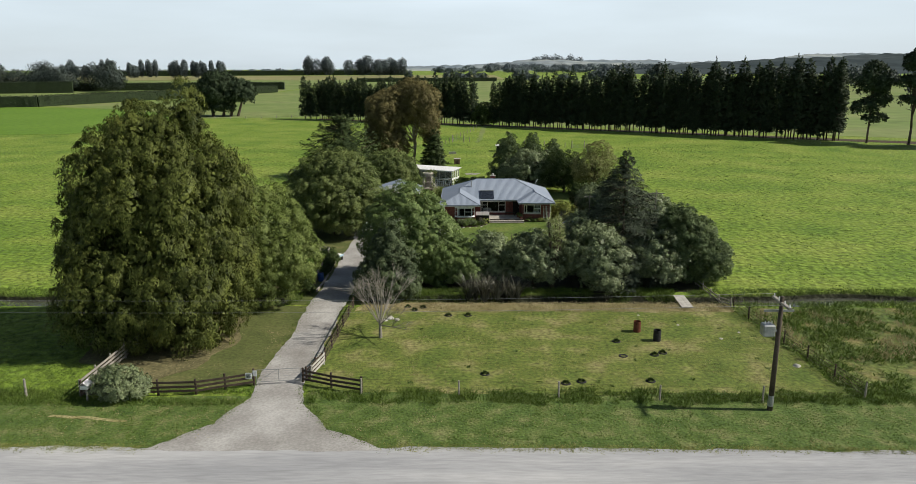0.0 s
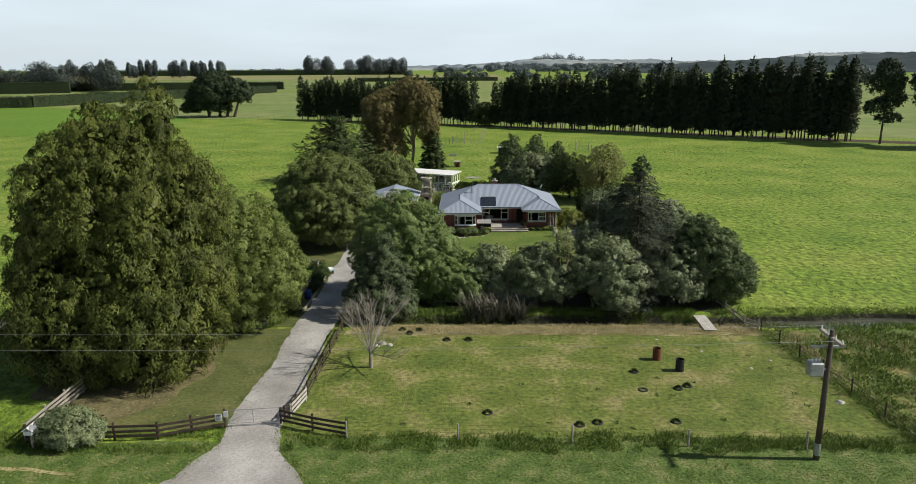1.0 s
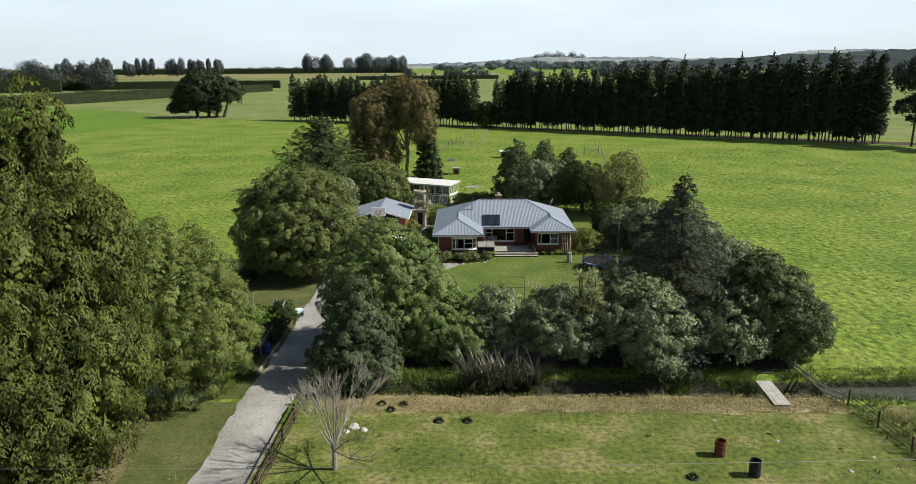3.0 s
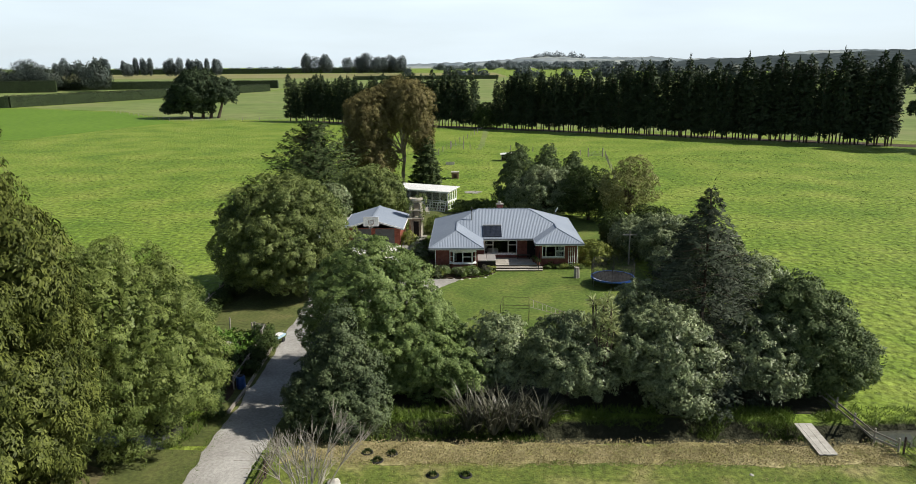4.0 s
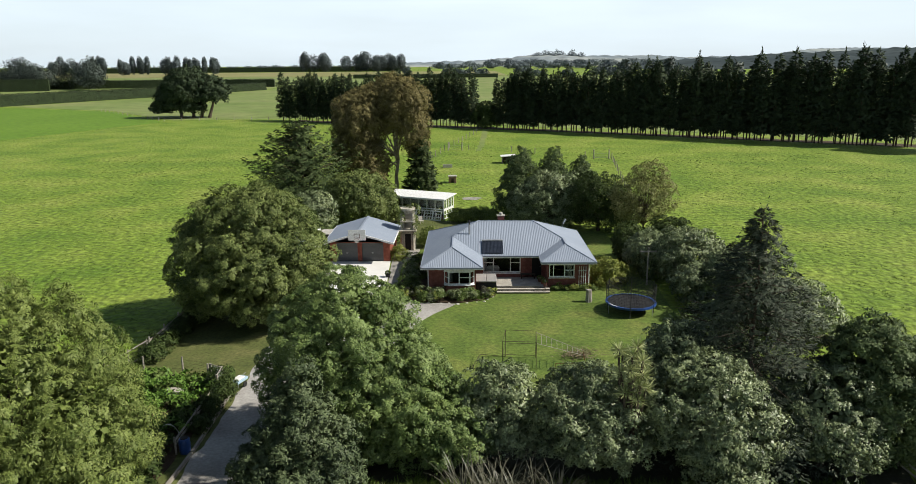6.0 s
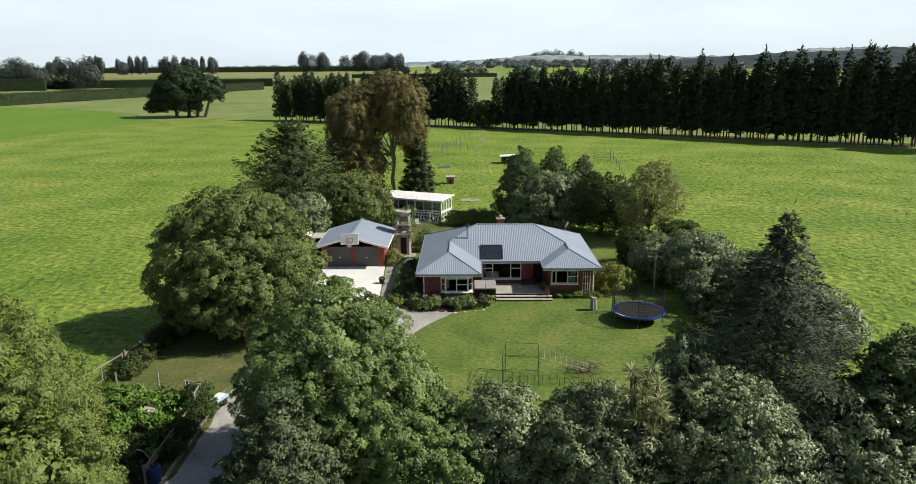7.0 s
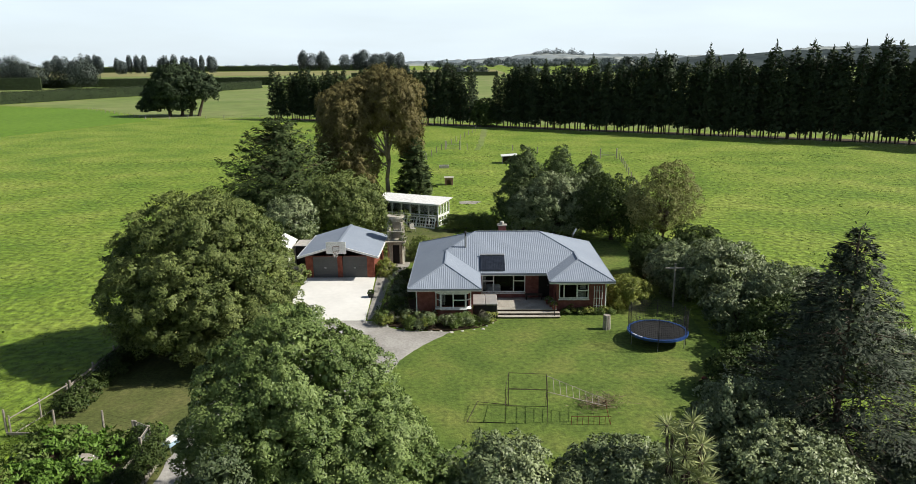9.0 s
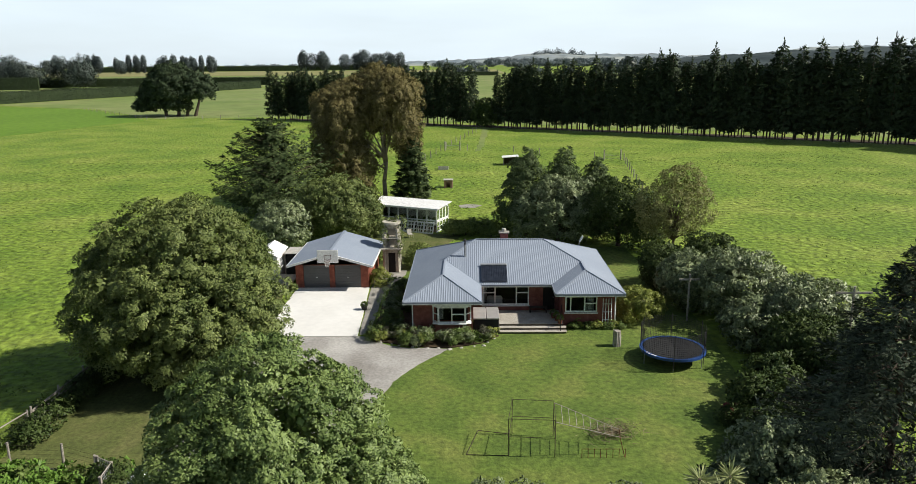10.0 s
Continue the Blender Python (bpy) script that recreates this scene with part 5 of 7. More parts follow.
spiky("cabbage_tree", "pale spiky cabbage tree among the shrubs", (8.9, 68.3, 0), CABBAGE_HEADS, YUCCALEAF, 70, 0.55, 0.05, "tree", 71, True, -0.22)
arching("flax_bush", "bronze flax clump with long arching blades", (2.2, 65.2, -0.35), [(0, 0), (0.7, 0.1), (-0.7, 0.2), (0.2, -0.4), (1.3, 0), (-1.3, 0.1)], FLAXLEAF, 46, 2.9, 0.085, 72)
arching("flax_bush", "bronze flax clump with long arching blades", (4.9, 65.5, -0.35), [(0, 0), (0.5, 0.1), (-0.6, 0.2)], FLAXLEAF, 44, 2.4, 0.08, 73)
spiky("yucca", "spiky green yucca beside the lawn", (11.6, 75.2, 0), [(0, 0, 1.4), (0.9, 0.2, 1.3)], YUCCALEAF, 70, 0.7, 0.07, "shrub", 74)

# shelter belt
pine_kinds = []
for i in range(6):
    pine_kinds.append(conifer("pine_tree", "tall dark pine in a shelter belt", (0, 0, 0), 20.0, 2.4, PINELEAF, 1.9 + 0.5 * (i % 3), 32, 8, 17, (0.85, 0.32), 80 + i, 0.22, rise=0.25, taper=0.55, ragged=0.4, group="pine shelter belt"))


def belt(a, b, count, h0, h1, seed, kinds=pine_kinds):
    rng = np.random.default_rng(seed)
    for i in range(count):
        f = (i + rng.uniform(-0.25, 0.25)) / (count - 1)
        x, y = a[0] + (b[0] - a[0]) * f, a[1] + (b[1] - a[1]) * f
        s = (h0 + (h1 - h0) * f) / 20 * rng.uniform(0.84, 1.12)
        src = kinds[int(rng.integers(len(kinds)))]
        o = copy_thing(src, pose(x + rng.normal() * 0.4, y + rng.normal() * 0.5, 0, 0, 0, float(rng.uniform(0, 360))))
        o.scale = (s ** 0.5 * rng.uniform(0.78, 1.0),) * 2 + (s,)


thin_kinds = []
for i in range(3):
    thin_kinds.append(conifer("pine_tree", "tall dark pine in a shelter belt", (0, 0, 0), 19.0, 1.7, PINELEAF, 3.4, 28, 6, 12, (0.95, 0.34), 180 + i, 0.2, rise=0.2, taper=0.5, ragged=0.4, group="pine shelter belt"))
belt((-65, 299), (1.5, 267), 32, 15.2, 16.6, 1)
belt((11, 262.5), (104, 207.5), 64, 16.4, 21.4, 2)
belt((-63, 300.5), (3, 269), 26, 15.0, 16.5, 3, thin_kinds)
belt((12.5, 264.5), (106, 209.5), 58, 15.5, 20.0, 4, thin_kinds)
for o in pine_kinds + thin_kinds:
    for c in o.children:
        bpy.data.objects.remove(c)
    bpy.data.objects.remove(o)

leafy("pine_tree", "tall open pine beyond the belt's end", (109.5, 201.5, 0), [(0, 0, 15.5, 3.6, 3.6, 4.0), (-1.5, 0, 9.5, 3.0, 3, 2.0), (2.0, 0, 11.5, 2.6, 2.6, 2.2), (0, 0, 19.5, 2.2, 2.2, 1.8), (1, 0, 6.5, 2.6, 2.4, 1.2)], PINELEAF, 150, 0.9, 40, (0.9, 0.34), (18, 0.3), seed=191, low=-0.5, limbs=16, core=0.4)
leafy("pine_tree", "tall open pine with a bare trunk beyond the belt's end", (118, 196.5, 0), [(0, 0, 21, 3.4, 3.4, 3.0), (-2.5, 0, 16, 2.2, 2.2, 1.4), (2.6, 0, 17.5, 2.2, 2.2, 1.4), (-1, 0, 11.5, 2.6, 2.4, 1.2), (0.6, 0, 24.5, 1.8, 1.8, 1.4)], PINELEAF, 130, 0.8, 40, (0.9, 0.34), (22, 0.35), seed=192, low=-0.5, limbs=18, core=0.4)
leafy("pine_tree", "broad dark pine beyond the belt's end", (126, 190, 0), [(0, 0, 11, 5, 5, 9), (-2, 0, 16, 3, 3, 4), (3, 0, 8, 4, 4, 6)], PINELEAF, 260, 1.1, 45, (1.0, 0.38), (14, 0.4), seed=193, low=-0.7, limbs=12)

leafy("dark_shrub", "dark bushy shrub in the gap of the pine belt", (6.5, 265.5, 0), [(0, 0, 3.6, 3.2, 3, 3.6), (2, 1, 2.6, 2.6, 2.6, 2.6)], DARKLEAF, 90, 0.9, 40, (0.8, 0.4), (3, 0.3), seed=195, low=-0.8, category="shrub", limbs=4)
# lone macrocarpa
leafy("macrocarpa_tree", "broad dark cypress tree with several trunks alone in the paddock", (-105, 318, 0),
      [(-1, 0, 10, 9, 8, 7), (-6.5, 0, 6.5, 6.5, 6, 5.5), (7, 0, 9.5, 6.5, 6, 5.5), (-1, 0, 15, 6, 5.5, 3.4), (-11, 0, 3.6, 4, 4, 2.6), (0, -2, 4.5, 5, 4, 3.6)],
      PINELEAF, 560, 1.3, 70, (0.9, 0.36), (8, 0.7), seed=90, low=-0.5, limbs=12)
for o in [q for q in scene.objects if q.name.startswith("macrocarpa_tree")]:
    for x, lean in ((3.5, 1.5), (6.5, 2.5), (-4.0, -1.0)):
        part("trunk", rods(((x, -1, -0.2), (x + lean, -0.5, 7.5), 0.65, 0.35)), BARK, o)


def trimmed_hedge(a, b, h, w, seed, label="long trimmed dark green shelter hedge"):
    rng = np.random.default_rng(seed)
    a, b = np.array(a, float), np.array(b, float)
    L = np.linalg.norm(b - a)
    d = (b - a) / L
    s = np.array([-d[1], d[0]])
    n = int(L * h * (7 if a[1] < 800 else 3.0))
    t, u = rng.uniform(0, L, n), rng.uniform(0, 1, n)
    side = np.where(rng.random(n) < 0.35, rng.uniform(-1, 1, n), np.sign(rng.normal(size=n)))
    z = np.where(np.abs(side) < 1, h, u * h) + rng.normal(size=n) * 0.2
    xy = a + d * t[:, None] + s * (side * w / 2)[:, None]
    P = np.column_stack([xy, z])
    A = rng.normal(size=(n, 3)) + np.column_stack([s[0] * side, s[1] * side, np.where(np.abs(side) < 1, 1.0, 0.2)])
    hd = thing("hedge", label, "hedge")
    part("foliage", leaf_mesh("foliage", P, unit(rng, n), 0.75 * rng.uniform(0.6, 1.3, n), 0.42, rng, face=A), HEDGELEAF, hd)
    m = Matrix(((d[0], s[0], 0, a[0]), (d[1], s[1], 0, a[1]), (0, 0, 1, 0), (0, 0, 0, 1)))
    part("core", boxed(0, L, -w / 2 + 0.3, w / 2 - 0.3, 0, h - 0.2, m=m), HEDGELEAF, hd)


trimmed_hedge((-420, 330), (-233, 399), 5.6, 3, 91)
trimmed_hedge((-233, 399), (-193, 506), 5.6, 3, 92)
trimmed_hedge((-193, 506), (-158, 614), 5.6, 3, 93)
trimmed_hedge((-420, 640), (-250, 690), 6.5, 4, 94)
trimmed_hedge((-250, 690), (-170, 690), 6.5, 4, 95)
trimmed_hedge((-520, 560), (-330, 618), 9, 4, 96)
trimmed_hedge((-900, 1720), (-150, 1800), 11, 6, 97)
trimmed_hedge((-150, 1010), (40, 1030), 5, 4, 98)


def far_wood(name, label, spots, seed, mat=FARHAZELEAF, leaf=2.2, per=520):
    """Distant trees as many leaf clumps: spots are (x, y, height, radius)."""
    rng = np.random.default_rng(seed)
    P, A, F = [], [], []
    for x, y, h, r in spots:
        d = unit(rng, per)
        c = rng.uniform(0.55, 1.05, per)
        P.append(np.array([x, y, h * 0.55]) + d * np.array([r, r, h * 0.46]) * c[:, None])
        A.append(unit(rng, per))
        F.append(d)
    P, A, F = np.concatenate(P), np.concatenate(A), np.concatenate(F)
    P[:, 2] = np.maximum(P[:, 2], 0.5)
    n = len(P)
    return tagged(part(name, leaf_mesh(name, P, A, leaf * rng.uniform(0.6, 1.4, n), leaf * 0.7, rng, face=F), mat), label, "trees", "", "stuff")


def along(a, b, n, h, r, rng, jit=6):
    return [(a[0] + (b[0] - a[0]) * (i + rng.uniform(-0.4, 0.4)) / n + rng.normal() * jit, a[1] + (b[1] - a[1]) * i / n + rng.normal() * jit, h * rng.uniform(0.75, 1.2), r * rng.uniform(0.7, 1.3)) for i in range(n + 1)]


rf = np.random.default_rng(7)
# the haze over these woods comes only from their leaf colours
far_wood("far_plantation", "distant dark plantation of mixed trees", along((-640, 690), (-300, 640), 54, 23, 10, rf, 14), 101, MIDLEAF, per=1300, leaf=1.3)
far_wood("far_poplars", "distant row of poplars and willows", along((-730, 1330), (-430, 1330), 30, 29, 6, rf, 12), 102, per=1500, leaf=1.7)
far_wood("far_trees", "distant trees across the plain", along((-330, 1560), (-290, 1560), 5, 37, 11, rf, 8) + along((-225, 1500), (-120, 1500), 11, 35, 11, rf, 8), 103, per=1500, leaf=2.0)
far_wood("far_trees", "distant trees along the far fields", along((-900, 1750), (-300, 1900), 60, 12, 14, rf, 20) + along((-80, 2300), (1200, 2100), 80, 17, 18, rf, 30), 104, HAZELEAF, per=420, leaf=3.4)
far_wood("far_trees", "woods on the lower hill slopes with haze in their colour", along((60, 3250), (1500, 3150), 70, 26, 26, rf, 40) + along((330, 3700), (560, 3700), 14, 68, 26, rf, 20), 107, HAZELEAF, per=420, leaf=5)
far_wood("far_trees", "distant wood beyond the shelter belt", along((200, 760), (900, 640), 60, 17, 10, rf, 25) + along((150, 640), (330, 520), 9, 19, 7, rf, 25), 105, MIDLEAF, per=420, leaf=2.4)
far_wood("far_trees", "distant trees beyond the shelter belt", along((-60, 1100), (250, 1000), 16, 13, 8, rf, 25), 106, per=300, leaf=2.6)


# hills
def hill(name, label, y, x0, x1, heights, mat, depth=500):
    n = 160
    verts, faces = [], []
    for i in range(n + 1):
        f = i / n
        x = x0 + (x1 - x0) * f
        k = f * (len(heights) - 1)
        j = min(int(k), len(heights) - 2)
        z = heights[j] + (heights[j + 1] - heights[j]) * (0.5 - 0.5 * math.cos(math.pi * (k - j)))
        z += (noise.noise((x * 0.006, y * 0.001, 3)) * 8 + noise.noise((x * 0.03, 1, 3)) * 6) * min(1, z / 20)
        verts += [(x, y, -2), (x, y + depth * 0.5, z * 0.75), (x, y + depth, z), (x, y + depth * 2, -2)]
    for i in range(n):
        for q in range(3):
            a = i * 4 + q
            faces.append((a, a + 4, a + 5, a + 1))
    return tagged(part(name, mesh_from(name, verts, faces), mat, smooth=True), label, "hills", "", "structure")


# Distance haze is mixed into these hill colours, most in the far ones.
FARHILL = material("far hills tinted with haze", [(0.16, 0.2, 0.225), (0.24, 0.275, 0.285), (0.38, 0.4, 0.36)], 0.004, 1.0, fine=0.02, spec=0.0, stretch=(1, 1, 6))
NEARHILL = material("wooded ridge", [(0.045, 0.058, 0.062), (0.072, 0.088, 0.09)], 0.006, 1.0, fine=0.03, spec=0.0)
hill("backdrop", "pale hills on the horizon with haze in their colour", 3300, -500, 1500, [10, 18, 28, 38, 56, 46, 44, 40, 36, 26], FARHILL)
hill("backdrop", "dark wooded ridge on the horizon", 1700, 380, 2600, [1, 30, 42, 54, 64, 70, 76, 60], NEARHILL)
hill("backdrop", "low far range tinted blue by painted haze", 4400, 1500, 3000, [20, 50, 84, 90, 84, 40], FARHILL, 250)

# ---- fences ----


def post_fence(label, pts, rails, post=(0.13, 1.2), mat=WOODGREY, rail_mat=None, every=2.4, wire=0, flat=True, plank=(0.15, 0.035), name="fence", skip=False):
    """Posts every so often along a line, with plank rails at the heights given and wires between."""
    f = thing(name, label, "fence")
    for (ax, ay), (bx, by) in zip(pts[:-1], pts[1:]):
        L = math.hypot(bx - ax, by - ay)
        k = max(1, round(L / every))
        for i in range(k + (1 if (bx, by) == tuple(pts[-1]) else 0)):
            x, y = ax + (bx - ax) * i / k, ay + (by - ay) * i / k
            part("post", rods(((x, y, -0.1), (x + random.uniform(-0.03, 0.03), y, post[1] * random.uniform(0.93, 1.06)), post[0] / 2, post[0] / 2.2), n=7), mat, f)
        nx, ny = -(by - ay) / L * post[0] * 0.62, (bx - ax) / L * post[0] * 0.62
        for i in range(k):
            u, v = i / k, (i + 1) / k
            for z in rails:
                a = (ax + (bx - ax) * u - nx, ay + (by - ay) * u - ny, z + random.uniform(-0.02, 0.02))
                b = (ax + (bx - ax) * v - nx, ay + (by - ay) * v - ny, z + random.uniform(-0.02, 0.02))
                part("rail", beamed(a, b, plank[1], plank[0]), rail_mat or mat, f)
        if wire:
            bm = bmesh.new()
            for j in range(wire):
                z = 0.25 + j * (post[1] - 0.35) / max(1, wire - 1)
                rod(bm, (ax, ay, z), (bx, by, z), 0.004, n=3)
            part("wire", bm, WOODDARK, f)
    return f


post_fence("dark weathered post and rail fence at the gateway", [(-24.3, 43.9), (-17.0, 44.4), (-13.6, 45.8)], (0.3, 0.6, 0.9), (0.16, 1.15), WOODDARK, every=2.4)
post_fence("pale weathered rail fence leading under the gum tree", [(-24.4, 44.0), (-24.4, 52.5)], (0.3, 0.58, 0.86, 1.12), (0.16, 1.25), WOODGREY, every=2.1)
post_fence("dark weathered post and rail wing beside the gateway", [(-10.4, 46.3), (-8.3, 45.4), (-6.2, 44.7)], (0.3, 0.6, 0.9), (0.16, 1.1), WOODDARK, every=2.2)
post_fence("dark rail fence along the drive", [(-10.2, 46.5), (-9.6, 50), (-9.4, 62.0)], (0.3, 0.6, 0.9), (0.14, 1.05), WOODDARK, every=2.3, plank=(0.09, 0.03))
post_fence("short white painted rail panel beside the gateway", [(-9.95, 46.9), (-9.55, 49.3)], (0.35, 0.62, 0.9), (0.12, 1.0), STONE, every=2.4)
post_fence("wire fence with wooden posts along the road", [(-6.2, 44.6), (19.5, 43.4), (26.3, 44.1)], (), (0.13, 1.1), WOODGREY, every=5.8, wire=4)
post_fence("wire fence with wooden posts beside the front paddock", [(24.2, 62.0), (25.0, 53.4), (26.3, 44.1)], (0.25, 0.5, 0.75, 0.98), (0.12, 1.1), WOODDARK, every=3.2, plank=(0.025, 0.02))
post_fence("wire fence with wooden posts along the roadside", [(-60, 44.6), (-36, 44.2), (-28, 44.0)], (), (0.16, 1.2), WOODGREY, every=5.2, wire=4)
post_fence("weathered timber fence beside the paddock", [(-21.7, 84.0), (-21.6, 92.0), (-21.8, 104)], (0.35, 0.65, 0.95), (0.14, 1.2), WOODGREY, every=2.4)
post_fence("pale framed netting fence beside the paddock", [(-22.6, 79.7), (-21.75, 83.8)], (0.12, 1.05), (0.1, 1.15), WOODGREY, every=2.1, wire=9, plank=(0.05, 0.04))
post_fence("post and wire fence across the paddock", [(31.2, 188.2), (28.6, 168), (25, 140)], (), (0.18, 1.3), WOODGREY, every=4.5, wire=4)
post_fence("post and wire fence across the paddock", [(3.5, 249), (-4.5, 206), (-8.5, 178)], (), (0.18, 1.3), WOODGREY, every=5.5, wire=4)
post_fence("post and wire fence across the far paddock", [(1.2, 206), (11, 203), (31.2, 188.2)], (), (0.18, 1.3), WOODGREY, every=7, wire=4)
post_fence("wire fence beyond the paddock", [(-160, 357), (-109, 300), (-60, 306)], (), (0.2, 1.2), WOODGREY, every=6, wire=3)


def mesh_gate():
    g = thing("farm_gate", "galvanised steel farm gate standing open to the drive", "gate")
    part("frame", rods(*[((-13.4, 45.8, z), (-10.5, 46.2, z), 0.02) for z in (0.25, 1.1)], *[((-13.4 + 2.9 * i, 45.8 + 0.4 * i, 0.25), (-13.4 + 2.9 * i, 45.8 + 0.4 * i, 1.1), 0.02) for i in (0, 0.5, 1)], n=6), STEEL, g)
    part("wire_infill", rods(*[((-13.4, 45.8, z), (-10.5, 46.2, z), 0.006) for z in (0.42, 0.6, 0.78, 0.95)], ((-13.4, 45.8, 0.25), (-12.0, 46.0, 1.1), 0.012), n=4), STEEL, g)


mesh_gate()


def sign():
    s = thing("notice_sign", "small white notice board on the gateway rails", "sign")
    part("board", boxed(-14.02, -13.6, 45.42, 45.45, 0.62, 1.06, 0.01), WHITE, s)
    bm = bmesh.new()
    for i in range(4):
        box(bm, -13.96, -13.66 - 0.05 * (i % 2), 45.41, 45.418, 0.96 - i * 0.08, 0.99 - i * 0.08)
    part("lettering", bm, DARK, s, "plain dark bars")
    t = thing("notice_sign", "small white notice plate beside the gatepost", "sign")
    part("board", boxed(-13.6, -13.32, 45.66, 45.69, 0.72, 1.12, 0.01), WHITE, t)


sign()


def mailbox():
    m = thing("mailbox", "white letter box on a short post", "letter box", (-23.6, 43.3, 0))
    part("post", boxed(-0.05, 0.05, -0.05, 0.05, 0, 0.95), WOODGREY, m)
    bm = boxed(-0.24, 0.24, -0.3, 0.3, 0.95, 1.2, 0.02)
    part("body", bm, WHITE, m)
    bm = bmesh.new()
    beam(bm, (-0.3, 0, 1.2), (0, 0, 1.42), 0.68, 0.03)
    beam(bm, (0.3, 0, 1.2), (0, 0, 1.42), 0.68, 0.03)
    part("roof", bm, WHITE, m)


mailbox()


def power_pole():
    p = thing("power_pole", "dark timber power pole with crossarm and transformer", "power pole", (19.55, 42.4, 0))
    part("pole", rods(((0, 0, -0.2), (0.05, 0, 7.4), 0.17, 0.12), n=12), POLEWOOD, p, smooth=True)
    part("base_band", rods(((0, 0, 0.3), (0, 0, 1.0), 0.175), n=12), STEEL, p)
    a = part("crossarm", boxed(-0.06, 0.16, -1.2, 1.2, 6.95, 7.08, 0.01), WOODGREY, p)
    for y in (-1.1, -0.4, 0.4, 1.1):
        part("insulator", rods(((0.05, y, 7.08), (0.05, y, 7.26), 0.05, 0.03), n=7), WHITE, a)
    part("crossarm", boxed(-0.9, 0.9, 0.1, 0.2, 6.4, 6.52, 0.01), STEEL, p)
    t = part("transformer", boxed(-0.95, -0.25, -0.25, 0.4, 4.9, 5.65, 0.06), STEEL, p, "pale grey transformer box")
    for i in range(3):
        part("bushing", rods(((-0.8 + 0.2 * i, 0.05, 5.65), (-0.8 + 0.2 * i, 0.05, 5.85), 0.04, 0.025), n=6), WHITE, t)
    part("bracket", boxed(-0.3, 0.1, -0.06, 0.06, 5.2, 5.3), STEEL, p)
    for y, z in ((41.25, 7.25), (43.5, 7.25)):
        w = thing("overhead_wire", "thin overhead power wire", "cable", group="overhead wires")
        bm = bmesh.new()
        for x0, x1 in ((19.6, -60),):
            prev = None
            for i in range(25):
                f = i / 24
                q = (x0 + (x1 - x0) * f, y, z - 0.9 * 4 * f * (1 - f) * 0.6)
                if prev:
                    rod(bm, prev, q, 0.006, n=4)
                prev = q
        part("cable", bm, STEEL, w)
    for x in (-60,):
        copy_thing(p, pose(x, 42.4, 0))


power_pole()

# ---- front paddock things ----


def tyre(x, y, r=0.36, plant=False):
    t = thing("old_tyre", "old black tyre lying in the grass", "tyre", (x, y, -0.12), random.uniform(0, 360), group="old tyres in the grass")
    bm = bmesh.new()
    n, k = 20, 8
    vs = []
    for i in range(n):
        a = i * math.tau / n
        ring = []
        for j in range(k):
            b = j * math.tau / k
            rr = r - 0.1 + 0.1 * math.cos(b)
            ring.append(bm.verts.new((rr * math.cos(a), rr * math.sin(a), 0.1 + 0.1 * math.sin(b))))
        vs.append(ring)
    for i in range(n):
        for j in range(k):
            bm.faces.new((vs[i][j], vs[(i + 1) % n][j], vs[(i + 1) % n][(j + 1) % k], vs[i][(j + 1) % k]))
    bmesh.ops.recalc_face_normals(bm, faces=bm.faces)
    part("rubber", bm, BLACK, t, smooth=True)
    part("soil", rods(((0, 0, 0.0), (0, 0, 0.08), r - 0.14), n=12), SOIL, t)
    if plant:
        rng = np.random.default_rng(int(x * 10 + 500))
        d = unit(rng, 120)
        d[:, 2] = np.abs(d[:, 2])
        part("seedling", leaf_mesh("seedling", d * 0.12 + np.array([0, 0, 0.1]), d, 0.22, 0.05, rng), DARKLEAF, t)


for x, y, pl in ((12.3, 53.9, 1), (12.25, 51.0, 0), (1.97, 47.7, 1), (-4.55, 62.1, 1), (-3.2, 62.0, 1), (0.8, 59.9, 1), (-0.9, 59.9, 1), (14.6, 51.2, 1), (15.3, 51.6, 1), (13.2, 46.6, 1), (8.5, 46.5, 1), (7.4, 46.2, 1), (-3.9, 61.3, 1)):
    tyre(x, y, 0.36, pl)


def drum(x, y, mat, label):
    d = thing("steel_drum", label, "drum", (x, y, 0.02))
    bm = bmesh.new()
    prof = [(0.29, 0), (0.29, 0.28), (0.305, 0.3), (0.29, 0.32), (0.29, 0.58), (0.305, 0.6), (0.29, 0.62), (0.29, 0.88), (0.27, 0.88), (0.27, 0.3)]
    n, rings = 18, []
    for r, z in prof:
        rings.append([bm.verts.new((r * math.cos(i * math.tau / n), r * math.sin(i * math.tau / n), z)) for i in range(n)])
    for a, b in zip(rings[:-1], rings[1:]):
        for i in range(n):
            bm.faces.new((a[i], a[(i + 1) % n], b[(i + 1) % n], b[i]))
    bm.faces.new(rings[-1])
    bmesh.ops.recalc_face_normals(bm, faces=bm.faces)
    part("shell", bm, mat, d)
    part("ash", rods(((0, 0, 0.31), (0, 0, 0.36), 0.262), n=14), SOIL, d)


drum(14.4, 56.1, RUST, "rusty red open steel drum")
drum(15.5, 54.1, BLACK, "black open steel drum")


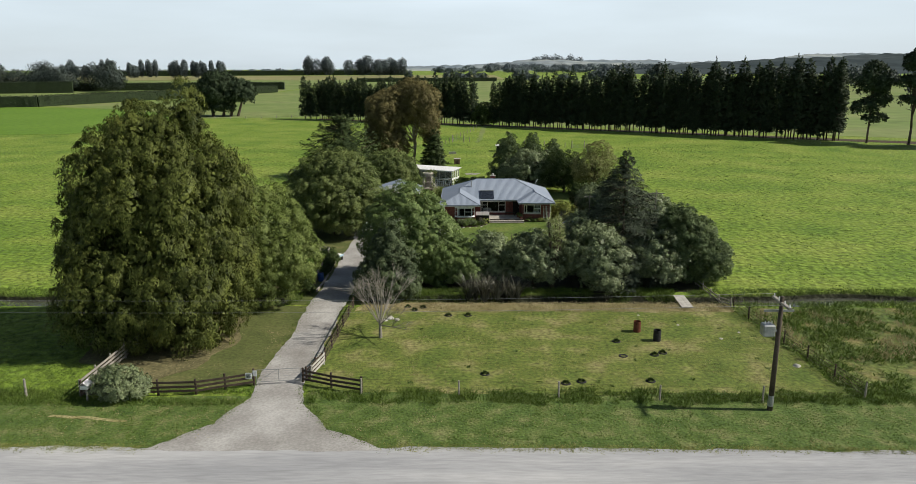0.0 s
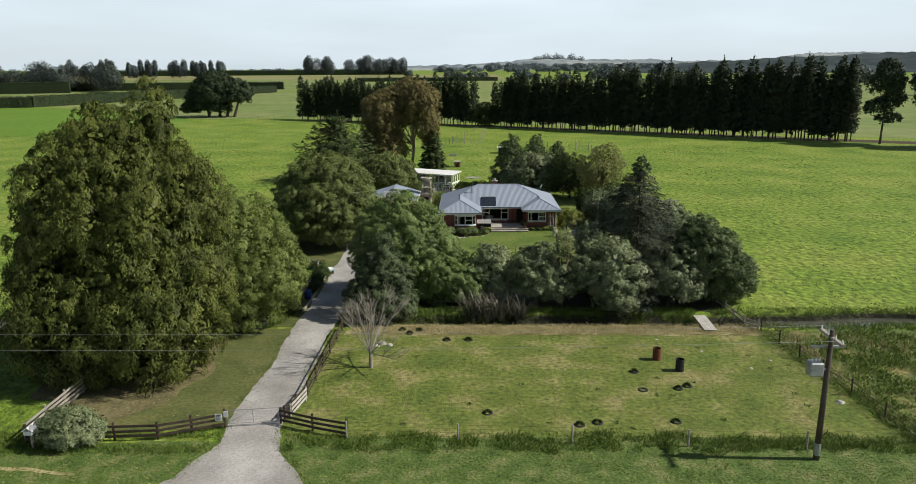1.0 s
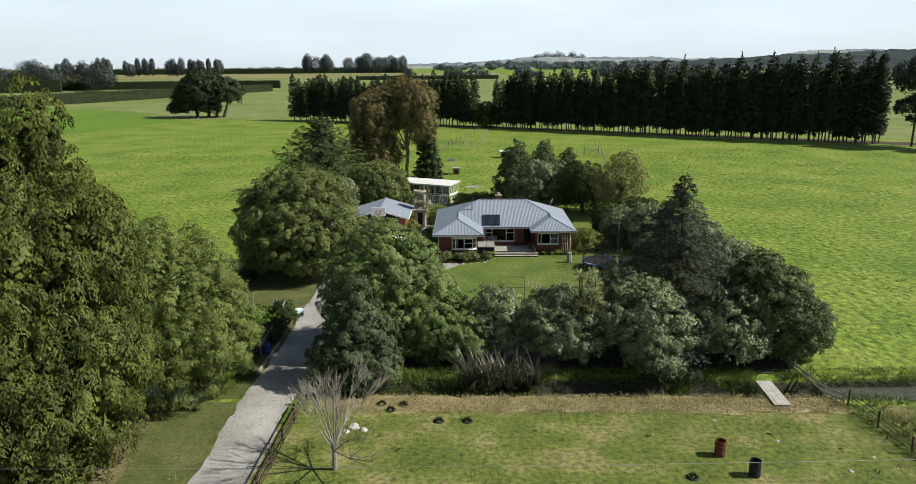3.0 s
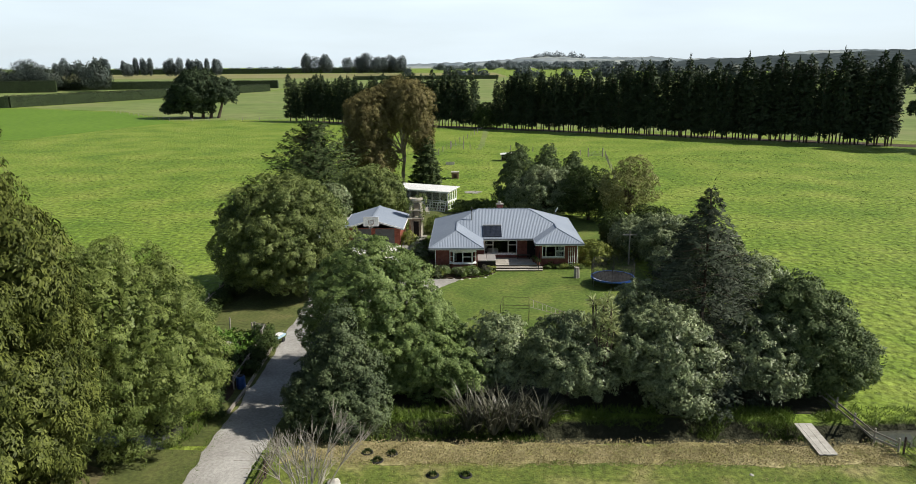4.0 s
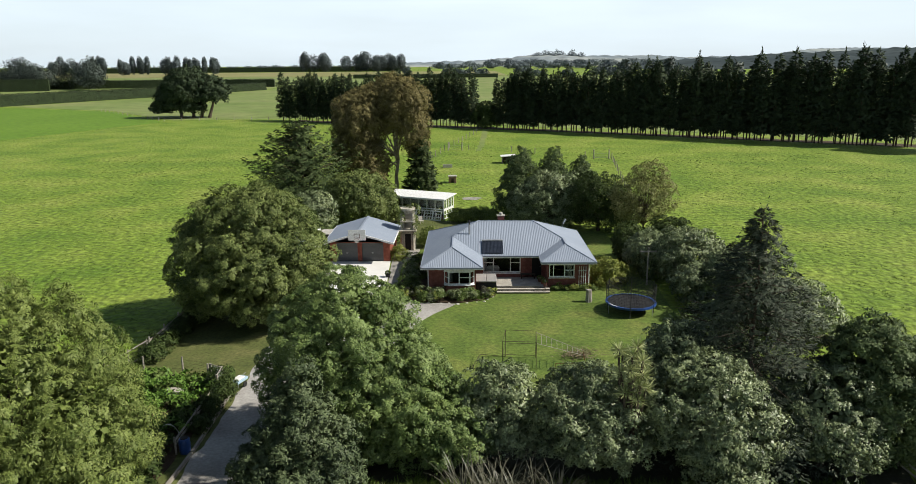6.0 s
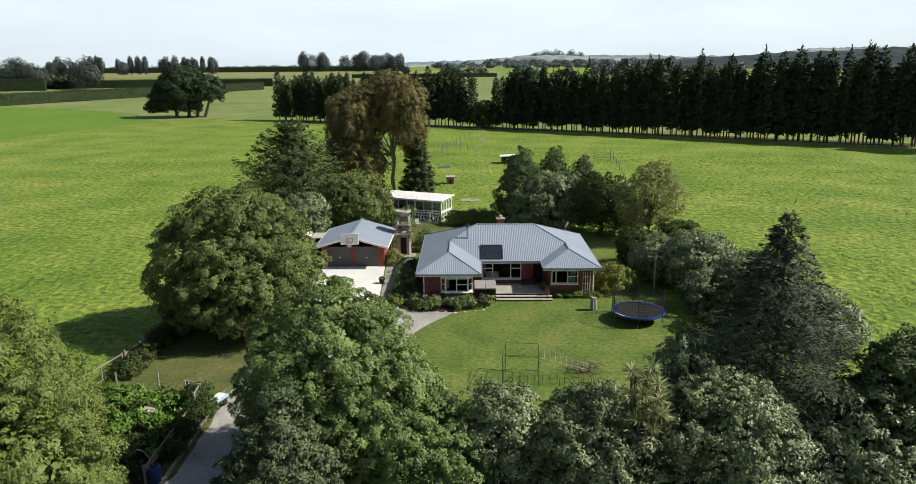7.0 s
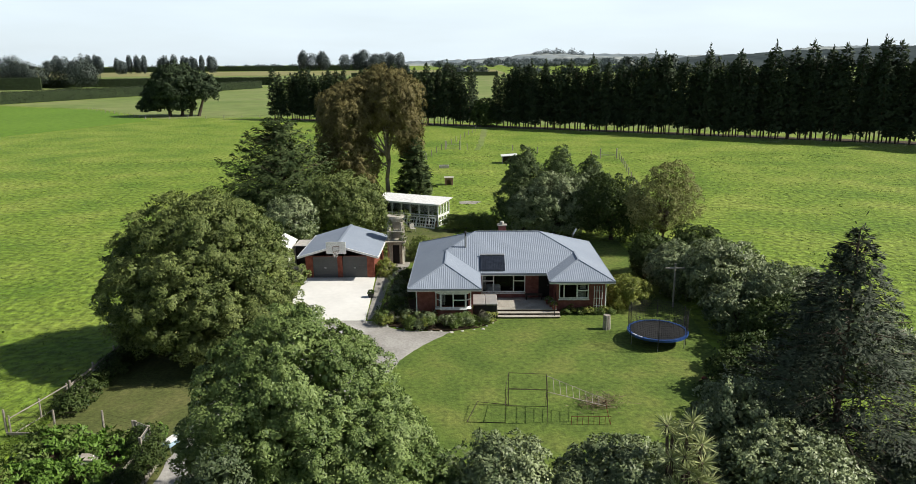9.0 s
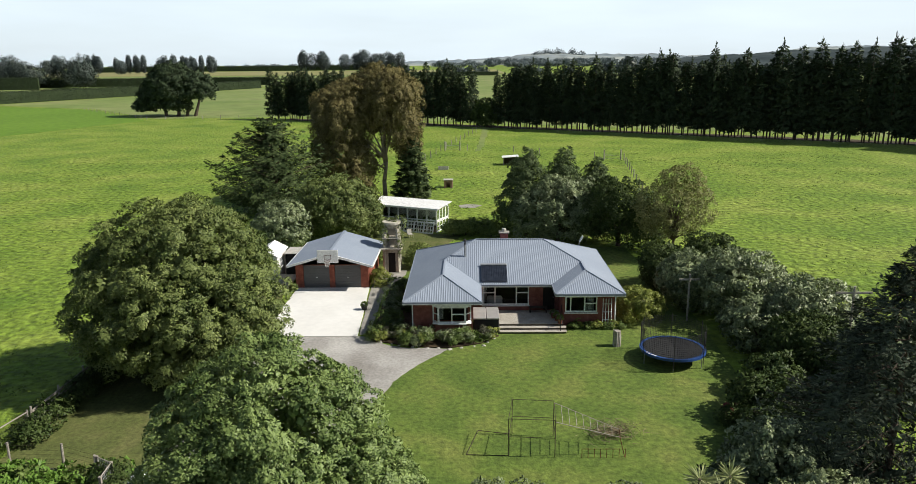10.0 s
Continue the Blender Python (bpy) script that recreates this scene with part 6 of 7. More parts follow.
def plank_bridge():
    b = thing("plank_bridge", "pale timber plank bridge across the ditch", "footbridge")
    for i in range(5):
        x = 19.75 + i * 0.2
        part("plank", beamed((x, 61.8, 0.12 + 0.01 * (i % 2)), (x + 0.12, 65.2, 0.16 + 0.01 * (i % 2)), 0.19, 0.05), STONE, b)
    part("bearer", beamed((19.9, 61.9, 0.04), (20.02, 65.1, 0.08), 0.12, 0.1), WOODGREY, b)
    part("bearer", beamed((20.4, 61.9, 0.04), (20.52, 65.1, 0.08), 0.12, 0.1), WOODGREY, b)


plank_bridge()
post_fence("weathered board fence at the ditch crossing", [(23.0, 69.0), (23.4, 63.4), (24.1, 62.3)], (0.25, 0.6), (0.12, 0.85), WOODGREY, every=1.9, plank=(0.11, 0.03))


def stones(label, spots, seed):
    rng = np.random.default_rng(seed)
    for x, y, r in spots:
        t = thing("stone", label, "stone", (x, y, 0), group="pale stones")
        bm = bmesh.new()
        bmesh.ops.create_icosphere(bm, subdivisions=2, radius=r)
        for v in bm.verts:
            v.co *= 1 + 0.35 * noise.noise(v.co * 2.5 / r + Vector((x, y, 0)))
            v.co.z = max(-0.05, v.co.z * 0.65)
        part("rock", bm, STONE, t)


stones("pale stone in the grass", [(-5.8, 59.1, 0.36), (-5.2, 58.8, 0.26), (-6.2, 58.6, 0.24), (24.2, 49.2, 0.28), (20.6, 54.5, 0.15), (18.1, 57.6, 0.14), (22.5, 55.9, 0.13), (15.4, 60.0, 0.12)], 5)

# ---- garden things ----


def trampoline():
    t = thing("trampoline", "round trampoline with blue pad and black safety net", "trampoline", (14.55, 92.8, 0))
    R, z, n = 2.0, 0.85, 32
    bm = bmesh.new()
    ring = [bm.verts.new((R * 0.94 * math.cos(i * math.tau / n), R * 0.94 * math.sin(i * math.tau / n), z)) for i in range(n)]
    bm.faces.new(ring)
    part("mat", bm, BLACK, t)
    bm = bmesh.new()
    rings = [[bm.verts.new((r * math.cos(i * math.tau / n), r * math.sin(i * math.tau / n), zz)) for i in range(n)] for r, zz in ((R * 0.93, z + 0.03), (R * 1.03, z + 0.03), (R * 1.03, z - 0.12))]
    for r0, r1 in zip(rings, rings[1:]):
        for i in range(n):
            bm.faces.new((r0[i], r1[i], r1[(i + 1) % n], r0[(i + 1) % n]))
    part("pad", bm, BLUE, t, "blue edge pad")
    for a in (3.55, 3.66, 3.79, 3.9):
        m = pose(R * 0.985 * math.cos(a), R * 0.985 * math.sin(a), z + 0.04, 0, 0, math.degrees(a))
        part("pad_mark", boxed(-0.06, 0.06, -0.06, 0.06, -0.004, 0.004, m=m), WHITE, t, "plain white mark on the pad")
    for i in range(6):
        a = i * math.tau / 6 + 0.3
        c, s = math.cos(a), math.sin(a)
        part("leg", rods(((R * c, R * s, 0), (R * c, R * s, z), 0.025), n=6), STEEL, t)
        part("net_pole", rods(((R * 1.05 * c, R * 1.05 * s, 0.3), (R * 1.05 * c, R * 1.05 * s, 2.45), 0.022), n=6), BLACK, t)
    bm = bmesh.new()
    for i in range(96):
        a = i * math.tau / 96
        rod(bm, (R * math.cos(a), R * math.sin(a), z), (R * math.cos(a), R * math.sin(a), 2.35), 0.008, n=3)
    for k in range(12):
        zz = z + 0.125 * (k + 1)
        for i in range(n):
            a0, a1 = i * math.tau / n, (i + 1) * math.tau / n
            rod(bm, (R * math.cos(a0), R * math.sin(a0), zz), (R * math.cos(a1), R * math.sin(a1), zz), 0.008, n=3)
    part("net", bm, BLACK, t, "black mesh net")


trampoline()


def climbing_frame():
    s = thing("swing_frame", "bare steel climbing frame on the lawn", "climbing frame")
    r = 0.019
    A, B, C, D = (3.45, 81.1), (5.7, 80.95), (3.75, 83.2), (5.85, 83.0)
    for q in (A, B, C, D):
        part("upright", rods(((*q, 0), (*q, 2.0), r), n=6), WOODDARK, s)
    for z in (1.05, 2.0):
        for p, q in ((A, B), (C, D), (A, C), (B, D)):
            part("bar", rods(((*p, z), (*q, z), r * 0.8), n=6), WOODDARK, s)
    part("slide_rail", rods(((*B, 1.9), (8.9, 81.3, 0.9), r), ((*D, 1.9), (9.0, 82.1, 0.9), r), *[((B[0] + 0.35 * i, 80.95 + 0.04 * i, 1.9 - 0.11 * i), (D[0] + 0.35 * i, 83.0 - 0.1 * i, 1.9 - 0.11 * i), 0.015) for i in range(1, 9)], n=5), WOODGREY, s, "low sloping ladder")
    for a, c in (((8.9, 81.3, 0.9), (9.1, 81.0, 0)), ((9.0, 82.1, 0.9), (9.2, 82.3, 0))):
        part("leg", rods((a, c, r), n=5), RUST, s)
    part("hoop_rail", rods(*[((7.0 + 0.3 * i, 80.9, 0.0), (7.0 + 0.3 * i, 80.9, 0.52), 0.015) for i in range(8)], ((7.0, 80.9, 0.5), (9.1, 80.9, 0.5), 0.015), n=5), RUST, s, "rusty low hoops")
    part("ground_bar", rods(((1.4, 81.2, 0.03), (3.45, 81.1, 0.03), r), ((1.4, 81.2, 0.03), (2.0, 83.6, 0.03), r), ((2.0, 83.6, 0.03), (3.75, 83.2, 0.03), r), n=5), WOODDARK, s)


climbing_frame()


def stump():
    s = thing("tree_stump", "upright weathered log stump on the lawn", "stump", (11.5, 95.2, 0))
    part("log", rods(((0, 0, 0), (0.03, 0, 1.1), 0.26, 0.22), n=14), WOODGREY, s, smooth=False)
    part("slat", rods(*[((0.25 * math.cos(a), 0.25 * math.sin(a), 0.02), (0.22 * math.cos(a), 0.22 * math.sin(a), 0.9 + 0.25 * math.sin(a * 3)), 0.045) for a in [i * 0.9 for i in range(7)]], n=5), STONE, s)


stump()


def clothes_pole(x, y, h, arm, name, label, category):
    c = thing(name, label, category, (x, y, 0))
    part("post", rods(((0, 0, 0), (0, 0, h), 0.09, 0.065)), WOODGREY, c)
    part("crossbar", boxed(-arm, arm, -0.05, 0.05, h - 0.45, h - 0.34), WOODGREY, c)


clothes_pole(17.6, 100.0, 3.6, 0.75, "clothes_pole", "tall timber clothes line post with crossbar", "clothes line post")
clothes_pole(24.1, 90.0, 5.8, 1.05, "service_pole", "weathered timber pole with a crossbar above the shrubs", "pole")


def garden_bed():
    patch("garden_bed", [(-5.2, 96.2), (-2.5, 95.1), (0.3, 94.8), (2.4, 95.6), (3.6, 97.1), (1.8, 97.1), (-2.4, 97.1), (-2.5, 108), (-5.2, 107.5), (-5.3, 99)], 0.09, SOIL, "planted garden bed along the house", 0.12, 0.6, 20)
    rng = np.random.default_rng(21)
    for i in range(82):
        if i < 54:
            x = rng.uniform(-5.0, 3.2)
            y = rng.uniform(95.1 + max(0, x - 0.5) * 0.45 + max(0, -2.5 - x) * 0.35, 96.7)
        else:
            x, y = rng.uniform(-5.0, -2.9), rng.uniform(96.5, 107.5)
        h = rng.uniform(0.45, 0.95)
        mat = (GARDENLEAF, GREYLEAF, GARDENLEAF, GARDENLEAF, YELLOWLEAF, FLAXLEAF)[int(rng.integers(6))] if i < 62 else (DARKLEAF, GREYLEAF, GARDENLEAF)[i % 3]
        if i >= 62:
            h *= 1.5
        if i % 3 == 1 and i < 62:
            spiky("garden_plant", "spiky pale green plant in the garden bed", (x, y, 0.08), [(0, 0, 0.1)], (YUCCALEAF, GARDENLEAF, GRASSLEAF)[i % 3], 70, 0.55, 0.05, "plant", 500 + i, False)
            continue
        leafy("garden_plant", {"garden plants": "leafy flowering plant in the garden bed", "grey-green leaves": "grey-green plant in the garden bed", "dark green leaves": "dark green plant in the garden bed", "yellow-green shrub leaves": "yellow-green plant in the garden bed", "bronze flax blades": "bronze-leaved plant in the garden bed"}[mat.name], (x, y, 0.08), [(0, 0, h * 0.5, h * 0.6, h * 0.6, h * 0.5)], mat, 9, 0.2, 49, (0.15, 0.05), (h * 0.3, 0.02), seed=200 + i, low=-0.3, category="plant", group="garden bed plants", limbs=3, core=0.2)
    rs = np.random.default_rng(22)
    edge = [(-5.2, 96.1), (-2.5, 95.0), (0.3, 94.7), (2.4, 95.5), (3.7, 97.0)]
    sp = []
    for (ax, ay), (bx, by) in zip(edge[:-1], edge[1:]):
        k = int(math.hypot(bx - ax, by - ay) / 0.62)
        sp += [(ax + (bx - ax) * i / k + rs.normal() * 0.1, ay + (by - ay) * i / k + rs.normal() * 0.1, rs.uniform(0.09, 0.19)) for i in range(k)]
    stones("pale edging stone of the garden bed", sp, 23)


garden_bed()

# ---- vegetable garden beside the drive ----
patch("garden_bed", [(-20.6, 67.5), (-14.2, 67.0), (-14.3, 79.2), (-20.8, 79.3)], 0.04, SOIL, "dark soil of the vegetable garden", 0.2, 0.8, 30)
post_fence("low pale board fence with tall posts behind the vegetable garden", [(-22.8, 79.7), (-20.2, 79.7), (-17.6, 79.6), (-15.6, 78.8)], (0.2,), (0.13, 1.5), WOODGREY, every=2.7, wire=6)
post_fence("pale timber rail fence beside the vegetable garden", [(-14.4, 76.5), (-14.3, 70.0)], (0.55, 0.8), (0.12, 1.0), WOODGREY, every=3.6)


def net_gate():
    g = thing("garden_gate", "tall netted garden gate between pale posts", "gate")
    for x, y in ((-15.3, 78.4), (-14.4, 77.9), (-14.3, 76.7)):
        part("post", boxed(x - 0.06, x + 0.06, y - 0.06, y + 0.06, 0, 1.6), WOODGREY, g)
    bm = bmesh.new()
    for (ax, ay), (bx, by) in (((-15.3, 78.4), (-14.4, 77.9)), ((-14.4, 77.9), (-14.3, 76.7))):
        for i in range(9):
            f = i / 8
            rod(bm, (ax + (bx - ax) * f, ay + (by - ay) * f, 0.1), (ax + (bx - ax) * f, ay + (by - ay) * f, 1.5), 0.01, n=3)
        for i in range(10):
            z = 0.1 + i * 0.15
            rod(bm, (ax, ay, z), (bx, by, z), 0.01, n=3)
    part("netting", bm, STEEL, g)
    part("rail", rods(((-15.3, 78.4, 1.55), (-14.4, 77.9, 1.55), 0.03), ((-14.4, 77.9, 1.55), (-14.3, 76.7, 1.55), 0.03), n=5), WOODGREY, g)


net_gate()


def barrel():
    b = thing("plastic_barrel", "blue plastic barrel standing beside the drive", "barrel", (-13.9, 70.2, 0))
    bm = bmesh.new()
    prof, n, rings = [(0.22, 0), (0.28, 0.06), (0.3, 0.3), (0.3, 0.6), (0.28, 0.84), (0.22, 0.9), (0.2, 0.88)], 18, []
    for r, z in prof:
        rings.append([bm.verts.new((r * math.cos(i * math.tau / n), r * math.sin(i * math.tau / n), z)) for i in range(n)])
    for a, c in zip(rings[:-1], rings[1:]):
        for i in range(n):
            bm.faces.new((a[i], a[(i + 1) % n], c[(i + 1) % n], c[i]))
    bm.faces.new(rings[-1])
    bmesh.ops.recalc_face_normals(bm, faces=bm.faces)
    part("drum", bm, BLUE, b, smooth=True)
    part("lid", rods(((0, 0, 0.88), (0, 0, 0.93), 0.2), n=14), BLACK, b)


barrel()


def edging():
    e = thing("timber_edging", "weathered timber edging beside the gravel drive", "edging")
    for a, b in (((-13.6, 66.6), (-13.5, 70.0)), ((-13.5, 70.1), (-13.6, 74.0)), ((-13.6, 74.1), (-13.7, 77.0))):
        part("sleeper", beamed((*a, 0.1), (*b, 0.1), 0.14, 0.2), WOODGREY, e)


edging()


def cart():
    c = thing("hand_cart", "pale blue and white hand cart parked at the gate", "cart", (-13.5, 78.4, 0), 70)
    c.scale = (0.75, 0.75, 0.75)
    part("tray", boxed(-0.7, 0.7, -0.4, 0.4, 0.5, 0.75, 0.04), PALEBLUE, c)
    part("sheet", boxed(-0.55, 0.35, -0.35, 0.3, 0.76, 0.9, 0.05), WHITE, c)
    for s in (-1, 1):
        part("wheel", rods(((0.1, 0.42 * s, 0.25), (0.1, 0.5 * s, 0.25), 0.25), n=16), BLACK, c)
        part("handle", rods(((0.6, 0.3 * s, 0.6), (1.3, 0.3 * s, 0.75), 0.02), n=5), STEEL, c)
        part("leg", rods(((-0.55, 0.3 * s, 0.0), (-0.55, 0.3 * s, 0.5), 0.025), n=5), STEEL, c)


cart()


def box_hive():
    b = thing("timber_box", "small pale timber box in the vegetable garden", "box", (-17.0, 76.5, 0.04), 15)
    for i in range(4):
        a = ((-0.4, 0.4, -0.32, -0.28), (-0.4, 0.4, 0.28, 0.32), (-0.4, -0.36, -0.28, 0.28), (0.36, 0.4, -0.28, 0.28))[i]
        part("side", boxed(*a, 0, 0.6), WHITE, b)
    part("lid", boxed(-0.3, 0.5, -0.36, 0.3, 0.62, 0.66, m=Matrix.Rotation(0.2, 4, "Y")), WOODGREY, b)


box_hive()


def hoop():
    h = thing("cloche_hoop", "pale bent hoop over a vegetable bed", "hoop")
    bm = bmesh.new()
    for i in range(12):
        a0, a1 = math.pi * i / 12, math.pi * (i + 1) / 12
        rod(bm, (-15.3 + 0.6 * math.cos(a0), 71.6, 0.95 * math.sin(a0)), (-15.3 + 0.6 * math.cos(a1), 71.6, 0.95 * math.sin(a1)), 0.025, n=5)
    part("pipe", bm, WHITE, h)


hoop()
rv = np.random.default_rng(31)
for i in range(110):
    x, y = rv.uniform(-20.3, -14.6), rv.uniform(67.5, 79.0)
    h = rv.uniform(0.4, 1.0)
    mt = (VEGLEAF, VEGLEAF, VEGLEAF, GARDENLEAF)[int(rv.integers(4))] if y > 73.5 else (DARKLEAF, VEGLEAF, DARKLEAF)[i % 3]
    leafy("vegetable_plant", "leafy green plant in the vegetable garden", (x, y, 0.03), [(0, 0, h * 0.5, h * 0.75, h * 0.75, h * 0.5)], mt, 7, 0.22, 28, (0.24, 0.12), (h * 0.3, 0.02), seed=300 + i, low=-0.3, category="plant", group="vegetable garden plants", limbs=3, core=0.1)
for i, (x, y, h) in enumerate(((-14.6, 77.9, 1.4), (-13.9, 76.4, 1.2), (-14.1, 74.6, 1.1), (-13.9, 72.6, 0.9), (-15.0, 68.0, 1.2), (-16.4, 66.8, 1.4), (-14.2, 66.2, 0.8))):
    leafy("dark_shrub", "low dark shrub beside the drive", (x, y, 0), [(0, 0, h * 0.5, h * 0.6, h * 0.65, h * 0.5)], DARKLEAF, 34, 0.28, 60, (0.16, 0.06), (h * 0.3, 0.04), seed=360 + i, low=-0.6, category="shrub", group="shrubs beside the drive", limbs=4)

# ---- sheds and paddock things ----


def white_shed():
    s = thing("garden_shed", "small white weatherboard shed beside the garage", "shed")
    x0, x1, y0, y1, e, rz = -17.4, -15.3, 110.4, 113.8, 2.25, 2.85
    xm = (x0 + x1) / 2
    bm = bmesh.new()
    for i in range(14):
        z = i * 0.16
        box(bm, x0, x1, y0, y0 + 0.04, z, z + 0.15)
        for ya, yb in ((y0 + 0.04, y0 + 0.9), (y0 + 1.9, y1)) if 0.9 < z < 1.9 else ((y0 + 0.04, y1),):
            box(bm, x1 - 0.04, x1, ya, yb, z, z + 0.15)
    part("wall", bm, WHITE, s)
    part("wall", boxed(x0, x0 + 0.05, y0 + 0.04, y1, 0, e), WHITE, s)
    part("wall", boxed(x0 + 0.05, x1 - 0.05, y1 - 0.05, y1, 0, e), WHITE, s)
    bm = bmesh.new()
    f = bm.faces.new([bm.verts.new(p) for p in ((x0, y0 + 0.03, e), (x1, y0 + 0.03, e), (xm, y0 + 0.03, rz - 0.04))])
    bmesh.ops.solidify(bm, geom=[f], thickness=0.05)
    part("gable", bm, WHITE, s)
    for xa in (x0 - 0.15, x1 + 0.15):
        part("roof", beamed(((xa + xm) / 2 - abs(xa - xm) / 2, (y0 + y1) / 2, e - 0.03 if xa < xm else rz), ((xa + xm) / 2 + abs(xa - xm) / 2, (y0 + y1) / 2, rz if xa < xm else e - 0.03), y1 - y0 + 0.4, 0.05), WHITEROOF, s)
    bm = bmesh.new()
    for z in (1.0, 1.45, 1.9):
        beam(bm, (x1 + 0.02, y0 + 0.9, z), (x1 + 0.02, y0 + 1.9, z), 0.06, 0.06)
    for y in (y0 + 0.9, y0 + 1.4, y0 + 1.9):
        beam(bm, (x1 + 0.02, y, 1.0), (x1 + 0.02, y, 1.9), 0.06, 0.06)
    w = part("window", bm, WHITE, s)
    part("pane", boxed(x1 - 0.03, x1 - 0.02, y0 + 0.9, y0 + 1.9, 1.0, 1.9), GLASS, w).visible_shadow = False
    t = thing("lean_to", "dark lean-to with a curved pale roof sheet", "lean-to")
    part("back", boxed(-15.2, -13.5, 114.2, 114.3, 0, 2.0), BLACK, t)
    part("roof", boxed(-15.1, -13.4, 112.0, 114.4, 2.05, 2.12, 0.02), STONE, t)
    for x in (-15.1, -13.6):
        part("post", boxed(x, x + 0.1, 112.1, 112.2, 0, 2.05), WOODGREY, t)
    part("curtain", boxed(-15.0, -13.6, 112.25, 112.3, 0.1, 2.0), BLACK, t)
    b = thing("timber_platform", "low weathered timber platform beside the garage", "deck", (-14.5, 109.2, 0))
    for i in range(11):
        x = -0.85 + i * 0.155
        part("plank", boxed(x, x + 0.145, -2.0, 1.9, 0.4, 0.44), WOODGREY, b)
    for y in (-1.8, 0.0, 1.7):
        part("bearer", boxed(-0.85, 0.84, y - 0.06, y + 0.06, 0.0, 0.39), WOODGREY, b)
    part("step", boxed(-0.2, 0.8, -2.4, -2.05, 0.16, 0.21), WOODGREY, b)


white_shed()


def animal_hut(x, y, w, d, h, roof, label):
    a = thing("field_shelter", label, "shelter", (x, y, 0))
    part("wall", boxed(-w / 2, w / 2, d / 2 - 0.08, d / 2, 0, h), WOODDARK, a)
    for s in (-1, 1):
        part("wall", boxed(s * w / 2 - 0.04, s * w / 2 + 0.04, -d / 2, d / 2 - 0.08, 0, h), WOODGREY, a)
    part("roof", boxed(-w / 2 - 0.25, w / 2 + 0.25, -d / 2 - 0.3, d / 2 + 0.2, h, h + 0.08, m=Matrix.Rotation(-0.06, 4, "Y")), roof, a)


animal_hut(9.3, 184.0, 2.6, 2.4, 1.5, WHITEROOF, "small open field shelter with a white roof")


def kennel():
    k = thing("kennel", "small pinkish timber kennel with a pale roof in the paddock", "kennel", (-1.6, 159.3, 0))
    bm = bmesh.new()
    wall(bm, -0.65, 0.65, -0.6, -0.54, 0, 1.15, [(-0.3, 0.3, 0, 0.8)])
    box(bm, -0.65, -0.59, -0.54, 0.6, 0, 1.15)
    box(bm, 0.59, 0.65, -0.54, 0.6, 0, 1.15)
    box(bm, -0.59, 0.59, 0.54, 0.6, 0, 1.15)
    part("wall", bm, PINKWOOD, k)
    part("roof", boxed(-0.75, 0.75, -0.75, 0.7, 1.16, 1.23, 0.01), STONE, k)


PINKWOOD = material("faded pink timber", [(0.3, 0.17, 0.13), (0.4, 0.25, 0.2)], 2, 0.8)
kennel()


def trough(x, y):
    t = thing("water_trough", "low pale concrete water trough in the paddock", "trough", (x, y, 0))
    bm = bmesh.new()
    for a in ((-0.9, 0.9, -0.5, -0.4), (-0.9, 0.9, 0.4, 0.5), (-0.9, -0.8, -0.4, 0.4), (0.8, 0.9, -0.4, 0.4)):
        box(bm, *a, 0, 0.5)
    part("basin", bm, STONE, t)
    part("water", boxed(-0.8, 0.8, -0.4, 0.4, 0.35, 0.4), WATER, t)


trough(-3.0, 178)
patch("puddle", [(0.3, 143.2), (2.4, 143.0), (3.2, 144.6), (1.4, 145.4), (0.2, 144.6)], 0.03, GREYCONC, "bare grey patch in the paddock grass", 0.3, 0.5, 33)
patch("track", [(3.0, 205), (4.2, 205), (7.4, 262), (5.6, 262)], 0.012, FIELD, "worn pale track along the paddock fence", 0.6, 2, 34)
patch("track", [(-60, 294.5), (4, 262.5), (40, 244), (150, 182), (170, 170), (170, 180), (60, 240), (10, 267), (-60, 302)], 0.012, SOIL, "dark brown strip of ground below the pines", 1.2, 2, 35)


def yard_gate(x, y):
    g = thing("cattle_gate", "pipe gate between tall paddock posts", "gate", (x, y, 0))
    for q in (-1.6, 1.6):
        part("post", rods(((q, 0, -0.1), (q, 0, 2.0), 0.12), n=8), WOODGREY, g)
    part("bars", rods(*[((-1.5, 0, z), (1.5, 0, z), 0.025) for z in (0.3, 0.55, 0.8, 1.1)], n=5), STEEL, g)


yard_gate(29.2, 189.5)
yard_gate(-2.0, 206)


def pot_plant(x, y):
    t = thing("potted_plant", "dark pot with a small leafy plant on the concrete", "pot plant", (x, y, 0.08))
    part("pot", rods(((0, 0, 0), (0, 0, 0.35), 0.2, 0.26), n=14), BLACK, t)
    rng = np.random.default_rng(int(x * 7 + 99))
    d = unit(rng, 220)
    d[:, 2] = np.abs(d[:, 2])
    part("leaves", leaf_mesh("leaves", d * np.array([0.2, 0.2, 0.22]) + np.array([0, 0, 0.34]), d, 0.13, 0.06, rng), GARDENLEAF, t)


pot_plant(-6.6, 102.6)
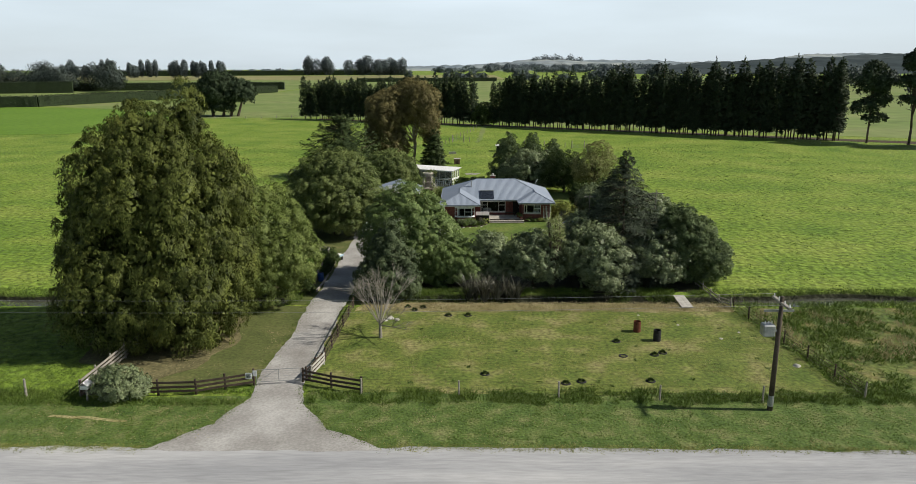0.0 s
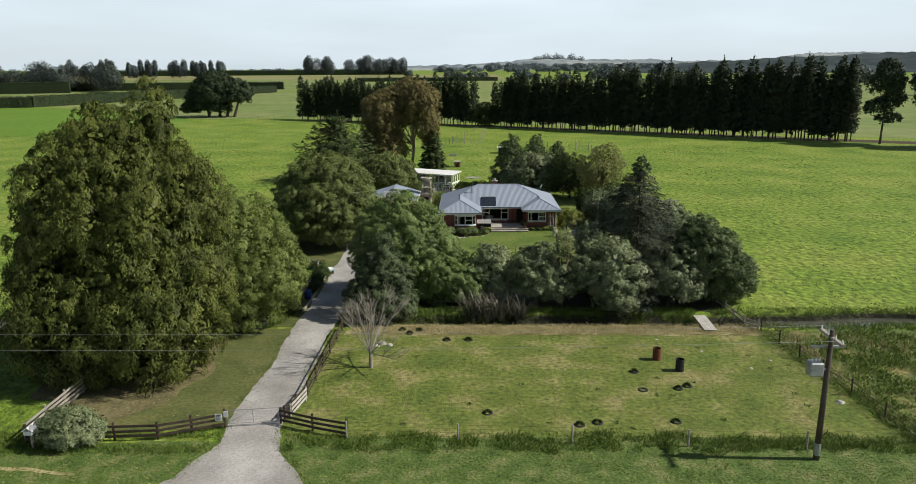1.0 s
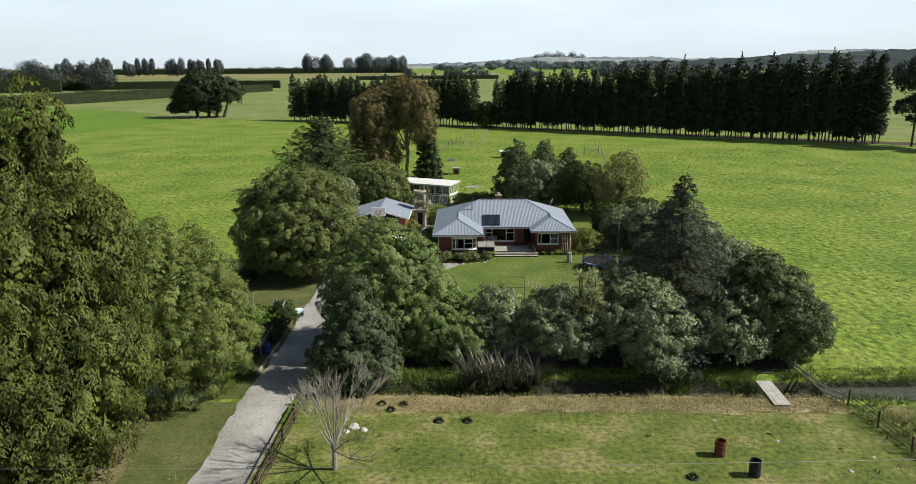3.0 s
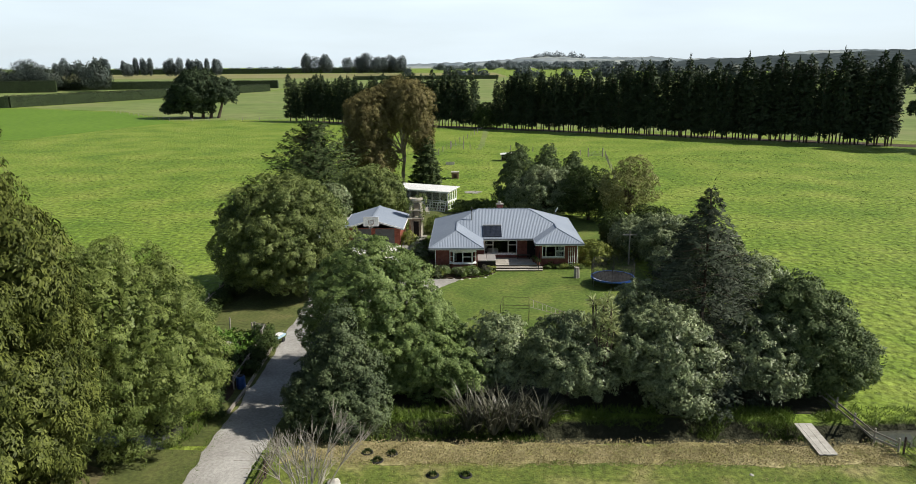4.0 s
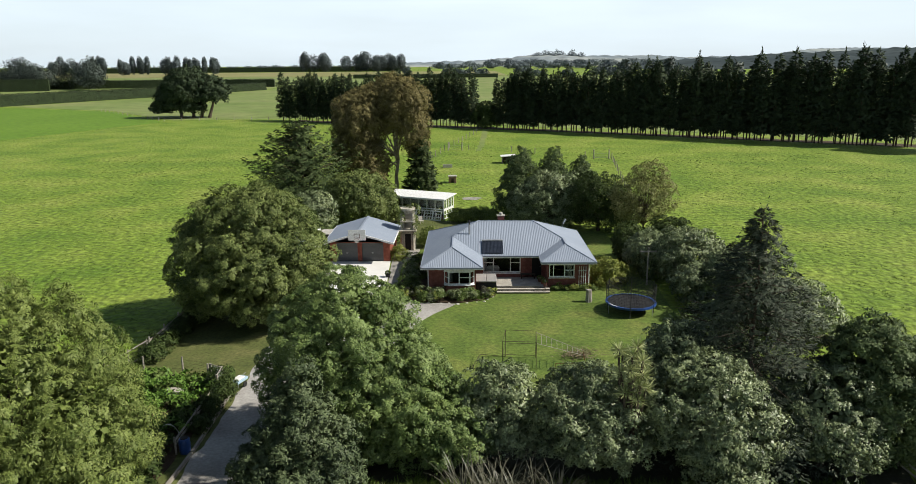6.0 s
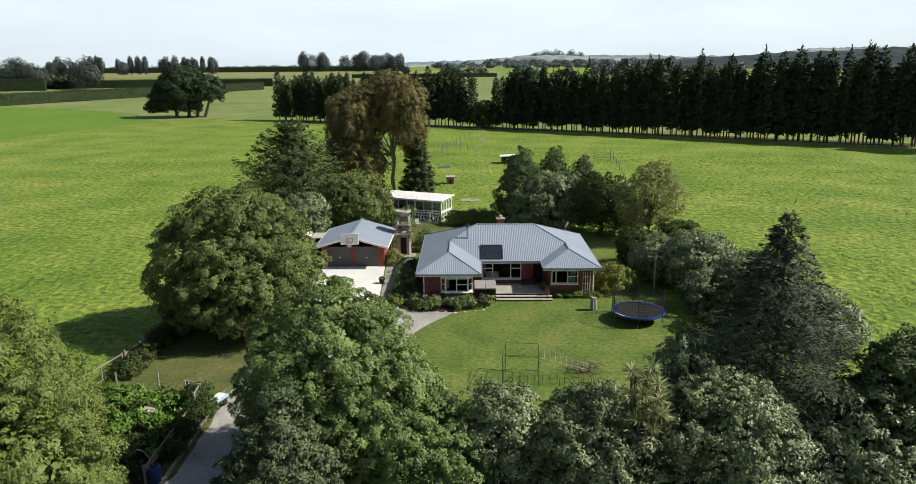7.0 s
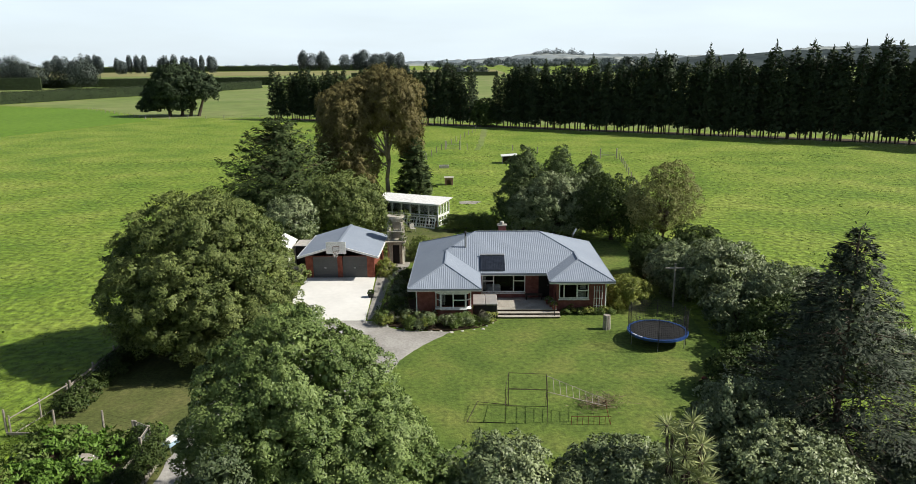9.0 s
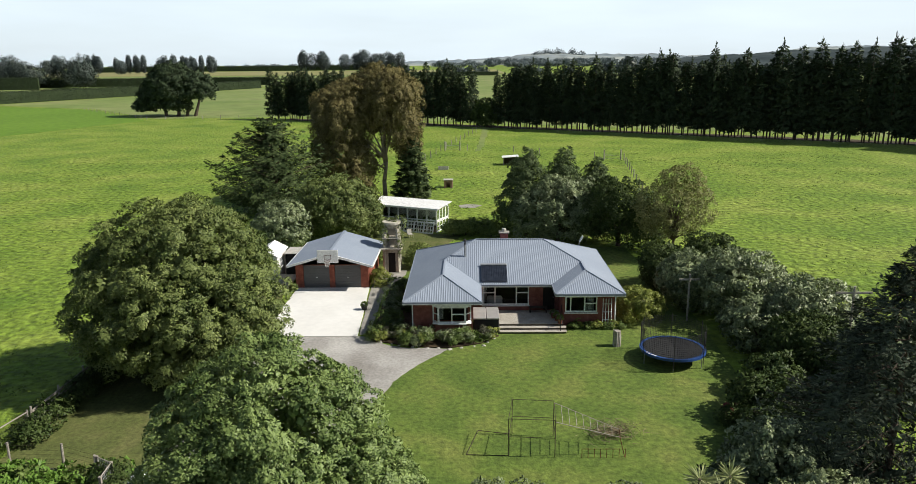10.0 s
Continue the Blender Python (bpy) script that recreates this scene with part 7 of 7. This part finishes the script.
for x, y in ((7.9, 98.9), (7.7, 99.5), (8.05, 98.3)):
    t = thing("potted_plant", "terracotta pot with a small plant on the deck", "pot plant", (x, y, 0.48))
    part("pot", rods(((0, 0, 0), (0, 0, 0.3), 0.13, 0.19), n=12), BRICK, t)
    rng = np.random.default_rng(int(y * 10))
    d = unit(rng, 120)
    d[:, 2] = np.abs(d[:, 2])
    part("leaves", leaf_mesh("leaves", d * np.array([0.2, 0.2, 0.3]) + np.array([0, 0, 0.28]), d, 0.13, 0.05, rng), GARDENLEAF, t)


def bench():
    b = thing("garden_bench", "low timber bench on the deck against the brick wall", "bench", (6.7, 100.7, 0.48))
    part("seat", boxed(-0.7, 0.7, -0.22, 0.22, 0.38, 0.43), WOODDARK, b)
    for x in (-0.6, 0.6):
        part("leg", boxed(x - 0.04, x + 0.04, -0.2, 0.2, 0, 0.38), WOODDARK, b)


bench()


def garden_chair(x, y, turn):
    c = thing("garden_chair", "pale plastic garden chair beside the glasshouse", "chair", (x, y, 0), turn)
    part("seat", boxed(-0.28, 0.28, -0.28, 0.28, 0.4, 0.45, 0.02), STONE, c)
    part("backrest", boxed(-0.28, 0.28, 0.24, 0.29, 0.45, 0.95, 0.02), STONE, c)
    for sx in (-0.24, 0.24):
        for sy in (-0.24, 0.24):
            part("leg", rods(((sx, sy, 0), (sx, sy, 0.4), 0.025), n=5), STONE, c)


garden_chair(-4.9, 126.5, 30)
conc = [(-3.4, 114.6, 1.6, 0.9), (-3.2, 117.5, 1.5, 1.0), (-7.1, 116.4, 1.6, 0.9), (-8.2, 127.6, 1.9, 1.3), (-0.2, 127.6, 1.6, 1.2), (1.2, 127.8, 1.6, 1.4), (2.6, 128.4, 1.7, 1.4), (4.0, 127.0, 1.5, 1.2)]
for i, (x, y, h, r) in enumerate(conc):
    leafy("garden_shrub", "straggly pale green shrub beside the glasshouse", (x, y, 0), [(0, 0, h * 0.5, r, r, h * 0.5)], WILLOWLEAF, 50, 0.35, 50, (0.25, 0.06), (h * 0.4, 0.05), seed=400 + i, low=-0.5, category="shrub", limbs=5)

# ---- grass ----
rg = np.random.default_rng(77)


def scatter(n, x0, x1, y0, y1, keep=None):
    xy = np.column_stack([rg.uniform(x0, x1, n), rg.uniform(y0, y1, n)])
    if keep is not None:
        xy = xy[np.array([keep(x, y) for x, y in xy])]
    return xy


def in_garden(x, y):
    return -21.6 < x < 26.5 and 66 < y < 123


tufts("pasture_tufts", rg, scatter(9000, -80, 80, 66.8, 200, lambda x, y: not in_garden(x, y) and abs(x) < 24 + (y - 40) * 0.68 and noise.noise((x * 0.12, y * 0.12, 5)) + noise.noise((x * 0.5, y * 0.5, 15)) * 0.6 > -0.1), 0.0, 0.15, 7, GRASSLEAF, "grazed pasture tufts", 0.24, 0.1, lay=1.6)
tufts("verge_grass", rg, scatter(5200, -9.6, 40, 42.3, 45.6, lambda x, y: noise.noise((x * 0.9, y * 0.9, 6)) > -0.12 and abs(y - 44.1 + 0.5 * noise.noise((x * 0.3, 2, 0))) < 0.9 + 0.7 * noise.noise((x * 0.6, 0, 1)) and not (x < -6 and y > 44.9)), 0.0, 0.3, 13, GRASSLEAF, "long green grass along the road fence", 0.2, 0.035, lay=0.7)
tufts("verge_grass", rg, scatter(2500, -40, -13.8, 42.8, 45.0, lambda x, y: y < 43.6 or x < -24 or y > 44.6), 0.0, 0.26, 10, GRASSLEAF, "longer grass along the gateway rails", 0.18, 0.03, lay=0.8)
tufts("verge_tufts", rg, scatter(5200, -36, 36, 37.8, 43.0, lambda x, y: (x < -17.5 + (y - 37) * 0.6 or x > -4.5 - (y - 37) * 0.75) and noise.noise((x * 0.6, y * 0.9, 41)) > -0.3), 0.0, 0.13, 7, GRASSLEAF, "short roadside grass", 0.15, 0.035)
tufts("verge_tufts", rg, scatter(1300, -36, 36, 37.8, 42.6, lambda x, y: (x < -17.5 + (y - 37) * 0.6 or x > -4.5 - (y - 37) * 0.75) and noise.noise((x * 0.35, y * 1.2, 42)) > 0.05), 0.01, 0.1, 7, STRAWLEAF, "dry straw patches in the roadside grass", 0.18, 0.03)
tufts("lawn_tufts", rg, scatter(11000, -9, 25, 45.2, 62.5, lambda x, y: noise.noise((x * 0.35, y * 0.35, 8)) > -0.15), 0.01, 0.08, 5, DRYLEAF, "short dry paddock grass", 0.16, 0.035)
tufts("rough_grass", rg, scatter(5200, 25.5, 62, 44.8, 63.0, lambda x, y: noise.noise((x * 0.4, y * 0.4, 3)) > -0.15), 0.0, 0.42, 9, GRASSLEAF, "rough green tussock grass", 0.26, 0.07, lay=0.9)
tufts("rough_grass", rg, scatter(2200, 25.5, 62, 46.5, 61.0, lambda x, y: noise.noise((x * 0.22, y * 0.3, 23)) > 0.12), 0.02, 0.45, 9, STRAWLEAF, "dry brown seed heads in the rough grass", 0.24, 0.05, lay=0.8)
tufts("bank_grass", rg, scatter(6500, -45, 60, 62.6, 67.5, lambda x, y: not -14.5 < x < -9 and ditch_depth(x, y) > -0.5 and not (1 < x < 23 and y > 63.2 and not (65.2 < y < 66.8 and noise.noise((x * 0.5, y * 0.7, 9)) > (-0.1 if x < 6 else 0.25))) and not (-8.6 < x < 1.01 and noise.noise((x * 1.1, y * 1.1, 4)) < 0.12) and not (-8 < x < 23 and y < 63.2)), -0.12, 0.42, 11, GRASSLEAF, "long grass on the ditch banks", 0.2, 0.035, lay=0.7)
tufts("bank_grass", rg, scatter(3400, -8.5, 24, 61.0, 63.3), 0.02, 0.13, 7, STRAWLEAF, "straw-coloured bank grass", 0.2, 0.05)
tufts("pasture_tufts", rg, scatter(2500, -45, -24.6, 45, 62), 0.0, 0.16, 9, GRASSLEAF, "grazed pasture tufts", 0.25, 0.035)
tufts("fence_grass", rg, scatter(900, -22.6, -21.3, 66, 106), 0.0, 0.45, 8, GRASSLEAF, "long grass along the timber fence", 0.15, 0.05)
tufts("fence_grass", rg, scatter(900, 24.0, 26.8, 44.5, 62, lambda x, y: abs(x - (26.3 - (y - 44) * 0.115)) < 0.5), 0.0, 0.4, 8, GRASSLEAF, "long grass along the wire fence", 0.15, 0.05)
wd = scatter(30, -8.5, 24, 45.6, 62)
tufts("weeds", rg, wd, 0.02, 0.16, 20, GARDENLEAF, "scattered broad-leaved weeds in the dry grass", 0.1, 0.07, "weeds")
for i in range(13):
    y, h = 82.5 + i * 1.75, (0.9, 1.3, 0.7, 1.1)[i % 4]
    leafy("dark_shrub", "low dark shrub along the timber fence", (-20.9, y, 0), [(0, 0, h * 0.5, h * 0.75, h * 0.9, h * 0.5)], DARKLEAF, 34, 0.28, 50, (0.18, 0.08), (h * 0.3, 0.04), seed=700 + i, low=-0.6, category="shrub", group="shrubs along the timber fence", limbs=4, core=0.4)


def edge_grass(pts, n):
    """Places strewn close beside a line."""
    out = []
    for _ in range(n):
        k = int(rg.integers(len(pts) - 1))
        f, (ax, ay), (bx, by) = rg.uniform(), pts[k], pts[k + 1]
        out.append((ax + (bx - ax) * f + rg.normal() * 0.22, ay + (by - ay) * f + rg.normal() * 0.22))
    return np.array(out)


tufts("edge_grass", rg, edge_grass([(-17.3, 37.4), (-14.5, 40.4), (-13.4, 43.9), (-13.7, 47.6), (-13.4, 55), (-13.5, 62), (-13.4, 66)], 550), 0.0, 0.1, 9, GRASSLEAF, "grass creeping over the drive's edge", 0.14, 0.025, lay=1.0)
tufts("edge_grass", rg, edge_grass([(-4.2, 37.5), (-7.5, 39.9), (-9.5, 43), (-10.3, 46), (-10.2, 54), (-10.1, 64), (-10.3, 75), (-9.5, 78.6)], 650), 0.0, 0.12, 9, GRASSLEAF, "grass creeping over the drive's edge", 0.14, 0.025, lay=1.0)
tufts("edge_grass", rg, edge_grass([(-34, 37.5), (-17.5, 37.5)], 700), 0.02, 0.1, 6, DRYLEAF, "dry grass along the road's edge", 0.12, 0.04)
tufts("edge_grass", rg, edge_grass([(-4, 37.6), (14, 37.6), (34, 37.4)], 1200), 0.02, 0.1, 6, DRYLEAF, "dry grass along the road's edge", 0.12, 0.04)


def rose_bush(x, y):
    leafy("rose_bush", "low dark shrub with dull red flowers at the lawn's edge", (x, y, 0), [(0, 0, 0.5, 0.7, 0.6, 0.5), (0.3, 0.2, 0.6, 0.5, 0.5, 0.5)], DARKLEAF, 60, 0.25, 60, (0.14, 0.06), (0.5, 0.04), seed=811, low=-0.6, category="shrub", limbs=5)
    rose = [o for o in scene.objects if o.name.startswith("rose_bush")][0]
    rng = np.random.default_rng(812)
    d = unit(rng, 60)
    d[:, 2] = np.abs(d[:, 2])
    for q, e in zip(d[:18], unit(rng, 18)):
        at = np.array([[0.2, 0.05, 0.7]]) + q * np.array([0.8, 0.7, 0.5])
        petals = leaf_mesh("flower", np.repeat(at, 6, axis=0), unit(rng, 6), 0.13, 0.11, rng)
        part("flower", petals, REDFLOWER, rose, "dull red flower")


REDFLOWER = foliage("dull red petals", (0.16, 0.03, 0.03), (0.32, 0.09, 0.08))
rose_bush(15.4, 84.2)


def twig_pile(x, y):
    rng = np.random.default_rng(820)
    t = thing("twig_pile", "loose pile of dry brown twigs beside the climbing frame", "twigs", (x, y, 0.02))
    bm = bmesh.new()
    for i in range(260):
        a = Vector((rng.normal() * 0.6, rng.normal() * 0.5, abs(rng.normal()) * 0.18))
        q = Vector((rng.normal(), rng.normal(), rng.normal() * 0.35)).normalized() * rng.uniform(0.25, 0.8)
        rod(bm, a - q * 0.5 + Vector((0, 0, 0.08)), a + q * 0.5 + Vector((0, 0, 0.08)), 0.012, 0.007, 3)
    part("twigs", bm, TWIG, t)


TWIG = material("dry twigs", [(0.17, 0.135, 0.085), (0.3, 0.24, 0.16)], 3, 0.9)
twig_pile(8.9, 83.2)


def iron_railing():
    r = thing("iron_railing", "dark wrought-iron railing beside the deck steps", "railing")
    ends = ((8.0, 97.6, 0.15), (8.3, 99.7, 0.46))
    (ax, ay, az), (bx, by, bz) = ends
    for f in (0, 0.5, 1):
        x, y, z = ax + (bx - ax) * f, ay + (by - ay) * f, az + (bz - az) * f
        part("post", rods(((x, y, z - 0.02), (x, y, z + 0.95), 0.03), n=6), BLACK, r)
    for h in (0.15, 0.9):
        part("rail", rods(((ax, ay, az + h), (bx, by, bz + h), 0.022), n=5), BLACK, r)
    for i in range(1, 12):
        f = i / 12
        x, y, z = ax + (bx - ax) * f, ay + (by - ay) * f, az + (bz - az) * f
        part("bar", rods(((x, y, z + 0.15), (x, y, z + 0.9), 0.012), n=4), BLACK, r)


iron_railing()
for i in range(9):
    x, h = 9.0 + i * 0.42, (0.4, 0.55, 0.35)[i % 3]
    leafy("garden_plant", "low green plant along the house wall", (x, 98.5 + 0.15 * (i % 2), 0.02), [(0, 0, h * 0.4, 0.35, 0.3, h * 0.5)], (GARDENLEAF, YELLOWLEAF, GARDENLEAF)[i % 3], 9, 0.18, 49, (0.14, 0.05), (h * 0.3, 0.02), seed=640 + i, low=-0.3, category="plant", group="garden bed plants", limbs=3, core=0.2)

fallen = scatter(900, -26, -13.6, 38.5, 56, lambda x, y: noise.noise((x * 0.4, y * 0.4, 12)) > -0.05)
tufts("fallen_leaves", rg, fallen, 0.03, 0.11, 2, STRAWLEAF, "pale fallen leaves scattered on the grass", 0.12, 0.05, "leaves", lay=6.0)
tufts("dry_tufts", rg, scatter(260, -8.5, 24, 45.6, 61, lambda x, y: noise.noise((x * 0.3, y * 0.3, 15)) > 0.1), 0.02, 0.14, 12, STRAWLEAF, "small straw-coloured tufts in the mown grass", 0.16, 0.025)

ditch_side = scatter(2400, -8.3, 23.4, 65.0, 67.3, lambda x, y: noise.noise((x * 0.35, y * 0.5, 18)) > (-0.25 if x < 5 else 0.0))
tufts("bank_grass", rg, ditch_side, np.array([ditch_depth(x, y) - 0.03 for x, y in ditch_side]), 0.42, 11, GRASSLEAF, "long green grass in the ditch below the shrubs", 0.2, 0.035, lay=0.7)
